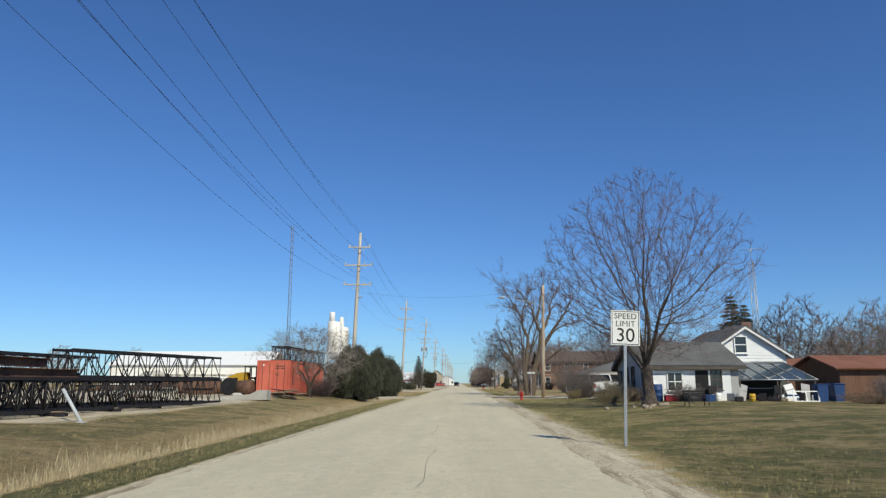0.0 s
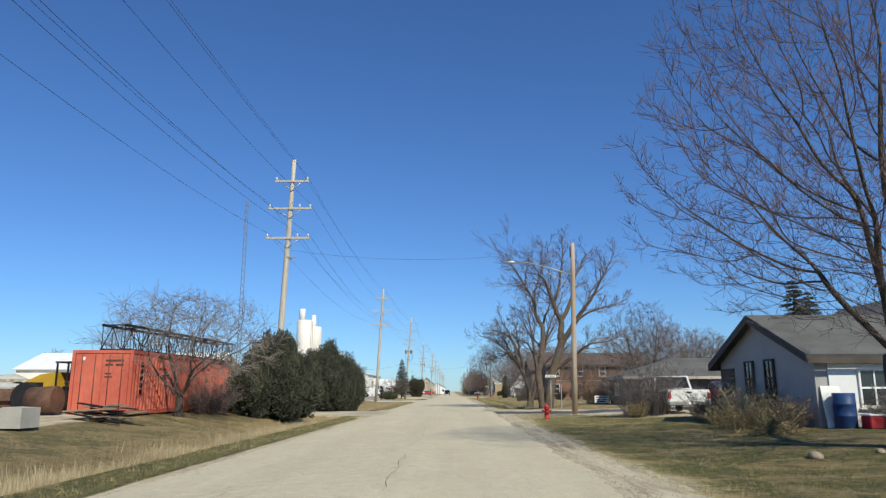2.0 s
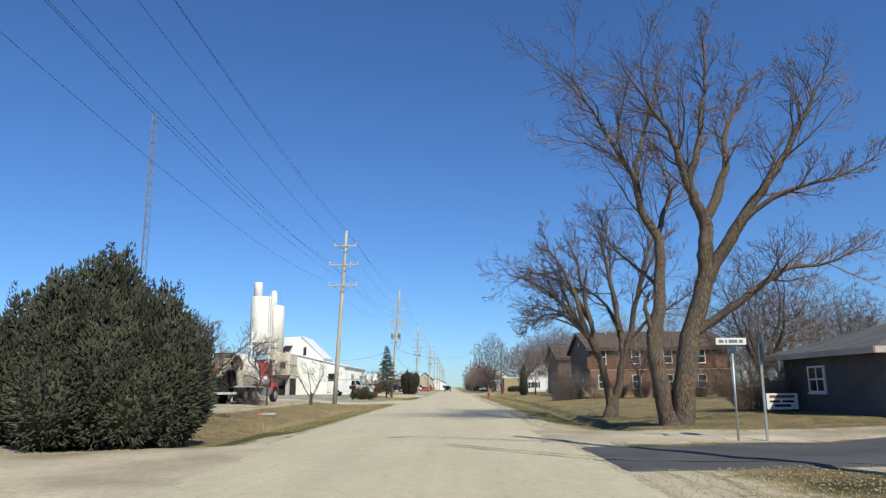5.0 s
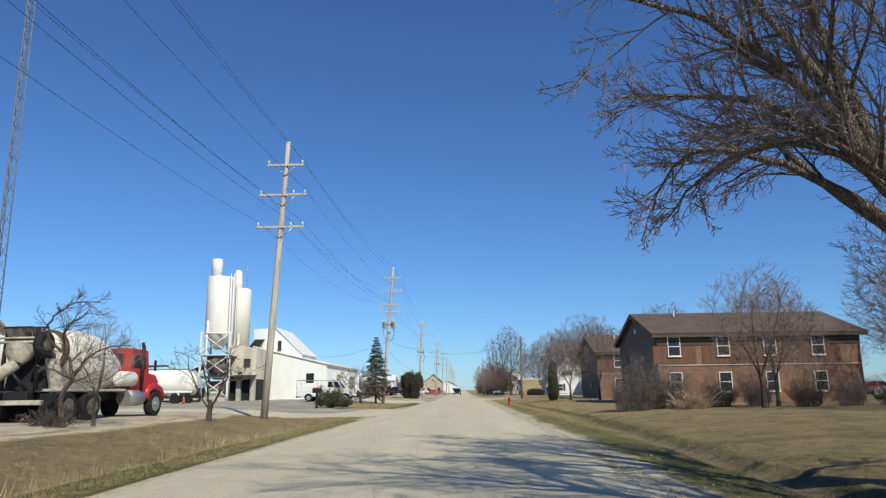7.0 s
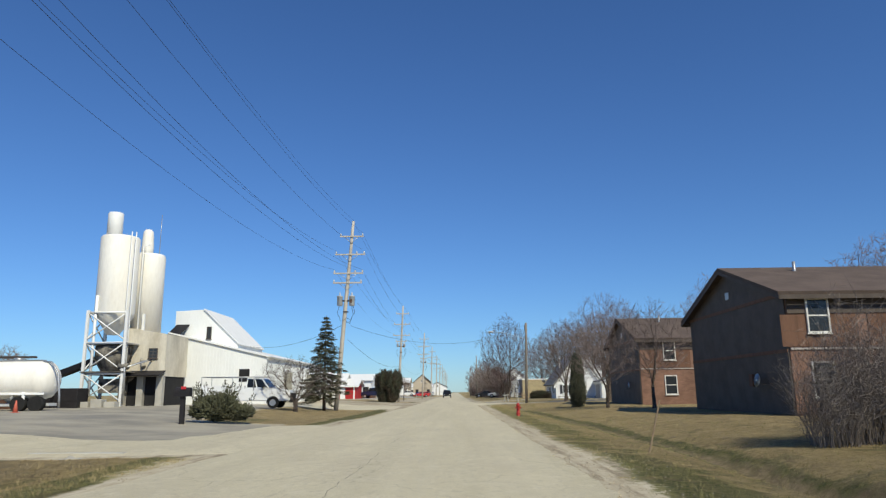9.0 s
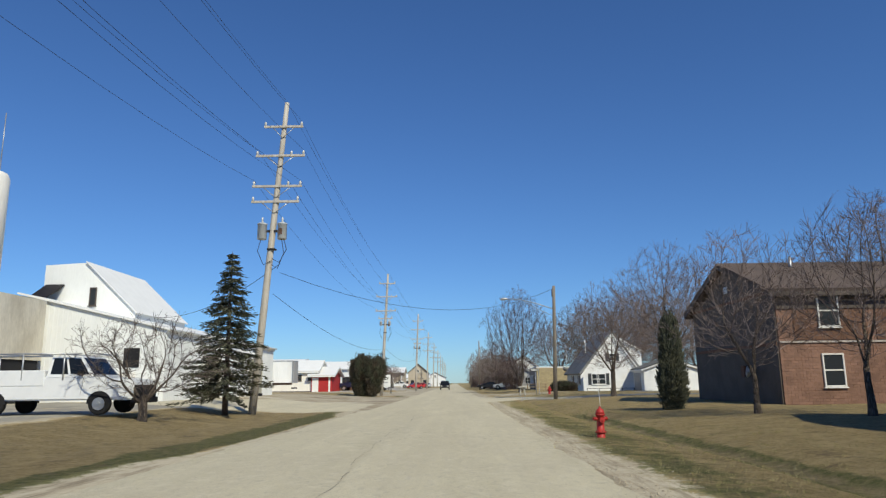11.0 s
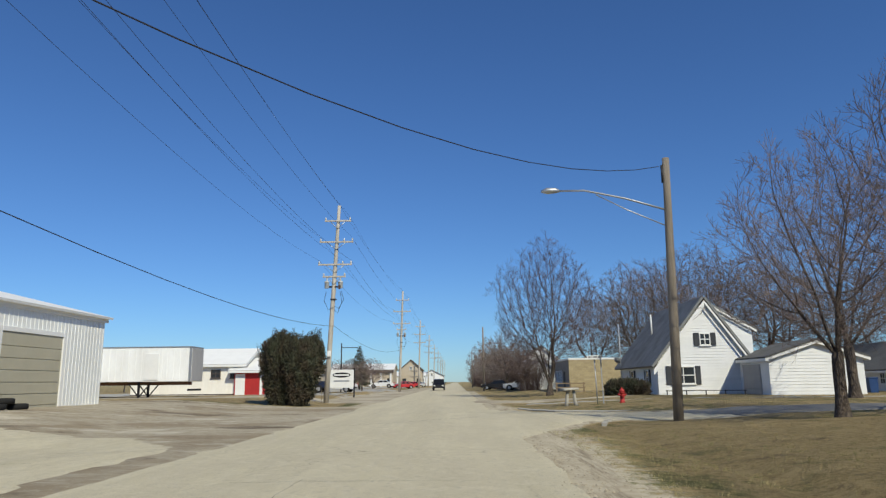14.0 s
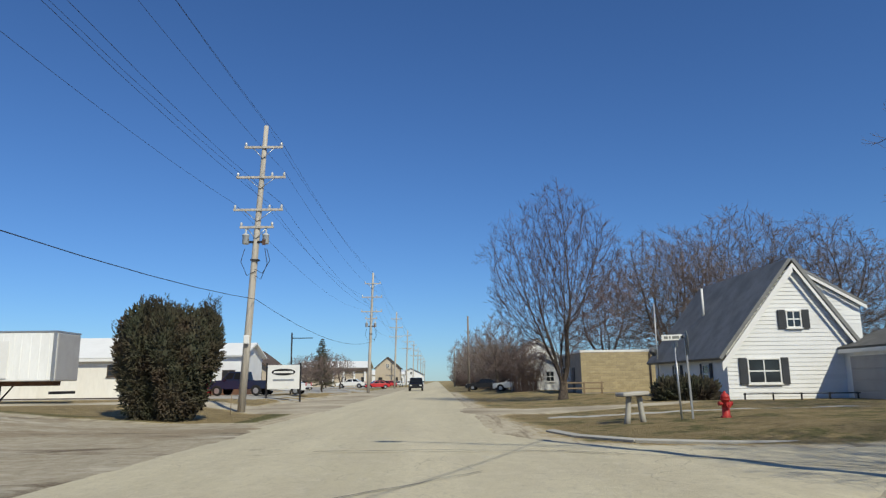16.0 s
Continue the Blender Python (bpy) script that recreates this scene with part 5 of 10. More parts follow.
part("silo_cap", Shape().lathe([(0.55, 14.0), (0.55, 14.7), (0.5, 15.6), (0.45, 16.2), (0.3, 16.4)], 16, (-1.5, 4.0, 0)), CREAMMETAL, s2)
part("antenna", Shape().cyl((-0.5, 4.4, 14), (-0.5, 4.4, 18.0), 0.03, 6), STEELGREY, s2)
part("mixing_house", Shape().prism([(-2.0, 2.6), (-1.7, 6.9), (2.0, 6.3), (2.0, 2.6)], 'y', 1.5, 6.5), DIRTYCREAM, pl, "stained cream sheet-clad mixing house")
# black box fills the open bay to give the shade between the piers
part("mixing_house_base", Shape().box(-1.9, 1.9, 1.8, 6.3, -0.3, 2.6), DARK, pl)
for xx in (-1.9, -0.3, 1.4):
    part("pier", Shape().box(xx, xx + 0.55, 1.3, 1.9, -0.4, 2.6, 0.02), CONCRETE, pl)
part("canopy", Shape().slab((-1.0, 1.5, 3.1), (-1.0, 0.2, 2.7), (2.1, 0.2, 2.7), (2.1, 1.5, 3.1), 0.1), BLACKSTEEL, pl)
window(pl, (0.9, 1.46, 4.6), 0.8, 0.9, '-y', DARKTRIM, bars=(1, 2))
for (ax, ay) in ((-4.0, -0.8), (-0.6, -0.8), (-4.0, 2.4), (-0.6, 2.4)):
    part("tower_leg", Shape().box(ax - 0.11, ax + 0.11, ay - 0.11, ay + 0.11, -0.3, 8.2), WHITEPAINT, pl)
br = Shape()
for z0, z1 in ((0.5, 2.8), (3.0, 5.4), (5.6, 8.0)):
    for (a, b) in (((-4.0, -0.8), (-0.6, -0.8)), ((-4.0, -0.8), (-4.0, 2.4))):
        br.tube([(*a, z0), (*b, z1)], 0.06, 5)
        br.tube([(*b, z0), (*a, z1)], 0.06, 5)
        br.tube([(*a, z1), (*b, z1)], 0.09, 5)
part("tower_bracing", br, WHITEPAINT, pl)
part("platform", Shape().box(-4.1, -0.4, -0.9, 2.6, 5.3, 5.42), STEELGREY, pl)
mach = Shape()
mach.lathe([(0.6, 2.6), (1.5, 4.2), (1.5, 5.2)], 10, (-2.3, 0.8, 0))
mach.box(-3.0, -1.2, 0.0, 1.6, 1.2, 2.4)
mach.tube([(-3.4, 1, 1.5), (0, 2.5, 3.0)], 0.35, 8)
part("hopper", mach, CAKED, pl, "dark dusty weigh hopper and screw feeder")
cv = Shape()
cv.slab((-14, 5.5, 1.2), (-14, 6.6, 1.2), (-3.5, 3.0, 4.2), (-3.5, 1.9, 4.2), 0.5)
cv2 = part("conveyor", cv, BLACKSTEEL, pl, "dark inclined belt conveyor")
part("conveyor_leg", Shape().cyl((-9, 4.4, -0.3), (-9, 4.4, 2.6), 0.08, 6), STEELGREY, cv2)
for k in range(3):
    wb = part("aggregate_bin", Shape().box(-9.4 + k * 2.2, -7.5 + k * 2.2, -3, -1.2, -0.3, 1.6, 0.05), BLACKSTEEL, pl, "dark steel aggregate bin")
    part("bin_rib", Shape().box(-9.42 + k * 2.2, -7.48 + k * 2.2, -3.04, -3.003, 0.6, 0.72), BLACKSTEEL, wb)
part("weigh_platform", Shape().box(-4.2, -0.4, -1.0, 2.6, 2.9, 3.0), CAKED, pl)
part("air_pipe", Shape().tube([(-0.4, -0.9, 0.2), (-0.4, -0.9, 3.3), (0.8, 0.4, 3.9), (0.8, 1.4, 4.0)], 0.09, 8), STEELGREY, pl)
part("screw_conveyor", Shape().tube([(-1.2, 4.0, 6.3), (-0.6, 2.2, 5.2), (0.2, 1.3, 3.4)], 0.2, 10), STAINED, pl)
part("drive_motor", Shape().cyl((-1.0, -0.7, 3.4), (-0.2, -0.7, 3.4), 0.28, 12), CAKED, pl)
for k in range(3):
    part("concrete_block", Shape().box(-3.4 + k * 1.1, -2.5 + k * 1.1, -2.4, -1.5, -0.3, 0.5 + 0.2 * (k % 2), 0.03), CONCRETE, pl)

# long white-roofed shed far behind the yard
lb = thing("building", "long white-roofed metal shed with a tan gable", "building", -33, 124.5, 0.5)
gable_building(lb, -27, 0, -6.5, 6.5, 3.9, 6.3, 'x', CREAMMETAL, WHITEPAINT, 0.4, 0.12)
part("gable_cladding", Shape().prism([(-6.4, 0), (6.4, 0), (6.4, 3.9), (0, 6.25), (-6.4, 3.9)], 'x', 0.004, 0.05), BEIGE, lb)

# trailer, office and red shed behind the lot
tr = thing("box_trailer", "weathered white box trailer on a landing leg", "trailer", -19.7, 211.0, 0.4)
tr.scale = (1.02, 1.02, 1.02)
part("box_body", Shape().box(-13, 0, 0, 2.5, 1.15, 3.75, 0.04), TRAILERWHITE, tr, "streaked white box body")
rb = Shape()
for k in range(26):
    rb.box(-12.9 + k * 0.5, -12.86 + k * 0.5, -0.02, 0.0, 1.25, 3.65)
part("side_rib", rb, TRAILERWHITE, tr)
part("top_rail", Shape().box(-13.02, 0.02, -0.03, 2.53, 3.75, 3.84, 0.01), STEELGREY, tr)
part("side_door", Shape().box(-3.6, -2.5, -0.07, -0.021, 1.3, 3.3, 0.012), WHITEPAINT, tr, "plain side door in the trailer box")
for k in range(7):
    part("box_seam", Shape().box(-12.6 + k * 2.05, -12.5 + k * 2.05, -0.036, -0.021, 1.2, 3.7), TRAILERWHITE, tr)
part("corner_post", Shape().box(-0.16, 0.03, -0.04, -0.021, 1.16, 3.74), STEELGREY, tr)
part("rear_door", Shape().box(0.003, 0.05, 0.1, 2.4, 1.2, 3.7, 0.01), GREYSIDING, tr)
part("chassis", Shape().box(-12, -0.5, 0.8, 1.7, 0.9, 1.15), RUST, tr)
for ly in (0.3, 2.0):
    lg = part("landing_leg", Shape().box(-4.2, -4.05, ly, ly + 0.15, -0.1, 1.15), BLACKSTEEL, tr)
    for lx in (-3.2, -5.0):
        part("leg_brace", Shape().tube([(-4.1, ly + 0.08, 0.0), (lx, ly + 0.08, 1.1)], 0.05, 5), BLACKSTEEL, lg)
part("bumper", Shape().box(-0.25, 0.0, 0.1, 2.4, 0.45, 0.6), BLACKSTEEL, tr)
for k in range(2):
    part("wheel", Shape().cyl((-11.2 + k * 1.3, 0.1, 0.5), (-11.2 + k * 1.3, 0.5, 0.5), 0.5, 18), TYRE, tr)

of = thing("office_building", "cream mobile office with a low white roof", "building", -29.5, 222, 0.35)
gable_building(of, 0, 10.6, 0, 7, 2.9, 4.35, 'x', CREAMMETAL, WHITEPAINT, 0.4, 0.1, WHITEPAINT)
window(of, (8.0, -0.03, 1.95), 0.9, 0.8, '-y', DARKTRIM)
window(of, (9.6, -0.03, 1.95), 0.5, 0.8, '-y', DARKTRIM)
part("skirting", Shape().box(-0.02, 10.62, -0.04, -0.004, -0.5, 0.1), DARKTRIM, of)
rs_ = thing("shed", "red shed with white door and white roof", "shed", -19.6, 221.6, 0.35)
gable_building(rs_, 0, 2.9, 0, 7, 2.3, 3.4, 'x', REDSHED, WHITEPAINT, 0.5, 0.1, WHITEPAINT)
part("door", Shape().box(0.1, 1.0, -0.05, -0.004, -0.3, 1.9, 0.01), WHITEPAINT, rs_)
part("corner_board", Shape().box(2.4, 2.65, -0.045, -0.003, -0.3, 2.2), WHITEPAINT, rs_)
bk_ = thing("barn", "white building with red barrel-roofed barn end", "barn", -37, 240, 0.35)
part("wall", Shape().box(0, 12, 0, 8, -0.4, 3.9), WHITEMETAL, bk_)
part("barrel_roof", Shape().prism([(8 * 0.5 - 4.1 * math.cos(a), 3.9 + 1.4 * math.sin(a)) for a in [math.pi * k / 14 for k in range(15)]], 'x', 0, 12.1), WHITEPAINT, bk_)
part("barn_end", Shape().prism([(8 * 0.5 - 3.7 * math.cos(a), 3.9 + 1.2 * math.sin(a)) for a in [math.pi * k / 14 for k in range(15)]], 'x', 12.1, 12.16), REDSHED, bk_)

# businesses and houses beyond, left of the road
for (x, y, w, d, e, r, ax, wm, rm, lab) in (
        (-25.4, 232, 10, 7, 3.3, 4.4, 'x', WHITESIDING, WHITEPAINT, "low white shop with a white roof and dark base"),
        (-20.5, 243, 4.6, 8, 2.6, 4.3, 'y', BEIGE, ROOFBROWN, "tan house with a brown gabled roof"),
        (-32.7, 345, 16.7, 12, 4.4, 6.0, 'x', BEIGE, WHITEPAINT, "long pale commercial building with pillars and white roof"),
        (-15.6, 362, 6.6, 9, 4.6, 7.4, 'y', BEIGE, ROOFBROWN, "tan two-storey far house with gable"),
        (-24, 405, 14, 10, 3.2, 4.6, 'x', WHITEMETAL, WHITEPAINT, "low white far building with pale roof"),
        (-13, 430, 9, 10, 3.4, 5.6, 'y', WHITESIDING, ROOFGREY, "white far house with grey gabled roof")):
    t = thing("building", lab, "building", x, y, 0.35)
    gable_building(t, 0, w, 0, d, e, r, ax, wm, rm, 0.4, 0.14)
    for k in range(max(2, int(w / 3.5))):
        window(t, (1.4 + k * (w - 2.4) / max(1, int(w / 3.5) - 1 if int(w / 3.5) > 1 else 1), -0.03, 1.5), 1.1, 1.2, '-y', DARKTRIM)
    if ax == 'y':
        window(t, (w / 2, -0.03, e + 0.5), 0.8, 1.0, '-y')
    if wm is WHITESIDING and ax == 'x':
        part("base_cladding", Shape().box(-0.03, w + 0.03, -0.06, -0.004, -0.4, 1.0), BROWNPANEL, t)
        part("end_cladding", Shape().box(w + 0.004, w + 0.06, -0.06, d, -0.4, 1.0), BROWNPANEL, t)
    if w > 15:
        part("roof_band", Shape().box(-0.2, w + 0.2, -0.5, -0.41, e - 0.9, e - 0.1), DARKTRIM, t)
        for k in range(7):
            part("pillar", Shape().box(0.3 + k * 2.6, 0.75 + k * 2.6, -0.4, -0.05, -0.4, e - 0.9), WHITEPAINT, t)

# ---- poles and wires ----
def utility_pole(x, y, top, tip_x, arms, label, extras=()):
    t = thing("utility_pole", label, "utility pole", x, y, ground_z(x, y) - 0.05, group="pole line")
    lean = (tip_x - x) / top
    ax = lambda z: lean * z
    s = Shape().tube([(ax(z), 0, z) for z in (-0.3, top * 0.3, top * 0.6, top * 0.85, top)], [0.19, 0.175, 0.155, 0.13, 0.115], 14)
    part("pole_shaft", s, POLEWOOD, t, "weathered grey wooden shaft")
    for z, half in arms:
        arm = part("crossarm", Shape().box(ax(z) - half, ax(z) + half, -0.19, -0.11, z - 0.06, z + 0.06, 0.01), POLEWOOD, t)
        brace = Shape()
        for sx in (-1, 1):
            brace.tube([(ax(z) + sx * half * 0.55, -0.15, z - 0.05), (ax(z - 0.55), -0.15, z - 0.6)], 0.022, 4)
        part("brace", brace, STEELGREY, arm)
        for u in (-half + 0.08, half - 0.08) + ((half * 0.45,) if half > 1.2 else ()):
            part("insulator", Shape().lathe([(0.02, 0.05), (0.06, 0.08), (0.05, 0.13), (0.075, 0.16), (0.05, 0.22), (0.03, 0.26)], 8, (ax(z) + u, -0.15, z)), PORCELAIN, arm)
    for kind, z in extras:
        if kind == "transformer":
            for sx in (-1, 1):
                c = ax(z) + sx * 0.5
                low, wd_ = (0.42, 1.0) if y < 200 else (0.1, 0.72)
                tf = part("transformer", Shape().lathe([(0.2 * wd_, -low), (0.23 * wd_, 0.02 - low), (0.23 * wd_, 0.32), (0.25 * wd_, 0.33), (0.25 * wd_, 0.38), (0.1 * wd_, 0.44)], 16, (c, -0.1, z)), CANGREY, t, "grey pole-mounted transformer can")
                part("bushing", Shape().lathe([(0.03, 0.42), (0.06, 0.5), (0.04, 0.56), (0.06, 0.6), (0.02, 0.72)], 8, (c, -0.1, z)), PORCELAIN, tf)
                if sx > 0:
                    part("rust_patch", Shape().box(c - 0.12, c + 0.05, -0.335, -0.322, z - 0.2, z + 0.1), RUST, tf)
            part("transformer_bracket", Shape().box(ax(z) - 0.35, ax(z) + 0.35, -0.13, -0.07, z - 0.06, z + 0.06), BLACKSTEEL, t)
            part("pole_band", Shape().box(ax(z) - 0.2, ax(z) + 0.2, -0.22, 0.1, z - 0.95, z - 0.88), BLACKSTEEL, t)
            dl = Shape()
            for sx, dr in ((-1, 1.7), (1, 1.9), (1.2, 1.6)):
                dl.tube([(ax(z) + sx * 0.5, -0.2, z - 0.35), (ax(z) + sx * 0.65, -0.25, z - dr * 0.6), (ax(z) + sx * 0.35, -0.2, z - dr), (ax(z) + 0.05, -0.2, z - dr + 0.2)], 0.018, 5)
            part("drop_lead", dl, WIRE, t)
        if kind == "bracket":
            part("bracket", Shape().box(ax(z), ax(z) + 0.55, -0.16, -0.1, z - 0.03, z + 0.03).cyl((ax(z) + 0.3, -0.13, z - 0.12), (ax(z) + 0.3, -0.13, z), 0.06, 8), STEELGREY, t)
    return t, ax


std = lambda top: ((top - 1.35, 0.98), (top - 3.0, 1.25), (top - 4.75, 1.25))
POLES = [(-10.1, 11.5, 14.7, -9.7, std(14.7), ()), (-9.95, 61.2, 14.75, -9.45, std(14.75), (("bracket", 8.9),)), (-9.9, 112.6, 14.6, -9.14, std(14.6), ()),
         (-9.12, 157.3, 15.7, -7.95, ((14.35, 1.0), (12.8, 1.25), (11.2, 1.25), (10.4, 1.2)), (("transformer", 8.9),)),
         (-8.2, 206.6, 14.5, -7.5, ((13.3, 0.98), (11.7, 1.25), (10.0, 1.25), (9.1, 0.85)), (("transformer", 8.35),)),
         (-7.0, 256, 14.5, -6.5, std(14.5) + ((8.9, 0.7),), (("transformer", 8.0),))]
POLES += [(-6.9, 256 + 49 * k, 14.5, -6.5, std(14.5), ()) for k in range(1, 8)]
tips = []
for (x, y, top, tx, arms, ex) in POLES:
    lab = "weathered leaning wooden power pole with crossarms" + (" and transformers" if ex and ex[0][0] == "transformer" else "")
    t, ax = utility_pole(x, y, top, tx, arms, lab, ex)
    tips.append((x, y, ground_z(x, y), top, ax, arms))


def wire(points, sag, r=0.007, name="overhead_wire", label="thin black overhead power line"):
    s = Shape()
    pts = []
    for a, b in zip(points, points[1:]):
        for k in range(12):
            t = k / 12
            p = Vector(a).lerp(Vector(b), t)
            p.z -= sag * 4 * t * (1 - t)
            pts.append(p)
    pts.append(Vector(points[-1]))
    s.tube(pts, r, 5, False)
    return solo(name, s, WIRE, label, "wire", group="overhead wires")


def run(arm, u, dz=0.26):
    out = []
    for (x, y, g, top, ax, arms) in tips:
        if arm is None:
            out.append((x + ax(top), y, g + top + 0.02))
        else:
            z, half = arms[arm]
            out.append((x + ax(z) + u * half, y - 0.15, g + z + dz))
    a, b = Vector(out[0]), Vector(out[1])
    return [tuple(a - (b - a))] + out


for arm, u, sag in ((None, 0, 0.7), (0, 0.92, 0.9), (1, -0.94, 1.0), (1, 0.94, 1.0), (2, -0.94, 1.1), (2, 0.45, 1.1), (2, 0.94, 1.15)):
    wire(run(arm, u), sag)

# street lamp poles on the right
def lamp_pole(x, y, top, tip_x, reach, arm_z, label, mat=POLEBROWN):
    t = thing("lamp_pole", label, "street lamp", x, y, ground_z(x, y) - 0.05)
    k = (tip_x - x) / top
    part("pole_shaft", Shape().tube([(k * z, 0, z) for z in (-0.3, top * 0.4, top * 0.8, top)], [0.17, 0.155, 0.13, 0.12], 14), mat, t)
    hx = k * arm_z - reach
    hz = arm_z + 0.95
    am = part("lamp_arm", Shape().tube([(k * arm_z, 0, arm_z), (k * arm_z - reach * 0.35, 0.2, arm_z + 0.5), (k * arm_z - reach * 0.7, 0.5, arm_z + 0.9), (hx + 0.3, 0.7, hz)], 0.035, 8), STEELGREY, t, "curved grey lamp arm")
    part("arm_brace", Shape().tube([(k * arm_z, 0, arm_z - 0.6), (k * arm_z - reach * 0.35, 0.2, arm_z + 0.1), (k * arm_z - reach * 0.6, 0.42, arm_z + 0.72)], 0.02, 6), STEELGREY, am)
    part("lamp_head", Shape().tube([(hx + 0.35, 0.7, hz), (hx + 0.2, 0.7, hz + 0.02), (hx - 0.1, 0.7, hz + 0.01), (hx - 0.32, 0.7, hz - 0.02)], [0.05, 0.1, 0.12, 0.04], 10), STEELGREY, am, "pale cobra-head lamp")
    part("service_bracket", Shape().cyl((k * top - 0.16, 0, top - 0.25), (k * top - 0.16, 0, top - 0.9), 0.04, 6), WIRE, t)
    return t


lamp_pole(8.45, 180.0, 9.1, 8.65, 4.0, 7.2, "brown wooden pole carrying a curved street lamp")
lamp_pole(7.1, 64.6, 10.45, 7.35, 3.8, 8.4, "pale wooden pole carrying a street lamp", POLETAN)
wire([(-8.0, 157.2, 6.75), (8.4, 180, 8.75)], 1.75, 0.012, label="thick black service cable across the road")
wire([(-8.3, 157.2, 5.7), (-7.7, 206.5, 5.4), (-6.8, 256, 6.0)], 1.0, 0.013, label="low black cable along the poles")
wire([(-8.0, 157.2, 7.2), (-21, 173, 6.2)], 0.8, 0.014, label="black service cable to the shed")
wire([(7.3, 64.6, 10.2), (-9.5, 61.1, 9.3)], 0.7, 0.006, label="thin cable across the road")
for k, (x, y, h) in enumerate(((5.2, 262, 9.5), (5.0, 330, 9.0))):
    t = thing("lamp_pole", "far wooden pole beside the road", "pole", x, y, 0)
    part("pole_shaft", Shape().tube([(0, 0, -0.3), (0, 0, h)], [0.16, 0.11], 10), POLEBROWN, t)

# ---- plants ----
def ortho(d):
    a = d.cross(Vector((0, 0, 1)) if abs(d.z) < 0.9 else Vector((1, 0, 0))).normalized()
    return a, d.cross(a)


def bare_tree(seed, height, width, trunk_r, trunk_h, limbs=6, tilt=(0.2, 0.8), subs=9, twigs_n=7, fine=4, rise=0.25, twig_r=0.005, lean=(0, 0), stems=1, gnarl=0.12, low=0.22, shaped=(), tips=0, coarse=0):
    """Bare branching: trunk, main limbs, boughs, twigs. shaped: limbs with a course of their own (points, radii)."""
    r = random.Random(seed)
    wood, twigs = Shape(), Shape()

    def bough(p, d, length, rad, end, n, bend, wob, target, sides):
        pts, rads = [p.copy()], [rad]
        q, dd = p.copy(), d.copy()
        for i in range(n):
            dd = (dd + Vector((r.uniform(-wob, wob), r.uniform(-wob, wob), r.uniform(-wob, wob) + bend / n))).normalized()
            q = q + dd * length / n
            pts.append(q.copy())
            rads.append(rad + (end - rad) * (i + 1) / n)
        target.tube(pts, rads, sides, False, sides > 4)
        return pts, rads

    def along(pts, rads, t):
        n = len(pts) - 1
        i = min(int(t * n), n - 1)
        return pts[i].lerp(pts[i + 1], t * n - i), (pts[i + 1] - pts[i]).normalized(), rads[i] + (rads[i + 1] - rads[i]) * (t * n - i)

    def side(d, ang, open_):
        a, b = ortho(d)
        return (d * math.cos(open_) + (a * math.cos(ang) + b * math.sin(ang)) * math.sin(open_)).normalized()

    def spray(pts, rads, length, level, n=None):
        """Twigs of the finer orders along a bough."""
        n = n or (twigs_n, fine, tips)[level]
        for c in range(n):
            t = min(0.15 + 0.85 * (c + r.random()) / n, 0.995)
            p, d, rd = along(pts, rads, t)
            nd = side(d, r.uniform(0, 6.283), r.uniform(0.4, 0.9))
            ln = length * r.uniform(0.32, 0.6) * (1.15 - 0.5 * t)
            ps, rs = bough(p, nd, ln, max(min(rd * 0.6, 0.03), twig_r * (1.5, 1.0, 0.8)[level]), twig_r * 0.7, max(1, (3, 2, 1)[level] - coarse), rise * 0.5, 0.18, twigs, 3)
            if level == 0:
                spray(ps, rs, ln, 1)
            elif level == 1 and tips:
                spray(ps, rs, ln, 2)

    def limb(pts, rads, ln, first, count):
        for c in range(count):
            t = min(first + (1 - first) * (c + r.random() * 0.9) / count, 0.99)
            p, d, rd = along(pts, rads, t)
            sd = side(d, c * 2.4 + r.uniform(-.7, .7), r.uniform(0.45, 0.9))
            sl = ln * r.uniform(0.3, 0.5) * (1.2 - 0.6 * t)
            ps, rs = bough(p, sd, sl, max(min(rd * 0.5, 0.04), 0.011), 0.006, 6, rise * 0.8, gnarl * 1.3, wood if rd > 0.05 else twigs, 5 if rd > 0.05 else 4)
            spray(ps, rs, sl, 0)
        spray(pts[len(pts) // 2:], rads[len(pts) // 2:], ln * 0.4, 0, twigs_n + 3)

    for course, r0, r1, first, count in shaped:
        cv = [Vector(p) for p in course]
        pts = []
        for i in range(len(cv) - 1):
            p0, p1, p2, p3 = cv[max(0, i - 1)], cv[i], cv[i + 1], cv[min(len(cv) - 1, i + 2)]
            for j in range(4):
                u = j / 4
                pts.append(0.5 * (2 * p1 + (p2 - p0) * u + (2 * p0 - 5 * p1 + 4 * p2 - p3) * u * u + (3 * p1 - p0 - 3 * p2 + p3) * u ** 3) + Vector((r.uniform(-.05, .05), r.uniform(-.05, .05), 0)))
        pts.append(cv[-1])
        n = len(pts) - 1
        rads = [r1 + (r0 - r1) * (1 - i / n) ** 1.15 * r.uniform(0.95, 1.06) for i in range(n + 1)]
        wood.tube(pts, rads, 11 if r0 > 0.15 else 8, False)
        limb(pts, rads, sum((b_ - a_).length for a_, b_ in zip(pts, pts[1:])) * 0.75, first, count)
    for st in range(0 if shaped else stems):
        a0 = 6.283 * st / stems + r.random()
        off = Vector((math.cos(a0), math.sin(a0), 0)) * (trunk_r * 0.9 if stems > 1 else 0)
        d0 = Vector((off.x * 0.45 + lean[0], off.y * 0.45 + lean[1], 1)).normalized()
        tp, tr = bough(Vector((0, 0, -0.3)) + off, d0, trunk_h + 0.3, trunk_r, trunk_r * 0.82, 4, 0.0, 0.05, wood, 12)
        k = max(1, round(limbs / stems))
        for li in range(k):
            fr = (li + r.random() * 0.5) / k
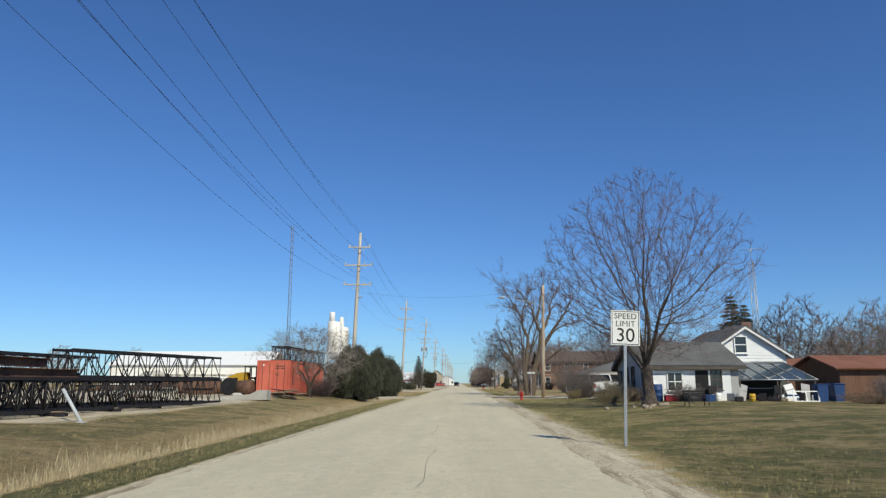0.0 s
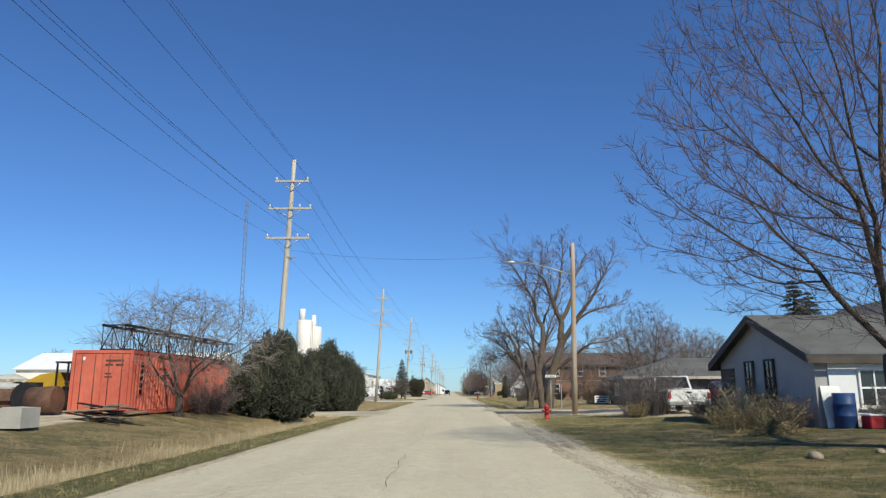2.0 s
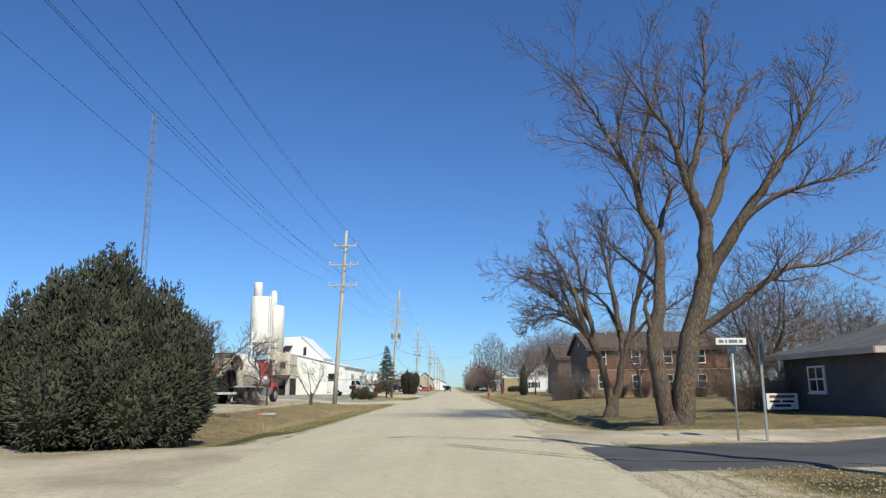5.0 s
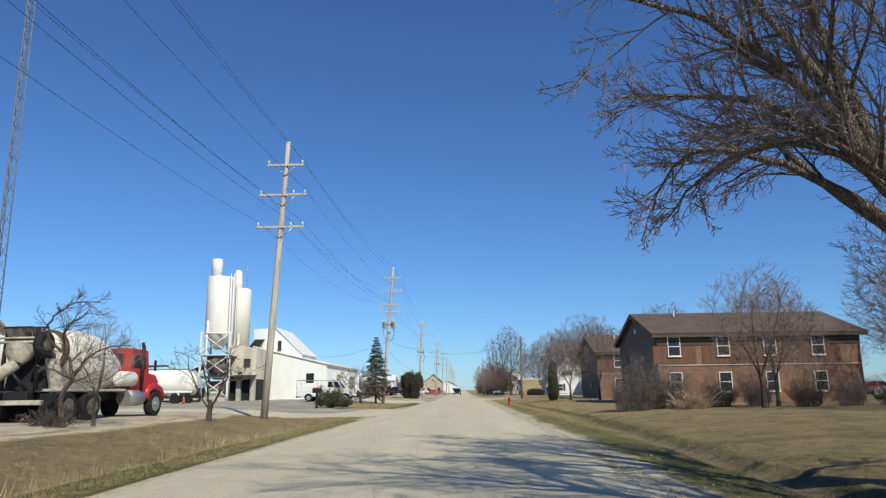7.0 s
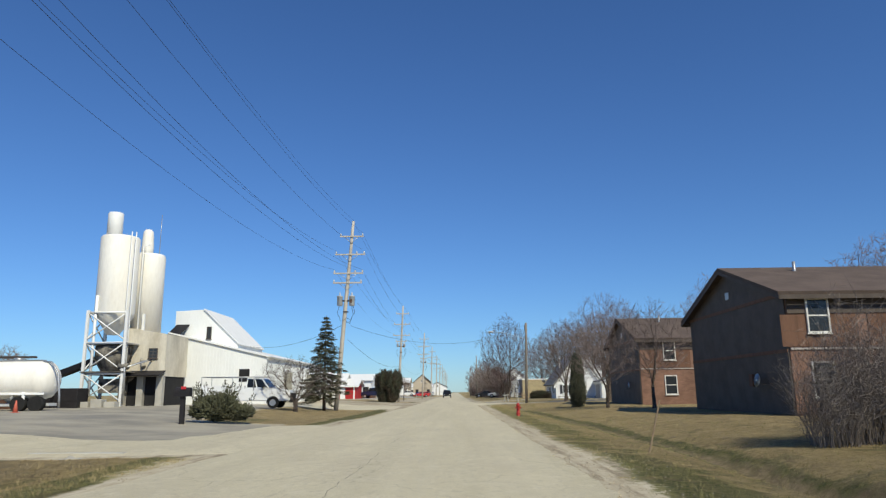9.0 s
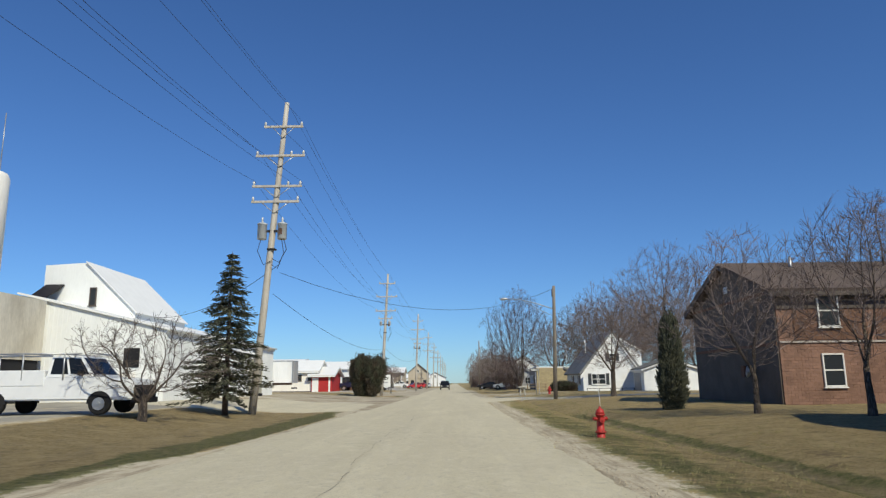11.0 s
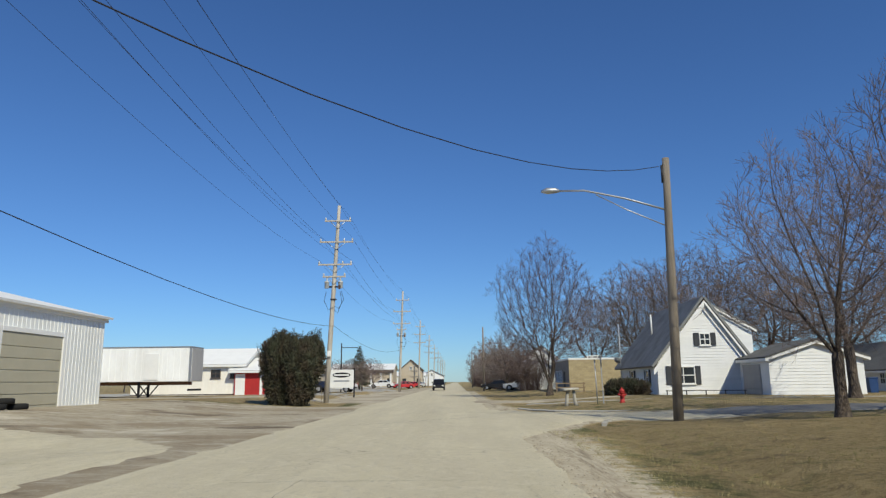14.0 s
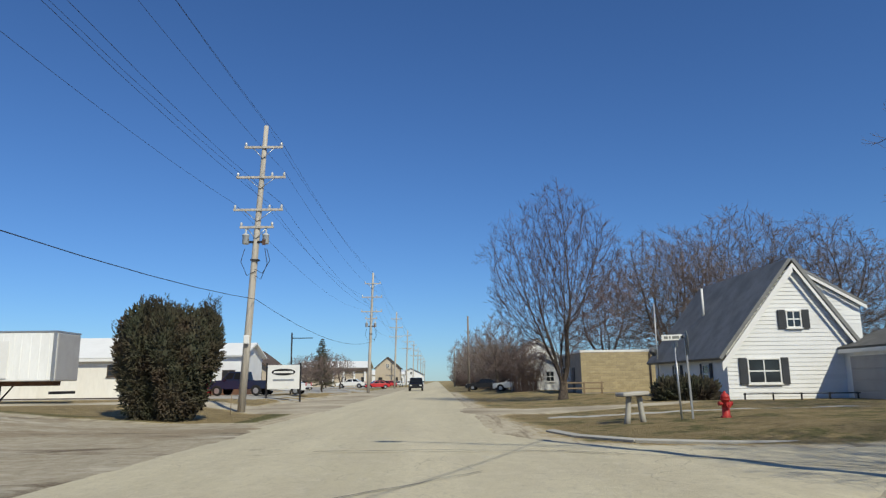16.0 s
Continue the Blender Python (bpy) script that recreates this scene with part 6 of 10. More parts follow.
            open_ = tilt[0] + (tilt[1] - tilt[0]) * fr
            start = tp[-1] if li < k * 0.6 else tp[-1].lerp(tp[-2], r.random())
            nd = side(d0, li * 2.4 + a0 + r.uniform(-.3, .3), open_)
            ln = (height - trunk_h) * r.uniform(0.85, 1.05) * (1 - 0.22 * fr)
            lr = trunk_r * r.uniform(0.42, 0.6) * (1.15 - 0.35 * fr)
            pts, rads = bough(start, nd, ln, lr, 0.012, 9, rise * (0.6 + fr), gnarl, wood, 7)
            limb(pts, rads, ln, low, subs)
    if stems == 1 or shaped:
        wood.tube([(0, 0, -0.3), (0, 0, 0.02), (0, 0, 0.3), (0, 0, 0.75)], [trunk_r * (1.45 if shaped else 1.6), trunk_r * (1.1 if shaped else 1.3), trunk_r * (0.75 if shaped else 1.1), trunk_r * (0.2 if shaped else 0.8)], 14, False)
    else:
        wood.tube([(0, 0, -0.3), (0, 0, 0.02), (0, 0, 0.35), (0, 0, 0.8)], [trunk_r * 2.1, trunk_r * 1.75, trunk_r * 1.4, trunk_r * 0.9], 12, False)
    if shaped:
        return wood, twigs
    zs = sorted(v[2] for v in twigs.v)
    rs = sorted(math.hypot(v[0] - lean[0] * height * 0.5, v[1]) for v in twigs.v)
    kz, kr = height / zs[-max(1, len(zs) // 400)], width * 0.5 / rs[-max(1, len(rs) // 60)]
    for s in (wood, twigs):
        s.v = [(x * (1 + (kr - 1) * min(1, max(0, z / (trunk_h + 1)))), y * (1 + (kr - 1) * min(1, max(0, z / (trunk_h + 1)))), z * kz if z > 0 else z) for x, y, z in s.v]
    return wood, twigs


def grown_tree(seed, height, width, trunk_r, fork, clear, leaders=4, open_=0.5, spots=900, step=0.32, kill=0.6, up=0.25, lean=(0, 0), full=0.55, belly=0.8, twigs_n=2, sprigs=2, twig_len=0.7, twig_r=0.005, tip_r=0.008, gnarl=0.16, drift=(0, 0), foot=1.5):
    """A bare tree that grows towards spots spread through its crown. clear: height of the crown's underside;
    full, belly: how round the crown's outline is and how low it is widest."""
    rg = np.random.default_rng(seed)
    r = random.Random(seed)
    u = rg.random(spots * 4)
    rad = np.sin(np.pi * np.clip(u, 0.02, 0.985) ** belly) ** full
    ang, q = rg.random(spots * 4) * 6.2832, np.sqrt(rg.random(spots * 4))
    keep = rg.random(spots * 4) < rad ** 2
    lump = 1 + 0.2 * np.sin(3 * ang + seed) * np.sin(5 * u + seed) + 0.1 * np.sin(7 * ang + 2 * seed)
    z = clear + (height - 0.35 - clear) * u
    att = np.stack((np.cos(ang) * q * rad * lump * width / 2 + lean[0] * z, np.sin(ang) * q * rad * lump * width / 2 + lean[1] * z, z), 1)[keep][:spots]
    pos, parent = [np.array((0.0, 0.0, -0.3))], [-1]

    def chain(start, d, length, sway=0.07):
        i, p = start, pos[start]
        for k in range(max(1, int(length / step))):
            d = d + rg.normal(0, sway, 3) + np.array((0, 0, 0.03))
            d = d / np.linalg.norm(d)
            p = p + d * step
            pos.append(p)
            parent.append(i)
            i = len(pos) - 1
        return i

    top = chain(0, np.array((lean[0], lean[1], 1.0)), fork + 0.3, 0.02)
    a0 = r.uniform(0, 6.28)
    for k in range(leaders):
        tilt = open_ * (0.35 + 0.65 * k / max(1, leaders - 1))
        a = a0 + k * 2.4
        chain(top, np.array((math.cos(a) * math.sin(tilt), math.sin(a) * math.sin(tilt), math.cos(tilt))), (height - fork) * r.uniform(0.22, 0.38))
    P = np.array(pos)
    dist = np.full(len(att), 1e9)
    near = np.zeros(len(att), int)

    def look_at(lo):
        for c in range(lo, len(P), 400):
            d = np.linalg.norm(att[:, None, :] - P[None, c:c + 400, :], axis=2)
            k = d.argmin(1)
            v = d[np.arange(len(att)), k]
            m = v < dist
            dist[m], near[m] = v[m], k[m] + c

    look_at(0)
    kids = {}
    for turn in range(160):
        live = dist > kill
        att, dist, near = att[live], dist[live], near[live]
        if not len(att):
            break
        way = att - P[near]
        way /= np.linalg.norm(way, axis=1)[:, None]
        total = np.zeros((len(P), 3))
        np.add.at(total, near, way)
        fresh = []
        for i in np.unique(near):
            d = total[i] / (np.linalg.norm(total[i]) + 1e-9) + np.array((drift[0], drift[1], up)) + rg.normal(0, gnarl, 3)
            p = P[i] + d / np.linalg.norm(d) * step
            had = kids.setdefault(int(i), [])
            if len(had) < 3 and all(np.linalg.norm(p - h) > step * 0.4 for h in had):
                had.append(p)
                fresh.append((p, int(i)))
        if not fresh:
            break
        lo = len(P)
        P = np.vstack([P] + [p for p, i in fresh])
        parent += [i for p, i in fresh]
        look_at(lo)
    n = len(P)
    child = [[] for i in range(n)]
    for i in range(1, n):
        child[parent[i]].append(i)
    ends = [0] * n
    for i in range(n - 1, -1, -1):
        ends[i] = sum(ends[c] for c in child[i]) or 1
    power = math.log(trunk_r / tip_r) / math.log(max(ends[0], 2))
    radius = [tip_r * e ** power for e in ends]
    for _ in range(2):
        Q = P.copy()
        for i in range(1, n):
            if child[i]:
                Q[i] = P[i] * 0.5 + P[parent[i]] * 0.25 + P[max(child[i], key=lambda c: ends[c])] * 0.25
        P = Q
    wood, twigs = Shape(), Shape()
    todo = [(0, None)]
    while todo:
        i, before = todo.pop()
        line = ([before] if before is not None else []) + [i]
        while child[line[-1]]:
            order = sorted(child[line[-1]], key=lambda c: -ends[c])
            todo += [(c, line[-1]) for c in order[1:]]
            line.append(order[0])
        rads = [radius[k] for k in line]
        if before is not None:
            rads[0] = rads[1]
        thick = rads[0] > 0.022
        (wood if thick else twigs).tube([tuple(P[k]) for k in line], rads, 12 if rads[0] > 0.12 else 6 if thick else 3, False, thick)
    for i in range(1, n):
        if radius[i] > 0.028 or P[i][2] < clear * 0.8:
            continue
        d = Vector(P[i] - P[parent[i]]).normalized()
        for k in range(twigs_n + (2 if not child[i] else 0)):
            w = (d * 0.75 + Vector((r.gauss(0, .5), r.gauss(0, .5), r.gauss(0, .35) + up * 0.8))).normalized()
            ln = twig_len * r.uniform(0.5, 1.2)
            p0 = Vector(P[i])
            p1 = p0 + w * ln * 0.5
            w2 = (w + Vector((r.gauss(0, .16), r.gauss(0, .16), 0.22 * up + r.gauss(0, .1)))).normalized()
            p2 = p1 + w2 * ln * 0.5
            twigs.tube([p0, p1, p2], [twig_r * 1.25, twig_r, twig_r * 0.75], 3, False, False)
            for j in range(sprigs):
                b = p0.lerp(p1, r.uniform(0.4, 1)) if j % 2 else p1.lerp(p2, r.uniform(0.1, 0.8))
                e = (w2 + Vector((r.gauss(0, .6), r.gauss(0, .6), r.gauss(0, .35) + up * 0.6))).normalized() * ln * r.uniform(0.25, 0.5)
                twigs.tube([b, b + e], [twig_r * 0.85, twig_r * 0.6], 3, False, False)
    wood.tube([(0, 0, -0.3), (0, 0, 0.0), (0.01, 0, 0.18), (0.02, 0.01, 0.5), (0.02, 0.02, 0.9)], [trunk_r * foot * 1.25, trunk_r * foot, trunk_r * (foot * 0.6 + 0.4), trunk_r * 1.06, trunk_r * 0.8], 14, False)
    return wood, twigs


def tree(x, y, label, made, bark=None, twig=None, rz=0, name="bare_tree", group="", z=None, category="tree"):
    t = thing(name, label, category, x, y, ground_z(x, y) if z is None else z, rz, group)
    part("trunk", made[0], bark or BARK, t)
    part("crown", made[1], twig or TWIG, t, "fine leafless twigs")
    return t


big = tree(9.5, 37.5, "large spreading leafless maple before the farmhouse", grown_tree(11, 13.3, 11.0, 0.31, 1.9, 2.0, leaders=8, open_=0.62, spots=3000, step=0.27, kill=0.37, up=0.42, full=0.62, belly=0.74, twigs_n=2, sprigs=2, twig_len=0.5, twig_r=0.0042, tip_r=0.0045, gnarl=0.12), BARK, TWIGMAPLE, rz=20)
FORKED = (
    (((-0.25, 0.1, -0.2), (-0.38, 0.1, 1.7), (-0.49, 0.15, 2.8), (-0.24, 0.2, 3.9), (-0.09, 0.3, 5.0), (-0.03, 0.3, 6.4), (-0.5, 0.4, 7.4), (-0.66, 0.4, 8.4), (-0.92, 0.3, 9.1), (-1.63, 0.1, 10.2), (-2.42, -0.2, 11.4), (-3.0, -0.4, 12.4)), 0.31, 0.03, 0.5, 13),
    (((-0.66, 0.4, 8.4), (-0.51, 0.7, 9.4), (0.02, 1.0, 11.0), (0.58, 1.4, 12.4), (0.8, 1.6, 13.6)), 0.12, 0.02, 0.25, 8),
    (((-0.03, 0.3, 6.5), (0.25, 0.5, 7.4), (0.62, 0.8, 8.1), (0.71, 1.3, 9.1), (0.5, 1.7, 10.3)), 0.11, 0.02, 0.3, 7),
    (((0.2, -0.1, -0.2), (0.41, -0.2, 1.7), (0.77, -0.3, 3.3), (1.26, -0.4, 4.9), (1.3, -0.5, 5.9), (1.37, -0.5, 6.9), (1.04, -0.7, 7.5), (0.77, -0.8, 8.2), (0.43, -1.0, 9.1), (0.14, -1.2, 9.9), (-0.57, -1.5, 10.8), (-1.37, -1.8, 11.8)), 0.4, 0.03, 0.55, 12),
    (((0.77, -0.8, 8.2), (1.15, -1.0, 9.2), (1.37, -1.1, 10.6), (1.6, -1.2, 12.2), (1.5, -1.3, 13.6)), 0.14, 0.02, 0.25, 8),
    (((1.37, -0.5, 6.9), (2.02, -0.3, 8.0), (2.44, -0.1, 9.1), (2.71, 0.2, 10.5), (3.28, 0.5, 11.5), (3.85, 0.8, 12.7)), 0.2, 0.02, 0.3, 10),
    (((1.2, -0.4, 4.7), (1.76, -0.6, 5.7), (2.42, -0.9, 6.7), (3.1, -1.2, 7.7), (3.79, -1.4, 8.7), (4.54, -1.6, 10.1), (5.14, -1.8, 11.2), (5.6, -1.9, 12.3)), 0.27, 0.02, 0.35, 12),
    (((2.42, -0.9, 6.7), (3.34, -1.4, 7.4), (4.21, -1.9, 7.7), (5.22, -2.3, 7.9), (6.2, -2.6, 8.4)), 0.11, 0.02, 0.25, 9),
    (((0.72, -0.3, 3.0), (1.81, -0.8, 3.75), (2.85, -1.3, 4.56), (3.59, -1.6, 5.0), (4.69, -1.9, 5.1), (5.8, -2.2, 5.7)), 0.17, 0.02, 0.35, 10),
    (((-0.45, 0.1, 2.8), (-0.73, 0.0, 3.9), (-0.58, 0.0, 4.4)), 0.1, 0.05, 0.6, 3),
    (((-0.1, 0.2, 4.6), (-0.7, 1.2, 5.6), (-1.2, 2.4, 6.6), (-1.6, 3.2, 8.2)), 0.08, 0.015, 0.3, 7),
)
t1 = tree(7.25, 78.7, "tall leafless tree with two stout orange-brown stems", bare_tree(23, 15.2, 13, 0.42, 4.0, subs=9, twigs_n=8, fine=5, rise=0.25, gnarl=0.2, shaped=FORKED, tips=2, twig_r=0.006), BARKORANGE, TWIG)
SPREADING = (
    (((0.0, 0, -0.2), (-0.05, 0.0, 1.1), (-0.4, -0.15, 2.5), (-0.95, -0.3, 3.75), (-1.7, -0.55, 4.6), (-2.5, -0.8, 5.35), (-3.5, -1.0, 6.0), (-4.5, -1.1, 6.3)), 0.215, 0.02, 0.42, 13),
    (((-0.85, -0.3, 3.6), (-1.2, 0.2, 5.1), (-1.6, 0.6, 6.5), (-2.2, 0.9, 7.6), (-2.5, 1.0, 8.5)), 0.13, 0.02, 0.25, 9),
    (((-0.42, -0.1, 2.6), (-0.75, 0.5, 5.1), (-0.95, 1.0, 6.95), (-1.3, 1.3, 8.3)), 0.14, 0.02, 0.3, 10),
    (((0.12, 0, -0.2), (0.35, 0.0, 1.1), (0.68, -0.05, 2.4), (1.2, -0.2, 4.3), (1.65, -0.5, 6.3), (2.15, -0.7, 7.7), (2.9, -0.9, 9.4), (3.2, -1.0, 10.3)), 0.21, 0.025, 0.42, 13),
    (((0.72, -0.05, 2.6), (0.6, 0.4, 5.1), (0.35, 0.7, 6.9), (0.25, 0.9, 8.4), (0.5, 1.1, 9.8)), 0.15, 0.02, 0.3, 10),
    (((0.9, -0.15, 3.3), (1.9, -0.6, 4.3), (2.7, -1.0, 4.75), (3.9, -1.3, 5.6)), 0.1, 0.015, 0.25, 8),
    (((-1.6, -0.5, 4.5), (-2.2, -1.2, 6.0), (-3.0, -1.7, 7.2)), 0.07, 0.012, 0.2, 7),
    (((-0.5, -0.2, 2.9), (-1.5, -0.9, 3.9), (-2.8, -1.5, 4.3), (-3.6, -1.9, 4.2)), 0.07, 0.01, 0.25, 8),
    (((1.5, -0.4, 5.6), (2.4, 0.1, 7.2), (3.3, 0.4, 8.6)), 0.1, 0.015, 0.25, 8),
    (((-0.4, 0.1, 3.0), (-1.2, 1.1, 4.5), (-1.9, 1.9, 5.7), (-2.4, 2.5, 6.7)), 0.09, 0.012, 0.25, 8),
    (((-0.7, 0.1, 3.4), (-1.8, 1.0, 4.7), (-2.9, 1.9, 5.2), (-3.5, 2.5, 4.4)), 0.09, 0.012, 0.25, 10),
    (((-0.9, -0.3, 3.7), (-2.0, -0.4, 4.5), (-3.0, 0.2, 4.5), (-3.7, 0.6, 3.8)), 0.07, 0.01, 0.25, 8),
    (((-0.6, 0.3, 4.2), (-1.2, 2.0, 6.0), (-2.2, 3.6, 7.0), (-3.4, 4.6, 7.4)), 0.12, 0.015, 0.25, 10),
    (((0.7, 0.2, 3.6), (0.6, 2.2, 5.2), (0.0, 4.0, 6.2), (-0.9, 5.2, 6.6)), 0.12, 0.015, 0.25, 10),
    (((0.65, 0.0, 3.8), (0.7, 1.3, 5.6), (0.9, 2.5, 7.8), (0.6, 3.2, 9.3)), 0.1, 0.015, 0.22, 7),
)
t2 = tree(6.85, 86.6, "leafless tree with low spreading boughs", bare_tree(37, 11.0, 12.0, 0.34, 2.2, subs=9, twigs_n=7, fine=5, rise=0.16, gnarl=0.22, shaped=SPREADING, tips=2, twig_r=0.006), BARKORANGE, TWIG)
o1 = tree(13.1, 145.4, "slender young leafless tree on the lawn", grown_tree(41, 7.2, 5.4, 0.10, 1.6, 1.5, leaders=3, open_=0.5, spots=800, step=0.24, kill=0.36, up=0.4, full=0.6, belly=0.8, tip_r=0.004, twigs_n=2, sprigs=1, twig_len=0.5, twig_r=0.005), rz=10)
m1 = tree(12.5, 177.5, "leafless lawn tree with upswept branches", grown_tree(51, 9.4, 7.4, 0.17, 1.9, 1.8, leaders=4, open_=0.6, spots=1500, step=0.26, kill=0.37, up=0.45, full=0.6, belly=0.75, tip_r=0.0045, twigs_n=2, sprigs=2, twig_len=0.5, twig_r=0.0045), rz=30)
twin = tree(9.0, 216.2, "tall leafless tree with several upswept stems", grown_tree(61, 14.4, 9.4, 0.24, 0.6, 2.4, leaders=8, open_=0.36, spots=3000, step=0.28, kill=0.38, up=0.6, full=0.8, belly=0.7, twigs_n=2, sprigs=2, twig_len=0.6, twig_r=0.0055, tip_r=0.005), BARK, TWIGMAPLE)
wild = tree(23.2, 108.1, "grey leafless tree with a tall round crown behind the apartment lawn", grown_tree(71, 12.6, 10.6, 0.3, 2.2, 2.6, leaders=5, open_=0.75, spots=2200, step=0.32, kill=0.44, up=0.16, full=0.5, belly=0.75, tip_r=0.007, twigs_n=2, sprigs=2, twig_len=0.6, twig_r=0.007, gnarl=0.2), BARK, TWIG)
far_a = tree(31, 66, "leafless tree in the back yards", grown_tree(72, 9.5, 8.2, 0.17, 1.6, 1.8, leaders=4, open_=0.6, spots=800, step=0.36, kill=0.55, up=0.3, full=0.55, belly=0.75, twigs_n=3, sprigs=2, twig_len=0.7, twig_r=0.011, tip_r=0.009), BARK, TWIG)
far_b = tree(37, 84, "grey leafless tree in the back yards", grown_tree(73, 9.0, 9.4, 0.17, 1.2, 1.4, leaders=5, open_=0.85, spots=850, step=0.36, kill=0.55, up=0.2, full=0.5, belly=0.7, twigs_n=3, sprigs=2, twig_len=0.7, twig_r=0.011, tip_r=0.009), BARK, TWIGGREY)
tree(-11.6, 51.8, "wind-bent leafless thorn tree beside the container", grown_tree(84, 5.5, 7.4, 0.15, 0.9, 1.3, leaders=6, open_=0.85, spots=1200, step=0.25, kill=0.34, up=0.0, full=0.35, belly=0.9, drift=(0.3, 0.0), tip_r=0.005, twigs_n=2, sprigs=2, twig_len=0.7, twig_r=0.005, gnarl=0.14, lean=(0.03, 0)), BARK, TWIGGREY)
tree(-10.3, 148.2, "low spreading leafless apple tree on the verge", grown_tree(91, 4.1, 5.4, 0.12, 0.7, 0.8, leaders=6, open_=1.0, spots=420, step=0.22, kill=0.38, up=0.1, full=0.45, belly=0.8, twigs_n=2, sprigs=2, twig_len=0.45, twig_r=0.005, gnarl=0.25), BARK, TWIGDARK, name="apple_tree")
tree(-10.8, 107.4, "small crooked leafless tree on the verge", grown_tree(95, 3.8, 3.9, 0.1, 0.7, 1.3, leaders=4, open_=0.9, spots=150, step=0.26, kill=0.5, up=0.05, full=0.5, belly=0.8, twigs_n=1, sprigs=2, twig_len=0.5, twig_r=0.006, gnarl=0.42), BARK, TWIGDARK)
SWEPT = (
    (((0, 0, -0.2), (-0.1, 0, 0.9), (0.15, 0.1, 1.7), (-0.25, 0.1, 2.5), (-0.1, 0, 3.2), (0.5, 0, 3.6)), 0.09, 0.02, 0.25, 9),
    (((0.1, 0.1, 1.6), (0.5, 0.3, 2.2), (1.0, 0.4, 2.5), (1.7, 0.5, 2.6)), 0.05, 0.012, 0.2, 7),
    (((-0.2, 0.1, 2.3), (-0.6, -0.2, 2.9), (-0.4, -0.3, 3.5), (0.3, -0.4, 3.9), (1.1, -0.4, 3.9)), 0.05, 0.012, 0.2, 8),
    (((0.1, 0, 1.5), (-0.5, 0.1, 1.8), (-1.0, 0.2, 1.9)), 0.04, 0.01, 0.2, 5),
)
tree(-12.6, 99.5, "wind-swept crooked leafless tree before the mixer trucks", bare_tree(98, 4, 4, 0.1, 1, twigs_n=6, fine=3, rise=0.0, gnarl=0.22, shaped=SWEPT, twig_r=0.006), BARK, TWIGDARK)
tree(-10.9, 84.4, "dark crooked leafless thorn tree before the mixer trucks", bare_tree(97, 4.3, 4.6, 0.11, 1.3, 7, (0.2, 1.2), 8, 7, 4, 0.2, 0.006, gnarl=0.25), BARK, TWIG)


def again(src, x, y, rz, k=1.0, label=None, z=None):
    o = copy_thing(src, pose(x, y, ground_z(x, y) if z is None else z, 0, 0, rz))
    o.scale = (k, k, k)
    if label:
        o["label"] = label
    return o


again(m1, 17.2, 177.2, 100, 1.3, "leafless lawn tree beside the apartment house")
again(m1, 21.8, 193.4, 200, 1.45, "tall leafless tree before the white garage")
again(o1, 10.7, 147.8, 140, 0.95, "young leafless tree beside the brick corner")
again(o1, 21.6, 120.6, 220, 0.62, "young leafless tree before the brick wall")
again(o1, 17.4, 116.8, 33, 1.02, "young leafless tree behind the shrubs of the apartment lawn")
again(o1, -12.4, 101.0, 60, 0.55, "small leafless tree beside the mixer trucks")
for x, y, rz, k in ((27.5, 118, 80, 0.85), (33, 126, 150, 0.9), (30, 147, 300, 0.95), (24, 160, 200, 0.9), (31.5, 111, 210, 0.75)):
    again(wild, x, y, rz, k)
again(o1, 15.6, 114.3, 75, 1.12, "leafless tree among the shrubs of the apartment lawn")
rr = random.Random(77)
for x, y, k in ((44, 112, 0.85), (50, 118, 0.9), (57, 110, 1.0), (63, 120, 1.0), (70, 112, 1.1), (52, 96, 0.95), (60, 90, 1.1), (47, 84, 1.05), (55, 78, 1.1), (39, 128, 1.1), (46, 135, 1.1), (36, 62, 0.9), (43, 66, 1.0)):
    again(far_b if (x + y) % 2 else far_a, x, y, rr.uniform(0, 360), k, "leafless tree in the back yards")
for x, y, rz, k in ((20.5, 230, 20, 1.14), (27.5, 231, 130, 1.28), (32.5, 228, 250, 1.16), (24.0, 240, 300, 1.2), (38.0, 233, 70, 1.05), (31, 243, 200, 1.25), (17.5, 239, 160, 0.95), (43, 226, 10, 1.0)):
    again(wild, x, y, rz, k, "tall grey leafless tree behind the white house")
for x, y, rz, k in ((44, 190, 40, 0.85), (47, 200, 110, 0.9), (41, 181, 200, 0.8), (50, 210, 260, 1.0), (43, 216, 330, 0.95), (52, 178, 80, 0.9)):
    again(wild, x, y, rz, k, "leafless tree behind the garages")
# dense rows farther down the road
for k in range(20):
    y = 250 + k * 12 + rr.uniform(-3, 3)
    again(far_b if k % 2 else far_a, 7.5 + rr.uniform(-0.5, 6), y, rr.uniform(0, 360), rr.uniform(0.75, 1.1), "leafless tree in the row along the road")
for k in range(10):
    again(far_a, rr.uniform(-60, -22), rr.uniform(235, 330), rr.uniform(0, 360), rr.uniform(0.45, 0.65), "far leafless tree behind the businesses")
for x, y, k in ((-15, 262, 0.5), (-11.5, 250, 0.45), (-13, 275, 0.55), (-62, 130, 0.8), (-70, 120, 0.8), (-58, 190, 0.8), (-75, 160, 0.9), (-66, 205, 0.8)):
    again(far_a, x, y, k * 1000, k)


again(far_a, -22, 290, 40, 0.6, "leafless tree before the far shops")
again(far_a, -17.6, 291, 130, 0.7, "leafless tree before the far shops")


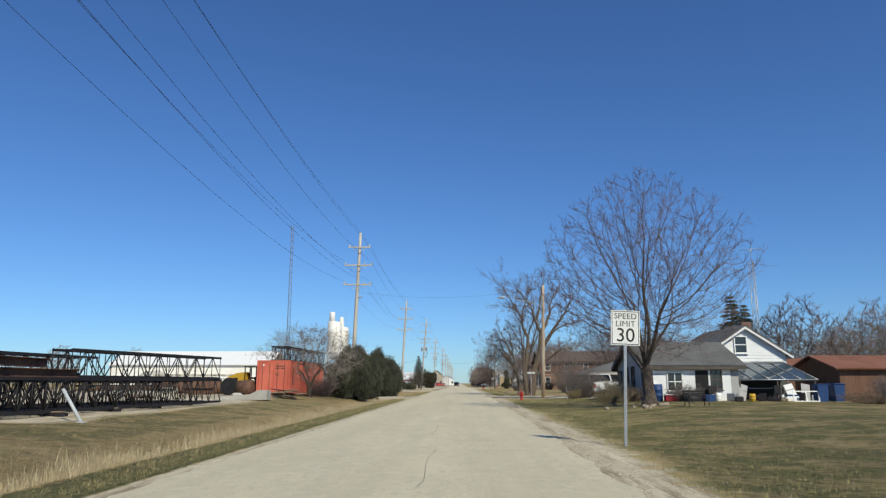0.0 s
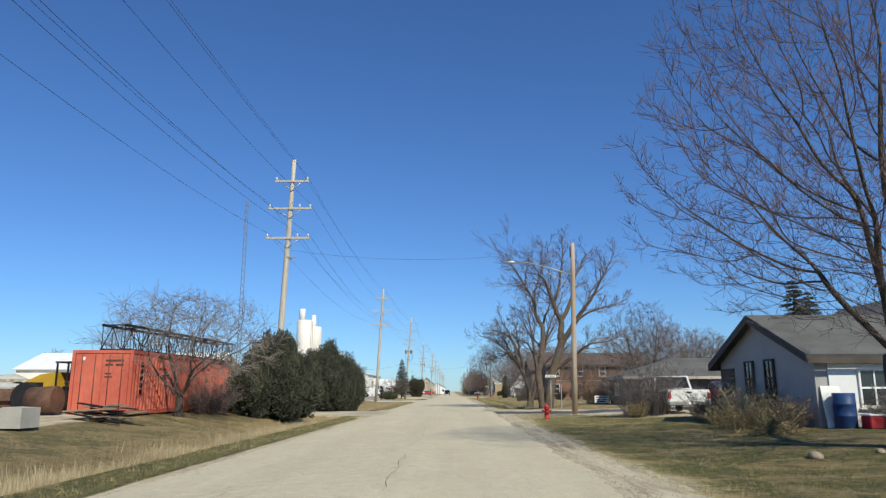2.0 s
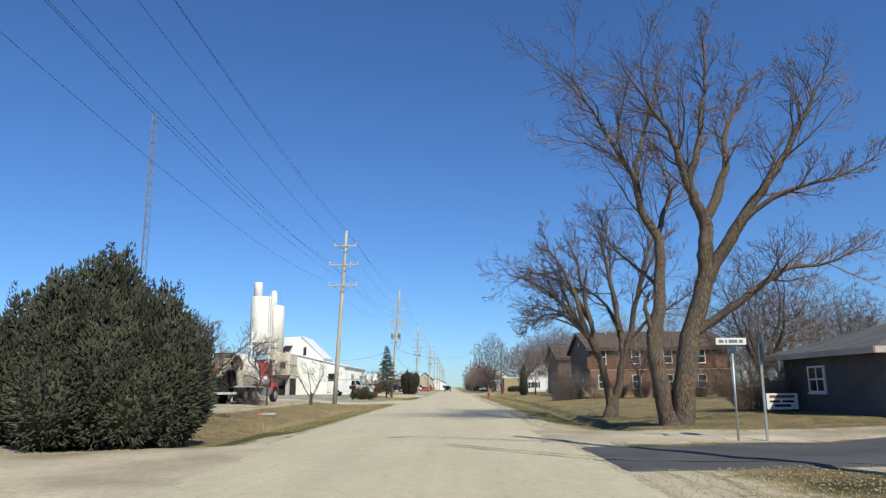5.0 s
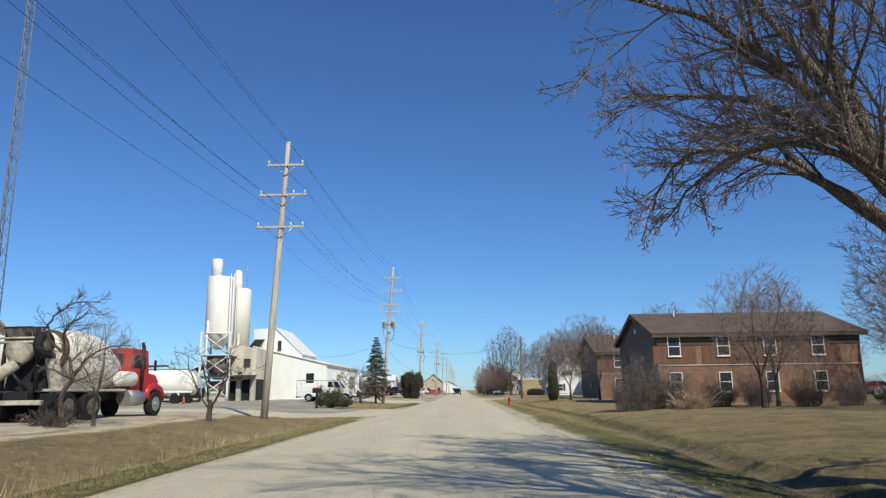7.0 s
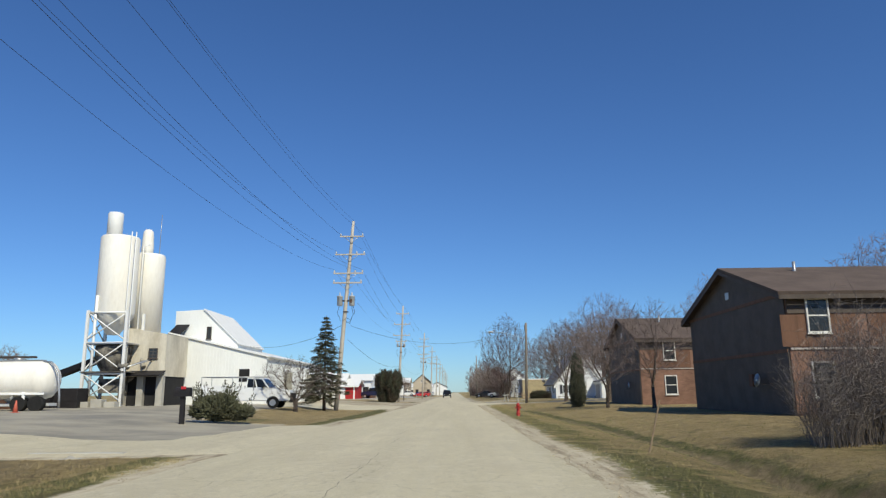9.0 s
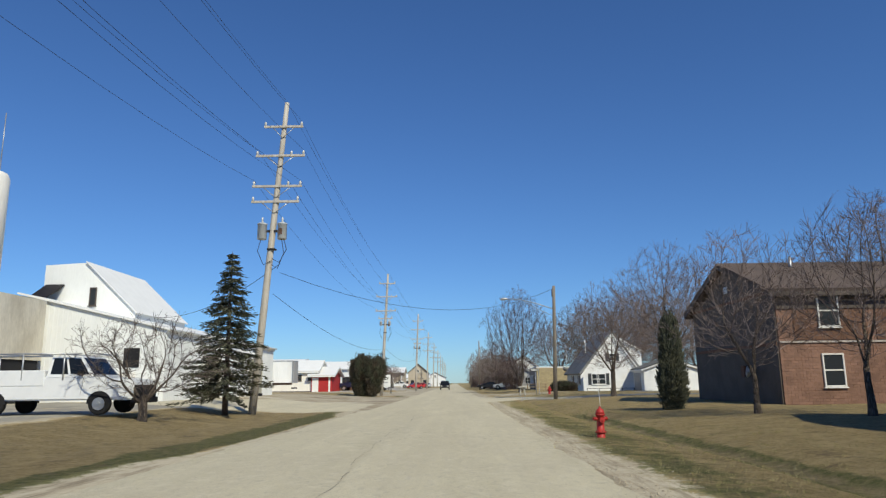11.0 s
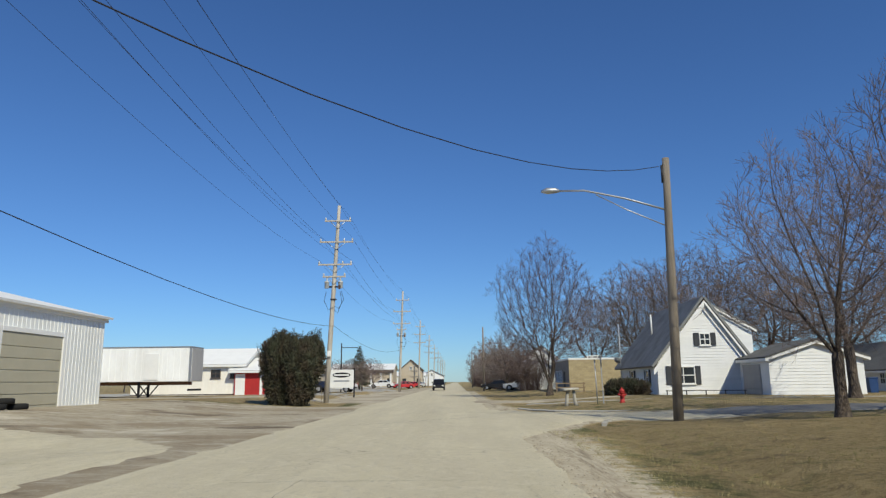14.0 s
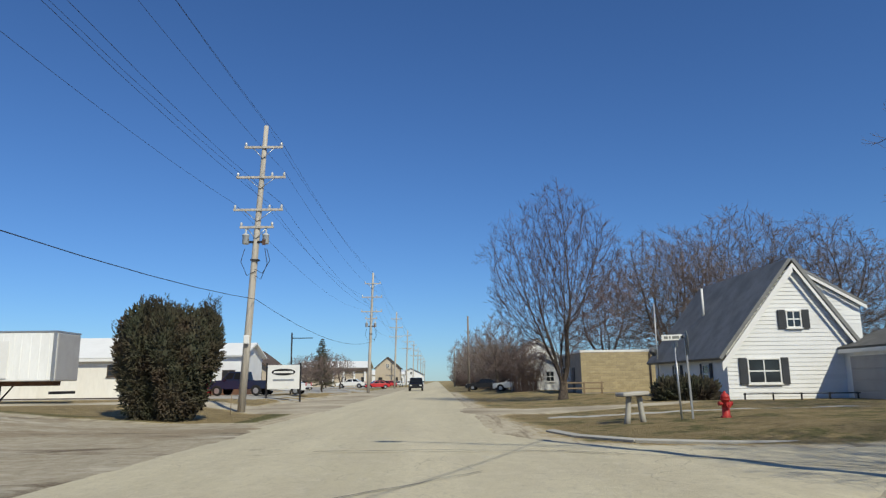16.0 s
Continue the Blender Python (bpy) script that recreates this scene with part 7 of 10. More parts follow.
def twig_bush(x, y, h, w, seed, label, mat=None, n=None, thick=1.0):
    """A leafless shrub of many arching stems that fork into fine twigs."""
    r = random.Random(seed)
    s, fine_s = Shape(), Shape()
    for k in range(n or int(90 * w)):
        a, rad = r.uniform(0, 6.283), w * 0.5 * math.sqrt(r.random())
        p = Vector((rad * 0.5 * math.cos(a), rad * 0.5 * math.sin(a), -0.05))
        hh = h * r.uniform(0.45, 1.0) * (1 - 0.3 * (rad / (w * 0.5)) ** 2)
        d = Vector((math.cos(a) * rad * 0.65 + r.uniform(-.25, .25), math.sin(a) * rad * 0.65 + r.uniform(-.25, .25), hh))
        pts = [p]
        for t in (0.2, 0.4, 0.6, 0.8, 1.0):
            arch = t * t * 0.9 + t * 0.1
            pts.append(p + Vector((d.x * arch, d.y * arch, d.z * t)) + Vector((r.gauss(0, .05), r.gauss(0, .05), r.gauss(0, .03))))
        s.tube(pts, [q * thick for q in (0.013, 0.011, 0.009, 0.007, 0.005, 0.003)], 3, False)
        for j in range(8):
            u = r.uniform(1.2, 4.9)
            b = pts[int(u)].lerp(pts[int(u) + 1], u - int(u))
            e = Vector((r.uniform(-1, 1), r.uniform(-1, 1), r.uniform(0.0, 1.3))).normalized() * h * r.uniform(0.08, 0.2)
            m = b + e * 0.5 + Vector((r.gauss(0, .03), r.gauss(0, .03), 0))
            fine_s.tube([b, m, b + e], [0.006 * thick, 0.005 * thick, 0.003 * thick], 3, False, False)
            fine_s.tube([m, m + Vector((r.uniform(-1, 1), r.uniform(-1, 1), r.uniform(-.2, 1))).normalized() * h * 0.07], [0.005 * thick, 0.003 * thick], 3, False, False)
    t = thing("shrub", label, "shrub", x, y, ground_z(x, y))
    part("stem_clump", s, mat or BRUSH, t, "tangled woody stems")
    part("twig_growth", fine_s, mat or BRUSH, t, "fine leafless twigs")
    return t


for k, (x, h, w, m_, n_, tone) in enumerate(((8.9, 2.7, 1.9, TWIGGREY, 170, "grey-brown"), (9.8, 3.5, 2.3, TWIGGREY, 250, "tall grey-brown"), (10.8, 3.0, 2.0, TWIGGREY, 190, "tall grey-brown"), (11.7, 2.5, 1.8, TWIGGREY, 150, "grey-brown"), (14.2, 1.8, 2.2, TWIGDARK, 220, "low dark brown"),
                                                (16.3, 2.2, 2.3, TWIGGREY, 210, "grey-brown"), (18.7, 1.9, 2.4, TWIGDARK, 220, "dark brown"), (21.2, 2.1, 2.6, TWIGGREY, 180, "grey-brown"), (23.8, 2.1, 3.0, TWIGDARK, 190, "dark brown"))):
    twig_bush(x, 116.2 + 0.35 * (k % 3), h, w, 1 + k, "leafless " + tone + " shrub in the row before the apartments", m_, n_, 0.62)
fallen = random.Random(12)
for k in range(2):
    s = Shape()
    for j in range(60):
        a = fallen.uniform(-1.2, 1.2)
        p = Vector((fallen.uniform(-0.5, 0.5), fallen.uniform(-0.3, 0.3), 0.05))
        q = Vector((math.sin(a), -0.5 + fallen.uniform(-0.4, 0.2), 0.75 + fallen.uniform(-0.5, 0.4))).normalized() * fallen.uniform(0.7, 1.5)
        s.tube([p, p + q * 0.5 + Vector((0, 0, 0.1)), p + q], [0.016, 0.012, 0.005], 4, False)
    t = thing("shrub", "pale arching bare stems of a broken-down shrub", "shrub", 11.7 + 0.8 * k, 114.9 + 0.2 * k, ground_z(11.7 + 0.8 * k, 114.9))
    part("stem_clump", s, POLETAN, t, "bleached bare stems")
twig_bush(9.3, 57.2, 3.3, 4.2, 6, "tall tangle of leafless brush beside the pickup", TWIGGREY, 220)
twig_bush(8.6, 56.2, 1.0, 1.2, 26, "pale dead stalks beside the brush", DRYGRASS, 70)
twig_bush(9.9, 58.6, 2.4, 2.2, 16, "tangle of leafless brush beside the pickup", TWIGGREY, 160)
twig_bush(13.2, 43.4, 1.4, 2.2, 7, "leafless brush before the grey wing", TWIGGREY, 170)
twig_bush(9.3, 43.6, 1.5, 1.8, 27, "dry stalks over the straw heap", DRYGRASS, 60)
twig_bush(10.2, 47.6, 1.9, 2.4, 31, "tall pale dead stalks before the grey gable", REED, 90)
twig_bush(10.0, 50.4, 1.5, 2.2, 32, "dry brown brush along the grey gable", BRUSH, 130)
twig_bush(9.2, 46.0, 0.9, 2.6, 33, "low straw-coloured dead stalks on the lawn edge", DRYGRASS, 120)
twig_bush(10.4, 44.9, 1.2, 1.6, 17, "leafless brush before the grey wing", BRUSH, 120)
twig_bush(21.5, 38.2, 0.8, 3.5, 8, "low brush pile by the farmhouse yard", BRUSH, 200)
twig_bush(23.4, 39.2, 2.0, 2.4, 9, "leafless brush by the brown shed", TWIGGREY, 180)
twig_bush(12.6, 84.5, 2.6, 4.0, 10, "brown brush beside the ranch house", BRUSH, 260)
twig_bush(-11.6, 83.4, 1.8, 3.2, 28, "dense dark leafless brush under the thorn tree", TWIGDARK, 220)
twig_bush(-12.9, 99.3, 0.7, 1.8, 12, "dark low brush at the foot of the crooked tree", TWIGDARK, 90)
twig_bush(-11.5, 55.2, 1.8, 3.0, 13, "dark brush under the thorn tree", TWIG, 220)
for k in range(12):
    twig_bush(7.4 + rr.uniform(0, 3), 240 + k * 12 + rr.uniform(-4, 4), rr.uniform(4, 6.5), rr.uniform(5, 7), 300 + k, "dense grey-brown thicket along the road", TWIGRED, 210, 1.7)


def evergreen(x, y, lobes, seed, label, mat, tuft=0.125, per=2000, name="juniper_bush", spike=0.35, z=None, plumes=26):
    """A dense crown of many small pointed sprays set on overlapping lobes (cx, cy, cz, rx, ry, rz)."""
    r = random.Random(seed)
    s = Shape()
    for (cx, cy, cz, a, b, c) in lobes:
        n = int(per * a * c)
        for k in range(n):
            u, v = r.uniform(-1, 1), r.uniform(0, 6.283)
            q = math.sqrt(1 - u * u)
            d = Vector((q * math.cos(v), q * math.sin(v), u))
            f = r.uniform(0.72, 1.06) + 0.24 * noise.noise(d * 2.6 + Vector((seed, cx, cz)))
            p = Vector((cx + d.x * a * f, cy + d.y * b * f, max(cz + d.z * c * f, 0.05)))
            grow = (d + Vector((r.uniform(-.5, .5), r.uniform(-.5, .5), spike + r.uniform(-.2, .6)))).normalized()
            e1, e2 = ortho(grow)
            h = tuft * r.uniform(0.7, 1.5)
            w = h * 0.34
            ang = r.uniform(0, 6.283)
            o1_ = (e1 * math.cos(ang) + e2 * math.sin(ang)) * w
            o2_ = grow.cross(o1_)
            base = p - grow * h * 0.4
            s.add([base + o1_, base - o1_, base + o2_, base - o2_, p + grow * h], [(0, 2, 4), (2, 1, 4), (1, 3, 4), (3, 0, 4)])
    for (cx, cy, cz, a, b, c) in (lobes if plumes else ()):
        for k in range(int(plumes * a)):
            v, u = r.uniform(0, 6.283), r.uniform(0.05, 0.98)
            q = math.sqrt(1 - u * u)
            d = Vector((q * math.cos(v) * a, q * math.sin(v) * b, u * c))
            foot = Vector((cx, cy, cz)) + d * 0.86
            way = (d.normalized() * 0.55 + Vector((0, 0, 0.8))).normalized()
            ln = r.uniform(0.45, 0.95)
            for j in range(60):
                t_ = r.random()
                e1, e2 = ortho(way)
                ang = r.uniform(0, 6.283)
                out = (e1 * math.cos(ang) + e2 * math.sin(ang))
                p = foot + way * ln * t_ + out * 0.2 * (1 - 0.8 * t_)
                g_ = (way + out * 0.6).normalized()
                h = tuft * r.uniform(0.6, 1.1)
                s.add([p + e1 * h * .3, p - e1 * h * .3, p + e2 * h * .3, p + g_ * h], [(0, 2, 3), (2, 1, 3), (1, 0, 3)])
    core = Shape()
    for (cx, cy, cz, a, b, c) in lobes:
        vs, fs = [], []
        for i in range(7):
            th = math.pi * i / 6
            for j in range(10):
                ph = 2 * math.pi * j / 10
                vs.append((cx + a * .78 * math.sin(th) * math.cos(ph), cy + b * .78 * math.sin(th) * math.sin(ph), max(cz + c * .78 * math.cos(th), 0.0)))
        for i in range(6):
            for j in range(10):
                fs.append((i * 10 + j, i * 10 + (j + 1) % 10, (i + 1) * 10 + (j + 1) % 10, (i + 1) * 10 + j))
        core.add(vs, fs)
    t = thing(name, label, "evergreen bush", x, y, ground_z(x, y) if z is None else z)
    part("crown", s, mat, t)
    part("inner_growth", core, mat, t)
    return t


def spires(seed, wide, deep, h, n, dome, slim, skirt=False):
    """Upright lobes of uneven height that together make one ragged bush."""
    r = random.Random(seed)
    out = []
    for k in range(n):
        q = math.sqrt((k + 0.4) / n)
        a = k * 2.4 + r.uniform(-.3, .3)
        top = h * (1 - dome * q * q) * r.uniform(0.84, 1.03)
        f = slim * r.uniform(0.85, 1.2)
        out.append((math.cos(a) * q * (wide / 2 - slim * 0.8), math.sin(a) * q * (deep / 2 - slim * 0.8), top * 0.5, f, f, top * 0.5))
    for k in range(8 if skirt else 0):
        a = k * 0.785 + r.uniform(-.3, .3)
        top = h * r.uniform(0.42, 0.66)
        out.append((math.cos(a) * (wide / 2 - slim * 0.7), math.sin(a) * (deep / 2 - slim * 0.7), top * 0.52, slim * 1.15, slim * 1.15, top * 0.5))
    return tuple(out)


evergreen(-9.4, 58.8, spires(5, 4.3, 4.2, 4.5, 12, 0.3, 0.7, True), 5, "large dark spreading juniper on the verge", JUNIPER, 0.085, 2400, plumes=22)
evergreen(-9.2, 72.6, spires(6, 5.0, 4.6, 4.9, 14, 0.32, 0.75, True), 6, "second dark ragged juniper on the verge", JUNIPER, 0.085, 2300, plumes=22)
evergreen(-8.95, 199.2, tuple((x_ * 0.78, y_ * 0.85, c_, a_, b_, d_) for x_, y_, c_, a_, b_, d_ in spires(7, 4.0, 3.8, 4.5, 13, 0.12, 0.7)) + tuple((1.42 * math.cos(k * 0.7), 1.3 * math.sin(k * 0.7), 2.75 + 0.25 * math.sin(k * 2.3), 0.6, 0.6, 1.35) for k in range(9)), 7, "dense barrel-shaped dark yew at the lot corner", YEW, 0.095, 1700, name="yew_bush", plumes=12)
evergreen(-10.2, 132.4, ((0, 0, 0.66, 0.95, 0.9, 0.5), (0.85, 0.2, 0.5, 0.7, 0.7, 0.34), (-0.6, 0, 0.8, 0.5, 0.55, 0.4), (0.3, -0.2, 0.9, 0.5, 0.5, 0.42), (-0.9, 0.1, 0.55, 0.4, 0.5, 0.3)), 8, "low spreading olive evergreen beside the mailbox", OLIVEGREEN, 0.1, 4200, name="spreading_evergreen", plumes=10)
evergreen(9.75, 153.8, ((0, 0, 1.2, 0.6, 0.6, 1.4), (0, 0, 2.5, 0.46, 0.46, 1.5)), 9, "narrow dark arborvitae on the lawn", JUNIPER, 0.085, 4200, name="arborvitae", spike=1.0, plumes=8)
evergreen(13.4, 206.2, ((0, 0, 0.4, 1.3, 0.7, 0.72), (-0.9, 0.2, 0.4, 0.9, 0.7, 0.7)), 10, "clipped dark hedge before the white house", YEW, 0.15, name="hedge", plumes=0)


def conifer(x, y, h, w, seed, label, gap=0.24):
    r = random.Random(seed)
    s, wd = Shape(), Shape()
    wd.tube([(0, 0, -0.2), (0, 0, h * 0.6), (0, 0, h)], [0.14, 0.08, 0.015], 8)
    z = 0.95
    while z < h - 0.1:
        reach = w * 0.5 * (1 - z / h) ** 0.85 + 0.08
        for k in range(12):
            a = r.uniform(0, 6.283)
            ln = reach * r.uniform(0.6, 1.1)
            d = Vector((math.cos(a), math.sin(a), r.uniform(-0.32, 0.02)))
            wd.tube([(0, 0, z), tuple(Vector((0, 0, z)) + d * ln)], [0.02, 0.006], 3, False)
            m = int(8 + ln * 24)
            for j in range(m):
                t = r.uniform(0.2, 1)
                p = Vector((0, 0, z)) + d * ln * t + Vector((r.uniform(-.12, .12), r.uniform(-.12, .12), r.uniform(-.1, .04)))
                g = (d + Vector((r.uniform(-.7, .7), r.uniform(-.7, .7), r.uniform(-.5, .3)))).normalized()
                e1, e2 = ortho(g)
                q = 0.115 * r.uniform(0.7, 1.3)
                s.add([p + e1 * q * .3, p - e1 * q * .3, p + e2 * q * .3, p + g * q * 1.6], [(0, 2, 3), (2, 1, 3), (1, 0, 3)])
        z += gap * r.uniform(0.8, 1.2)
    t = thing("spruce_tree", label, "spruce", x, y, ground_z(x, y))
    part("trunk", wd, BARK, t)
    part("needles", s, SPRUCE, t)
    return t


sp = conifer(-9.6, 154.8, 7.3, 4.7, 3, "tall narrow blue-green spruce beside the pole")
again(sp, 39.5, 102.6, 30, 1.9, "tall dark spruce behind the back yards")
again(sp, 42.2, 104.5, 90, 1.75, "tall dark spruce behind the back yards")
again(sp, -13.5, 262, 200, 0.9, "far dark spruce beside the businesses")


# ---- grasses ----
def blades(name, n, where, h0, h1, mat, seed, label, lean=0.5, clump=1):
    r = random.Random(seed)
    vs, fs = [], []
    for k in range(n):
        if k % clump == 0:
            x0, y0 = where(r)
        x, y = (x0 + r.gauss(0, 0.035), y0 + r.gauss(0, 0.035)) if clump > 1 else (x0, y0)
        z = ground_z(x, y)
        h = r.uniform(h0, h1) * r.uniform(0.6, 1)
        a = r.uniform(0, 6.283)
        w = 0.003 + 0.012 * h
        dx, dy = math.cos(a) * w, math.sin(a) * w
        lx, ly = r.uniform(-lean, lean) * h, r.uniform(-lean, lean) * h
        o = len(vs)
        vs += [(x - dx, y - dy, z - 0.01), (x + dx, y + dy, z - 0.01), (x + lx, y + ly, z + h)]
        fs.append((o, o + 1, o + 2))
    return solo(name, Shape().add(vs, fs), mat, label, "grass", kind="stuff")


def ditch_spot(r):
    while True:
        y = r.uniform(0, 60) if r.random() < 0.975 else r.uniform(80, 110)
        if noise.noise(Vector((y * 0.3, 2.0, 0))) + r.uniform(-0.35, 0.35) > -0.1:
            break
    return road_l(y) - 2.75 + r.gauss(0, 0.33) + 0.3 * noise.noise(Vector((y * 0.3, 0, 0))), y


def right_verge(spread):
    def spot(r):
        y = r.choice((r.uniform(3, 64), r.uniform(78, 176)))
        return road_r(y) + 0.9 + abs(r.gauss(0, spread)), y
    return spot


def left_verge(first, spread):
    def spot(r):
        y = r.choice((r.uniform(2, 64), r.uniform(78, 116)))
        return road_l(y) - first - abs(r.gauss(0, spread)), y
    return spot


blades("ditch_reed", 60000, ditch_spot, 0.16, 0.46, REED, 1, "tall pale dry reeds standing in the ditch", 0.3)
blades("ditch_grass", 40000, ditch_spot, 0.05, 0.16, DRYGRASS, 8, "matted straw-coloured grass in the ditch", 1.0)
blades("verge_grass", 150000, right_verge(3.2), 0.015, 0.05, GREENGRASS, 2, "short mown verge grass", 0.8)
blades("verge_grass", 80000, left_verge(0.4, 0.9), 0.015, 0.05, GREENGRASS, 3, "short mown verge grass", 0.8)
blades("grass_tuft", 70000, right_verge(3.4), 0.03, 0.10, GREENGRASS, 6, "scattered taller tufts in the verge", 0.8, 10)
blades("grass_tuft", 50000, left_verge(0.5, 3.2), 0.03, 0.11, THATCH, 7, "scattered dry tufts on the bank", 0.9, 10)
blades("bank_thatch", 60000, left_verge(3.2, 2.2), 0.015, 0.06, THATCH, 4, "matted brown dead grass on the bank", 1.1)
blades("lawn_grass", 50000, lambda r: (lambda y: (road_r(y) + 1.2 + abs(r.gauss(0, 5.0)), y))(r.uniform(76, 176)), 0.015, 0.05, THATCH, 5, "short straw-coloured lawn grass", 1.0)
ROOTDEBRIS = material("root_debris", (0.25, 0.19, 0.14), 0.95, 0.4, 2, 18, 0.4, color2=(0.36, 0.30, 0.23))
PEBBLE = material("pebble_stone", (0.40, 0.345, 0.25), 0.9, 0.3, 3, 30, 0.2, island=0.3)

# ---- signs, hydrants and street furniture ----
ss = thing("speed_limit_sign", "white speed limit sign on a perforated steel post", "road sign", 3.19, 16.05, ground_z(3.19, 16.05) + 0.05, ry=2.4)
post = Shape().box(-0.03, 0.03, -0.02, 0.03, -0.3, 3.02)
part("post", post, STEELGREY, ss, "perforated galvanised steel post")
holes = Shape()
for k in range(48):
    holes.cyl((0, -0.0225, 0.12 + k * 0.05), (0, -0.02, 0.12 + k * 0.05), 0.007, 6)
tagged(part("post_hole", holes, SIGNBLACK, ss), kind="stuff")
pn = part("sign_plate", Shape().box(-0.33, 0.33, -0.034, -0.022, 2.18, 2.98, 0.004), SIGNWHITE, ss, "white reflective plate with black border")
bd = Shape()
for x0, x1, z0, z1 in ((-0.31, 0.31, 2.945, 2.96), (-0.31, 0.31, 2.2, 2.215), (-0.31, -0.295, 2.215, 2.945), (0.295, 0.31, 2.215, 2.945)):
    bd.box(x0, x1, -0.037, -0.034, z0, z1)
part("border", bd, SIGNBLACK, pn)
writing("SPEED", 0.185, SIGNBLACK, pn, (0, -0.036, 2.84), spacing=1.05)
writing("LIMIT", 0.185, SIGNBLACK, pn, (0, -0.036, 2.665), spacing=1.05)
writing("30", 0.44, SIGNBLACK, pn, (0, -0.036, 2.40), thick=0.005)
part("bolt", Shape().cyl((0, -0.046, 2.23), (0, -0.03, 2.23), 0.012, 8), STEELGREY, pn)


def hydrant(x, y, label, mat=HYDRANTRED):
    t = thing("fire_hydrant", label, "fire hydrant", x, y, ground_z(x, y) - 0.02, rz=8)
    part("barrel", Shape().lathe([(0.17, 0.0), (0.17, 0.04), (0.115, 0.05), (0.11, 0.5), (0.15, 0.52), (0.15, 0.56), (0.125, 0.57)], 16), mat, t)
    bn = part("bonnet", Shape().lathe([(0.135, 0.565), (0.13, 0.63), (0.09, 0.70), (0.04, 0.73), (0.03, 0.78), (0.0, 0.79)], 16), mat, t)
    for sx in (-1, 1):
        noz = part("nozzle", Shape().cyl((sx * 0.09, 0, 0.42), (sx * 0.19, 0, 0.42), 0.055, 12), mat, t)
        part("cap", Shape().cyl((sx * 0.185, 0, 0.42), (sx * 0.215, 0, 0.42), 0.065, 8).cyl((sx * 0.21, 0, 0.42), (sx * 0.24, 0, 0.42), 0.02, 5), mat, noz)
    part("pumper_nozzle", Shape().cyl((0, -0.08, 0.38), (0, -0.2, 0.38), 0.08, 12).cyl((0, -0.19, 0.38), (0, -0.23, 0.38), 0.025, 5), mat, t)
    fl = Shape()
    for k in range(8):
        a = k * math.pi / 4
        fl.cyl((0.145 * math.cos(a), 0.145 * math.sin(a), 0.035), (0.145 * math.cos(a), 0.145 * math.sin(a), 0.065), 0.014, 6)
    part("flange_bolt", fl, RUST, t)
    return t


hydrant(4.55, 58.0, "faded red fire hydrant on the verge")
h2 = hydrant(4.2, 141.8, "red fire hydrant with thin marker rod on the verge")
h2.scale = (0.82, 0.82, 0.82)
h2.location.z += 0.14
part("standpipe", Shape().cyl((0, 0, -0.4), (0, 0, 0.02), 0.13, 14), HYDRANTRED, h2)
part("marker_rod", Shape().cyl((0.12, 0.1, -0.2), (0.0, 0.12, 1.9), 0.006, 6), WHITEPAINT, h2)
hydrant(9.75, 193.4, "bright red fire hydrant on the corner lawn")


def street_sign(x, y, label, lean=0.0, stop=True, stop_dx=0.75, stop_dy=0.1):
    t = thing("street_name_sign", label, "street sign", x, y, ground_z(x, y), ry=lean)
    part("post", Shape().cyl((0, 0, -0.3), (0, 0, 2.25), 0.03, 8), STEELGREY, t)
    for ang, z, nm in ((0, 2.42, 0), (84, 2.2, 1)):
        bl = part("name_blade", Shape().box(-0.38, 0.38, -0.006, 0.006, -0.085, 0.085, 0.002).turned(pose(0, 0, z, 0, 0, ang)), SIGNWHITE if nm == 0 else SIGNGREEN, t, "small street name blade")
        if nm == 0:
            s = Shape()
            for x0, w in ((-0.31, 0.12), (-0.15, 0.05), (-0.06, 0.22), (0.2, 0.09)):
                s.box(x0, x0 + w, -0.009, -0.006, -0.04, 0.04)
            part("lettering_bar", s.turned(pose(0, 0, z, 0, 0, ang)), SIGNGREEN, bl)
    if stop:
        t2_ = thing("stop_sign", "stop sign seen edge-on from behind on a steel post", "road sign", x + stop_dx, y + stop_dy, ground_z(x + stop_dx, y), ry=lean)
        part("post", Shape().box(-0.025, 0.025, -0.025, 0.025, -0.3, 2.4), STEELGREY, t2_)
        octo = [(0.38 * math.cos(math.pi / 8 + k * math.pi / 4), 0.38 * math.sin(math.pi / 8 + k * math.pi / 4)) for k in range(8)]
        part("sign_plate", Shape().prism([(a, 2.25 + b) for a, b in octo], 'x', 0.03, 0.045).turned(pose(0, 0, 0, 0, 0, -12)), SIGNGREEN, t2_, "grey unpainted sign back")
    return t


street_sign(6.8, 72.4, "leaning white street name sign at the side street", 0.8)
street_sign(8.5, 193.6, "white street name sign at the corner lawn", -1.5, stop_dx=0.3, stop_dy=-0.1)

# banner board on the lawn, with bars for its words
bb = thing("banner_sign", "small white banner board on short legs", "sign", 12.4, 82.0, ground_z(12.4, 82))
bb.scale = (0.8, 0.8, 0.75)
part("board", Shape().box(-0.75, 0.75, -0.02, 0.02, 0.15, 0.95, 0.01), SIGNWHITE, bb)
bz = Shape()
bz.box(-0.6, 0.6, -0.024, -0.02, 0.72, 0.86)
part("heading_bar", bz, BRICKROOF, bb, "rust-coloured bar of unreadable heading")
bz = Shape()
bz.box(-0.6, -0.1, -0.024, -0.02, 0.5, 0.6).box(0.0, 0.55, -0.024, -0.02, 0.5, 0.6).box(-0.4, 0.4, -0.024, -0.02, 0.28, 0.4)
part("text_bar", bz, SIGNBLACK, bb)
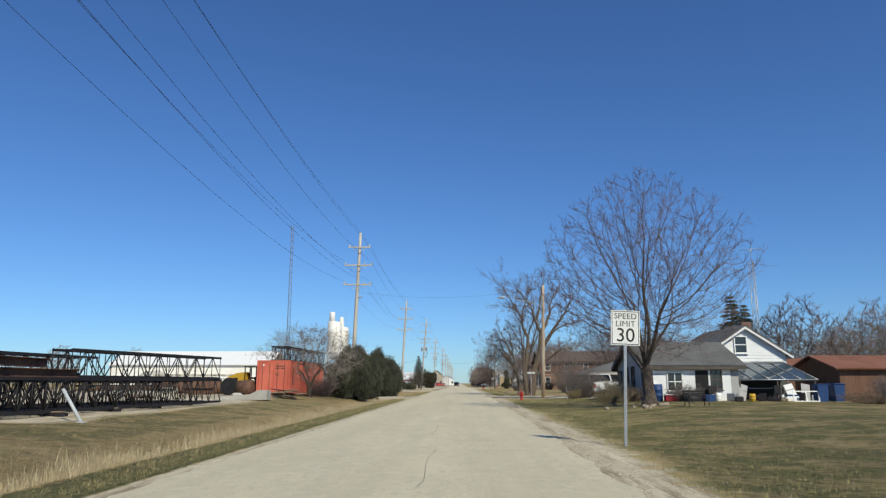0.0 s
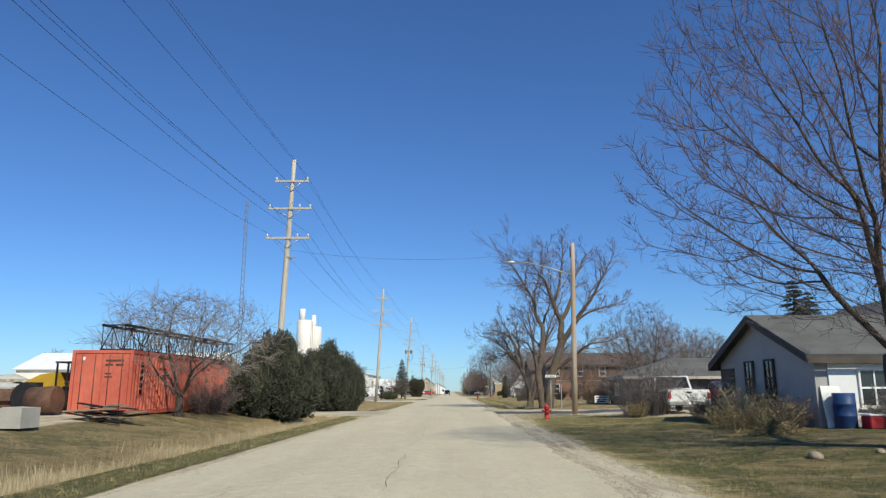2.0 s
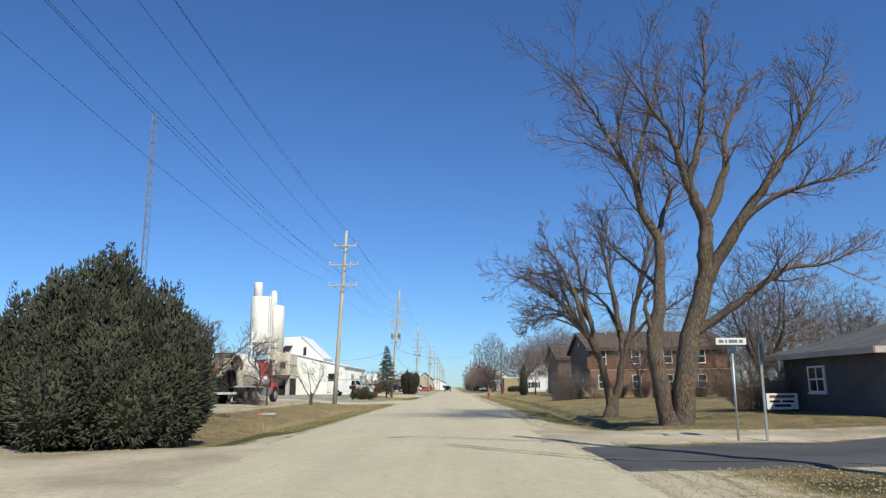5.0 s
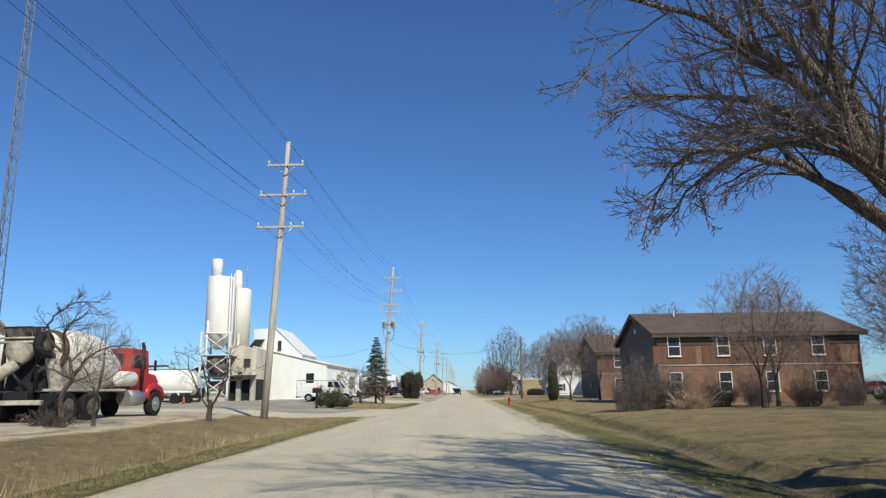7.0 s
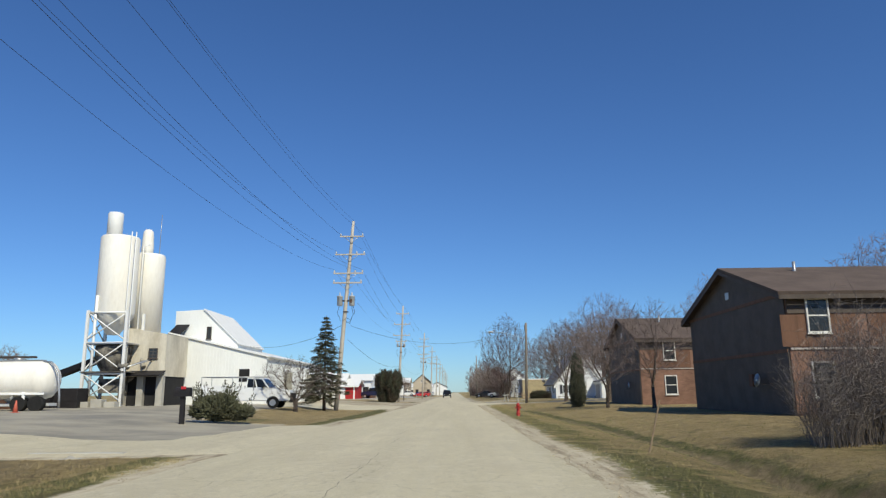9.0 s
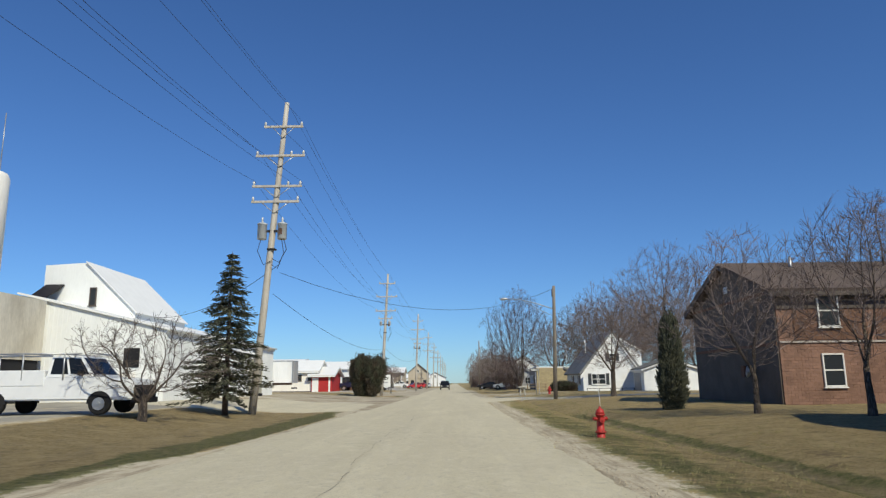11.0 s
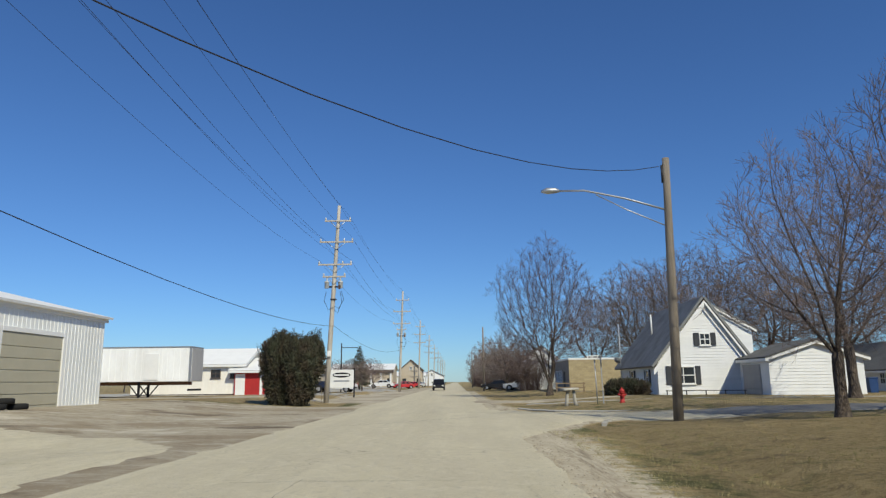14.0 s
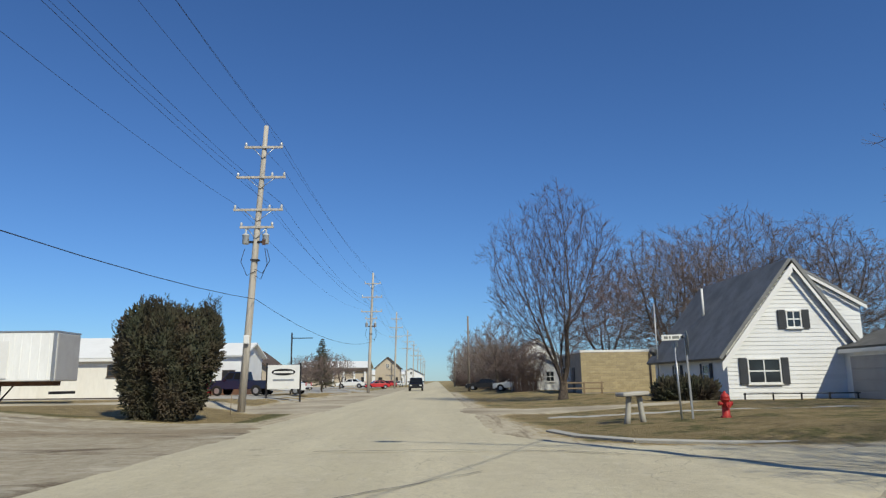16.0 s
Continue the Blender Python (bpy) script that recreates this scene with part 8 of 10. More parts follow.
for sx in (-0.7, 0.7):
    part("leg", Shape().box(sx - 0.02, sx + 0.02, 0.02, 0.05, -0.2, 0.9), BLACKSTEEL, bb)

# stone stand on two curved feet by the corner
st_ = thing("stone_stand", "weathered concrete slab stand on two curved feet", "stand", 7.1, 193.6, ground_z(7.1, 193.6), rz=10)
for sx in (-0.2, 0.22):
    part("foot", Shape().tube([(sx * 1.3, 0, -0.1), (sx * 1.05, 0, 0.25), (sx * 0.9, 0, 0.55), (sx * 0.75, 0, 0.78)], [0.1, 0.085, 0.08, 0.09], 8), CONCRETE, st_)
part("slab", Shape().box(-0.42, 0.42, -0.3, 0.3, 0.78, 0.9, 0.03).turned(pose(0, 0, 0, 0, -3, 0)), CONCRETE, st_)

# black mailbox with red flag by the plant drive
mb = thing("mailbox", "black roadside mailbox with a red flag", "mailbox", -10.9, 130.0, ground_z(-10.9, 130))
mb.scale = (1.15, 1.15, 1.15)
part("post", Shape().box(-0.08, 0.08, -0.08, 0.08, -0.3, 1.0, 0.01), BLACKSTEEL, mb)
prof = [(-0.16, 1.0), (0.16, 1.0), (0.16, 1.18)] + [(0.16 * math.cos(a), 1.18 + 0.15 * math.sin(a)) for a in [math.pi * k / 8 for k in range(1, 8)]] + [(-0.16, 1.18)]
part("box_body", Shape().prism(prof, 'y', -0.28, 0.28).turned(pose(0, 0, 0, 0, 0, -90)), BLACKSTEEL, mb)
part("flag", Shape().box(-0.02, 0.16, -0.19, -0.175, 1.26, 1.36), REDPAINT, mb)

# leaning stake and litter
sk = thing("stake", "thin leaning wooden stake in the grass", "stake", 5.2, 117.5, ground_z(5.2, 117.5), ry=14, rx=4)
part("stick", Shape().box(-0.018, 0.018, -0.018, 0.018, -0.2, 1.25), BOARD, sk)
lt = thing("pipe_piece", "short pale pipe with a faded red end in the grass", "pipe", -9.5, 90.2, ground_z(-9.5, 90.2) + 0.06, rz=10)
part("tube", Shape().cyl((-0.35, 0, 0), (0.42, 0, 0.02), 0.07, 12), CONCRETE, lt)
part("end_cap", Shape().cyl((-0.5, 0, 0), (-0.34, 0, 0), 0.08, 12), ORANGE, lt)
cu_ = thing("culvert", "broken white concrete culvert end in the ditch", "culvert", -8.2, 117.0, -0.12)
part("headwall", Shape().box(-1.25, 1.05, 0.0, 0.26, -0.35, 0.16, 0.03), CONCRETE, cu_)
part("pipe_mouth", Shape().cyl((0.35, -0.02, -0.12), (0.35, -0.001, -0.12), 0.16, 14), DARK, cu_)
rub = random.Random(31)
for k in range(7):
    w_, h_ = rub.uniform(0.1, 0.26), rub.uniform(0.06, 0.18)
    part("broken_piece", Shape().box(-w_, w_, -0.12, 0.12, -0.1, h_, 0.03).turned(pose(rub.uniform(0.0, 0.8), rub.uniform(-0.75, -0.2), -0.1, rub.uniform(-25, 25), rub.uniform(-25, 25), rub.uniform(0, 180))), CONCRETE, cu_)

# ---- scrap yard ----
def truss(x0, x1, y, z0, z1, label, panels=14, w=0.9, rz=0, at=None):
    """An open-web steel truss of four chords with lacing."""
    L_ = x1 - x0
    t = thing("steel_truss", label, "truss", x0, y, 0, rz, group="stacked trusses") if at is None else thing("steel_truss", label, "truss", *at, rz, group="stacked trusses")
    for yy in (0, w):
        for z in (z0, z1):
            part("chord", Shape().box(0, L_, yy - 0.05, yy + 0.05, z - 0.05, z + 0.05), BLACKSTEEL, t)
        p_ = L_ / panels
        for k in range(panels):
            up_ = k % 2 == 0
            part("web_bar", Shape().tube([(k * p_, yy, z0 if up_ else z1), ((k + 1) * p_, yy, z1 if up_ else z0)], 0.026, 4), BLACKSTEEL, t)
            part("web_post", Shape().tube([(k * p_ + 0.02, yy, z0), (k * p_ + 0.02, yy, z1)], 0.022, 4), BLACKSTEEL, t)
        part("web_post", Shape().tube([(L_, yy, z0), (L_, yy, z1)], 0.022, 4), BLACKSTEEL, t)
    for k in range(0, panels + 1, 2):
        for z in (z0, z1):
            part("cross_bar", Shape().tube([(k * L_ / panels, 0, z), (k * L_ / panels, w, z)], 0.025, 4), BLACKSTEEL, t)
    return t


lt_ = "black open-web steel truss stacked in the yard"
truss(0, 9.4, 0, 1.58, 2.55, lt_, 14, 0.9, -104.5, at=(-13.2, 34.6, 0))
truss(0, 15.5, 0, 0.46, 1.48, lt_, 24, 0.9, -95, at=(-13.3, 34.9, 0))
truss(0, 15.5, 0, 0.46, 1.45, lt_, 24, 0.9, -95, at=(-14.8, 35.1, 0))
truss(0, 14.5, 0, 0.46, 1.4, lt_, 22, 0.9, -96, at=(-16.4, 35.0, 0))
truss(0, 9.0, 0, 1.5, 2.45, lt_, 14, 0.9, -96, at=(-17.6, 31.0, 0))
truss(0, 9.0, 0, 0.46, 1.42, lt_, 14, 0.9, -96, at=(-17.7, 31.2, 0))
truss(0, 11.5, 0, 0.05, 1.0, "black steel truss lying on the container", 16, 0.9, 87, at=(-12.9, 49.2, 2.9))
for k in range(4):
    sl = thing("sleeper_beam", "dark timber beam lying under the trusses", "beam", -15.4, 22.5 + 3.4 * k, 0.36, rz=-6 + 3 * k)
    part("beam", Shape().box(-2.6, 2.4, -0.15, 0.15, -0.1, 0.06, 0.02), BLACKSTEEL, sl)
    part("wedge", Shape().box(1.9, 2.3, -0.12, 0.12, 0.062, 0.1, 0.01), BOARD, sl)
for k, (gx_, gy_, gz_, gl_) in enumerate(((-14.2, 22.3, 1.52, 4.2), (-14.9, 21.8, 1.52, 3.6), (-14.4, 22.0, 1.86, 2.8))):
    rg_ = thing("rusty_girder", "rusty plate girder lying on the trusses", "girder", gx_, gy_, gz_, rz=84 + 5 * k)
    part("flange", Shape().box(-gl_ / 2, gl_ / 2, -0.16, 0.16, 0.0, 0.03).box(-gl_ / 2, gl_ / 2, -0.16, 0.16, 0.27, 0.3), RUST, rg_)
    part("web", Shape().box(-gl_ / 2, gl_ / 2, -0.02, 0.02, 0.03, 0.27), RUST, rg_)
pr = thing("prop", "pale steel prop leaning on the trusses", "prop", -11.6, 20.6, ground_z(-11.6, 20.6))
part("tube", Shape().cyl((0, 0, 0), (-0.75, 0.2, 0.95), 0.05, 8), CANGREY, pr)
part("foot_plate", Shape().box(-0.12, 0.12, -0.1, 0.1, -0.01, 0.02, 0.005), CANGREY, pr)

ct = thing("shipping_container", "faded orange-red corrugated shipping container", "container", -14.75, 49.0, 0.5)
part("body", Shape().box(0.06, 2.3, 0.06, 11.8, 0.12, 2.34), ORANGE, ct)
fr_ = Shape()
for xx in (0, 2.24):
    for yy in (0, 11.76):
        fr_.box(xx, xx + 0.12, yy, yy + 0.12, 0, 2.42)
    fr_.box(xx, xx + 0.12, 0.12, 11.76, 0, 0.14).box(xx, xx + 0.12, 0.12, 11.76, 2.3, 2.42)
for yy in (0, 11.76):
    fr_.box(0.12, 2.24, yy, yy + 0.12, 0, 0.14).box(0.12, 2.24, yy, yy + 0.12, 2.3, 2.42)
part("frame", fr_, ORANGE, ct)
cg = Shape()
for k in range(42):
    y0 = 0.2 + k * 0.276
    cg.prism([(2.298, y0), (2.345, y0 + 0.05), (2.345, y0 + 0.15), (2.298, y0 + 0.2)], 'z', 0.15, 2.3)
part("corrugation", cg, ORANGE, ct)
for k in range(2):
    dr = part("door", Shape().box(0.14 + k * 1.05, 1.15 + k * 1.05, 0.02, 0.059, 0.16, 2.28, 0.008), ORANGE, ct)
    for j in range(2):
        part("lock_rod", Shape().cyl((0.4 + k * 1.05 + j * 0.5, 0.0, 0.2), (0.4 + k * 1.05 + j * 0.5, 0.0, 2.25), 0.016, 6), RUST, dr)
wb = Shape()
for k in range(5):
    wb.box(2.346, 2.35, 0.75, 1.0, 0.75 + k * 0.26, 0.93 + k * 0.26)
part("side_letter_bar", wb, SIGNBLACK, ct, "dark bars of worn lettering")
mk = Shape()
for x0, x1, z0, z1 in ((1.3, 2.0, 1.98, 2.06), (1.3, 1.6, 1.82, 1.9), (1.7, 2.0, 1.82, 1.9), (1.3, 1.55, 1.5, 1.56), (1.3, 1.6, 1.38, 1.43)):
    mk.box(x0, x1, 0.012, 0.0185, z0, z1)
part("marking_bar", mk, RUST, ct)
part("white_spot", Shape().cyl((0.45, 0.012, 2.1), (0.45, 0.019, 2.1), 0.07, 10), WHITEPAINT, ct)

# stacked beams far in the yard
def beam_stack(x, y, n, ln, mats, label):
    t = thing("beam_stack", label, "beams", x, y, ground_z(x, y) + 0.02, rz=4)
    for k in range(n):
        z = 0.34 * k
        part("beam", Shape().box(-ln / 2 + 0.2 * (k % 2), ln / 2, -0.5, 0.5, z + 0.1, z + 0.3, 0.01), mats[k % len(mats)], t)
        for sx in (-ln * 0.35, ln * 0.35):
            part("spacer", Shape().box(sx - 0.08, sx + 0.08, -0.5, 0.5, z, z + 0.098), BOARD, t)
    return t


beam_stack(-26.5, 70.0, 5, 9.0, (CANGREY, STAINED, CANGREY), "stack of long pale steel beams on spacers")
beam_stack(-24.5, 50.5, 2, 4.5, (CONCRETE, RUST), "low stack of grey and rusty beams")
beam_stack(-31.0, 62.0, 3, 7.0, (RUST, BLACKSTEEL), "stack of rusty steel beams on spacers")
for k, (gx_, gy_) in enumerate(((-20.4, 43.6), (-18.2, 46.2), (-22.6, 47.0))):
    pk = thing("pallet", "weathered wooden pallet lying in the yard", "pallet", gx_, gy_, ground_z(gx_, gy_) + 0.02, rz=20 * k, group="pallets in the yard")
    for j in range(5):
        part("board", Shape().box(-0.6, 0.6, -0.5 + 0.23 * j, -0.38 + 0.23 * j, 0.1, 0.13), BOARD, pk)
    for j in range(3):
        part("bearer", Shape().box(-0.6 + 0.55 * j, -0.5 + 0.55 * j, -0.5, 0.54, 0, 0.1), BOARD, pk)

# boards, blocks, tyre, pipes and machines
bp_ = thing("board_pile", "untidy pile of dark old boards", "boards", -12.0, 46.4, ground_z(-12.0, 46.4))
bp_.scale = (1.35, 1.35, 1.2)
rb_ = random.Random(8)
for k in range(16):
    a = rb_.uniform(-0.5, 0.5)
    ln = rb_.uniform(0.8, 1.6)
    s = Shape().box(-ln / 2, ln / 2, -0.07, 0.07, 0, 0.04).turned(pose(rb_.uniform(-.5, .5), rb_.uniform(-.4, .4), 0.03 + 0.028 * k, rb_.uniform(-6, 6), rb_.uniform(-10, 10), a * 57))
    part("board", s, BOARD if k % 3 else BLACKSTEEL, bp_)
cb = thing("concrete_barrier", "pale broken concrete barrier on the yard edge", "concrete", -13.2, 42.0, ground_z(-13.2, 42))
part("slab", Shape().prism([(-1.4, 0), (0.95, 0), (0.95, 0.5), (0.55, 0.52), (0.2, 0.3), (-1.2, 0.14)], 'y', -0.4, 0.4), CONCRETE, cb)
part("chunk", Shape().box(-0.9, -0.4, 0.45, 0.9, -0.02, 0.36, 0.12), CONCRETE, cb)
cb.scale = (1.35, 1.1, 1.1)
wp = thing("steel_pipe", "large rusty steel pipe lying in the yard", "pipe", -21.5, 56, 0.95)
part("tube", Shape().tube([(-3.4, 0, 0), (2.6, 0, 0), (2.6, 0, 0), (-3.4, 0, 0)], [0.55, 0.55, 0.5, 0.5], 20, False), RUST, wp)
part("cradle", Shape().box(-2, -1.8, -0.6, 0.6, -0.5, -0.3).box(1.2, 1.4, -0.6, 0.6, -0.5, -0.3), BLACKSTEEL, wp)
for (x, y, ln, m_, lab) in ((-24, 52, 5, CONCRETE, "grey concrete beam in the yard"), (-27, 60, 8, RUST, "rusty steel girder in the yard"), (-18.5, 60, 6, BLACKSTEEL, "dark steel girder in the yard"), (-20, 52.5, 2.2, RUST, "short rusty steel girder in the yard")):
    t = thing("girder", lab, "girder", x, y, ground_z(x, y))
    part("flange", Shape().box(-ln / 2, ln / 2, -0.2, 0.2, 0.0, 0.05), m_, t)
    part("flange", Shape().box(-ln / 2, ln / 2, -0.2, 0.2, 0.5, 0.55), m_, t)
    part("web", Shape().box(-ln / 2, ln / 2, -0.03, 0.03, 0.05, 0.5), m_, t)
dt = thing("tank", "white mixer drum resting far in the yard", "tank", -33, 74, 0.55)
part("shell", Shape().tube([(-1.6, 0, 1.0), (-0.9, 0, 1.0), (0.6, 0, 1.1), (1.6, 0, 1.2)], [0.6, 1.0, 1.0, 0.5], 18), CONCRETE, dt)


def wheel(t, x, y, z, r, w, hub=None):
    """A wheel whose axle runs along x."""
    wl = part("wheel", Shape().tube([(x - w / 2, y, z), (x - w / 2 + 0.03, y, z), (x + w / 2 - 0.03, y, z), (x + w / 2, y, z)], [r * 0.9, r, r, r * 0.9], 20), TYRE, t)
    sx = 1 if x > 0 else -1
    part("rim", Shape().cyl((x + sx * w * 0.42, y, z), (x + sx * (w / 2 + 0.012), y, z), r * 0.58, 14).cyl((x + sx * w / 2, y, z), (x + sx * (w / 2 + 0.05), y, z), r * 0.2, 8), hub or STEELGREY, wl)
    return wl


ld = thing("wheel_loader", "yellow wheel loader with large black tyres beside the container", "loader", -16.0, 50.6, ground_z(-16.0, 50.6), rz=-98)
ld.scale = (0.8, 0.8, 0.8)
part("engine_hood", Shape().prism([(-1.7, 0.95), (0.1, 0.95), (0.1, 2.05), (-0.7, 1.95), (-1.5, 1.6), (-1.75, 1.3)], 'x', -0.55, 0.55), YELLOW, ld, "sloping yellow engine hood")
part("hood_vent", Shape().box(0.551, 0.57, -1.3, -0.5, 1.25, 1.55, 0.01), BLACKSTEEL, ld)
part("frame", Shape().box(-0.4, 0.4, -1.6, 1.2, 0.6, 0.95, 0.03), BLACKSTEEL, ld)
for sx in (-0.55, 0.5):
    for yy in (0.12, 0.72):
        part("cab_post", Shape().box(sx, sx + 0.07, yy, yy + 0.07, 0.95, 2.5), BLACKSTEEL, ld)
part("cab_roof", Shape().box(-0.6, 0.6, 0.05, 0.85, 2.5, 2.58, 0.02), BLACKSTEEL, ld)
part("seat", Shape().box(-0.25, 0.25, 0.25, 0.65, 0.96, 1.35, 0.05), BLACKSTEEL, ld)
for sx in (-0.5, 0.42):
    part("lift_arm", Shape().tube([(sx, 0.6, 1.55), (sx, 1.1, 1.5), (sx, 1.25, 0.6)], 0.1, 6), RUST, ld, "rusty lift arm")
for sx in (-0.75, 0.75):
    wheel(ld, sx, -1.15, 0.78, 0.78, 0.45, BLACKSTEEL)
    wheel(ld, sx, 0.55, 0.6, 0.6, 0.4, RUST)
rx_ = thing("boiler_drum", "rusty orange drum beside the container", "drum", -14.9, 49.6 - 1.6, ground_z(-15, 48))
part("shell", Shape().cyl((-0.9, 0.4, 0.55), (0.1, 0.4, 0.6), 0.5, 16), RUST, rx_)

# ---- vehicles ----
def mixer_truck(x, y, rz, cab_mat, label, drum_mat):
    """Heads along its own +y; origin under the rear."""
    t = thing("mixer_truck", label, "truck", x, y, ground_z(x, y) + 0.02, rz, group="mixer trucks")
    part("chassis", Shape().box(-0.45, 0.45, 0.2, 8.2, 0.75, 1.05, 0.02), BLACKSTEEL, t)
    part("deck", Shape().box(-1.15, 1.15, 0.6, 4.9, 1.05, 1.15, 0.02), CONCRETE, t)
    for yy in (1.3, 2.65):
        for sx in (-0.98, 0.98):
            wheel(t, sx, yy, 0.52, 0.52, 0.5, CAKED)
    for sx in (-0.98, 0.98):
        wheel(t, sx, 7.3, 0.52, 0.52, 0.3, STEELGREY)
        part("mudguard", Shape().tube([(sx * 1.05, 0.6, 0.75), (sx * 1.05, 1.0, 1.15), (sx * 1.05, 2.9, 1.15), (sx * 1.05, 3.4, 0.75)], 0.05, 6), STEELGREY, t)
    ax_ = lambda s_: (0, 0.9 + s_ * 4.6, 2.55 - s_ * 0.75)
    part("drum", Shape().tube([ax_(0.0), ax_(0.06), ax_(0.4), ax_(0.62), ax_(0.92), ax_(1.0)], [0.5, 0.62, 1.12, 1.14, 0.72, 0.5], 26), drum_mat, t, "cement-stained mixing drum")
    part("drum_ring", Shape().tube([ax_(0.12), ax_(0.16)], [0.82, 0.85], 24), RUST, t)
    part("pedestal", Shape().prism([(0.55, 1.1), (1.3, 1.1), (1.1, 2.4), (0.85, 2.4)], 'x', -0.7, 0.7), BLACKSTEEL, t, "dark rear pedestal")
    hp = part("charge_hopper", Shape().slab((-0.45, 0.05, 3.2), (0.45, 0.05, 3.2), (0.4, 0.35, 2.65), (-0.4, 0.35, 2.65), 0.06).slab((-0.45, 0.75, 3.25), (0.45, 0.75, 3.25), (0.4, 0.5, 2.65), (-0.4, 0.5, 2.65), 0.06).slab((-0.47, 0.05, 3.2), (-0.47, 0.75, 3.25), (-0.42, 0.5, 2.65), (-0.42, 0.35, 2.65), 0.05).slab((0.47, 0.05, 3.2), (0.47, 0.75, 3.25), (0.42, 0.5, 2.65), (0.42, 0.35, 2.65), 0.05), CAKED, t, "dark charging hopper")
    part("hopper_rim", Shape().tube([(-0.5, 0.03, 3.2), (0.5, 0.03, 3.2), (0.5, 0.78, 3.26), (-0.5, 0.78, 3.26), (-0.5, 0.03, 3.2)], 0.045, 6), BLACKSTEEL, hp)
    part("hopper_rail", Shape().tube([(-1.1, 0.15, 2.72), (1.1, 0.15, 2.72)], 0.05, 6), STAINED, hp)
    part("hopper_rail", Shape().tube([(-1.1, 0.12, 2.86), (1.1, 0.12, 2.86)], 0.04, 6), STAINED, hp)
    for sx in (-0.62, 0.62):
        part("rear_post", Shape().tube([(sx, 0.35, 1.1), (sx, 0.3, 2.2), (sx * 0.9, 0.3, 3.2)], 0.07, 6), BLACKSTEEL, t)
    part("discharge_funnel", Shape().tube([(0, 0.3, 2.6), (0, 0.2, 2.25), (0, 0.1, 2.0)], [0.5, 0.42, 0.2], 10, False), STAINED, t, "cream discharge funnel with cement stains")
    ch = part("chute", Shape().tube([(0.02, 0.1, 2.0), (-0.35, -0.2, 1.62), (-0.62, -0.42, 1.38)], [0.2, 0.22, 0.22], 12, False), STAINED, t, "cement-stained delivery chute")
    part("chute_lip", Shape().tube([(-0.6, -0.4, 1.4), (-0.66, -0.45, 1.34)], [0.235, 0.235], 12, False), CAKED, ch)
    part("chute_mouth", Shape().cyl((-0.6, -0.4, 1.4), (-0.64, -0.44, 1.36), 0.2, 12), DARK, ch)
    part("chute_ram", Shape().tube([(0.3, 0.35, 1.1), (-0.1, 0.0, 1.75)], 0.06, 6), BLACKSTEEL, ch)
    part("folded_chute", Shape().slab((0.95, 0.35, 2.15), (0.95, 0.75, 0.95), (1.12, 1.15, 0.95), (1.12, 0.75, 2.15), 0.14), STAINED, t, "spare chute strapped upright")
    part("rear_bumper", Shape().box(-1.1, 1.1, 0.05, 0.16, 0.62, 0.78, 0.01), STAINED, t)
    for sx in (-0.98, 0.98):
        part("mud_flap", Shape().box(sx - 0.28, sx + 0.28, 0.5, 0.53, 0.2, 1.0), TYRE, t)
    for sx in (-1.02, 1.02):
        bt_ = part("booster_tyre", Shape().tube([(sx - 0.13, 0.02, 2.62), (sx - 0.1, 0.02, 2.62), (sx + 0.1, 0.02, 2.62), (sx + 0.13, 0.02, 2.62)], [0.36, 0.42, 0.42, 0.36], 18), TYRE, t)
        part("hub", Shape().cyl((sx - 0.14, 0.02, 2.62), (sx + 0.14, 0.02, 2.62), 0.2, 12), CAKED, bt_)
    part("water_tank", Shape().tube([(1.0, 4.5, 1.55), (1.0, 4.6, 1.55), (1.0, 5.5, 1.55), (1.0, 5.6, 1.55)], [0.2, 0.3, 0.3, 0.2], 14), WHITEPAINT, t, "white cylindrical water tank")
    cabp = [(5.3, 0.95), (6.7, 0.95), (6.7, 2.0), (6.55, 2.75), (5.35, 2.8), (5.3, 2.0)]
    cb_ = part("cab", Shape().prism(cabp, 'x', -1.05, 1.05), cab_mat, t)
    part("bonnet", Shape().prism([(6.7, 0.95), (8.1, 0.95), (8.15, 1.5), (7.9, 1.75), (6.7, 1.9)], 'x', -0.7, 0.7), cab_mat, cb_)
    for sx in (-1, 1):
        part("side_window", Shape().prism([(5.5, 2.0), (6.45, 2.0), (6.4, 2.55), (5.5, 2.55)], 'x', sx * 1.052, sx * 1.058), GLASS, cb_)
        part("wing", Shape().tube([(sx * 0.95, 6.6, 0.75), (sx * 0.95, 6.8, 1.15), (sx * 0.95, 7.3, 1.28), (sx * 0.95, 7.8, 1.1), (sx * 0.95, 8.0, 0.7)], [0.2, 0.2, 0.2, 0.2, 0.2], 8), cab_mat, cb_)
        part("mirror", Shape().box(sx * 1.3 - 0.04, sx * 1.3 + 0.04, 6.7, 6.8, 1.9, 2.35, 0.01), BLACKSTEEL, cb_)
    part("rear_window", Shape().box(-0.7, 0.7, 5.285, 5.299, 2.1, 2.6), GLASS, cb_)
    part("windscreen", Shape().slab((-0.9, 6.715, 2.02), (0.9, 6.715, 2.02), (0.9, 6.58, 2.65), (-0.9, 6.58, 2.65), 0.01), GLASS, cb_)
    part("exhaust_pipe", Shape().cyl((1.1, 6.1, 1.0), (1.1, 6.1, 2.9), 0.08, 10).tube([(1.1, 6.1, 2.88), (1.1, 6.0, 3.05)], 0.07, 8), BLACKSTEEL, t)
    part("fuel_tank", Shape().cyl((0.95, 5.1, 0.8), (0.95, 6.2, 0.8), 0.33, 14), STEELGREY, t)
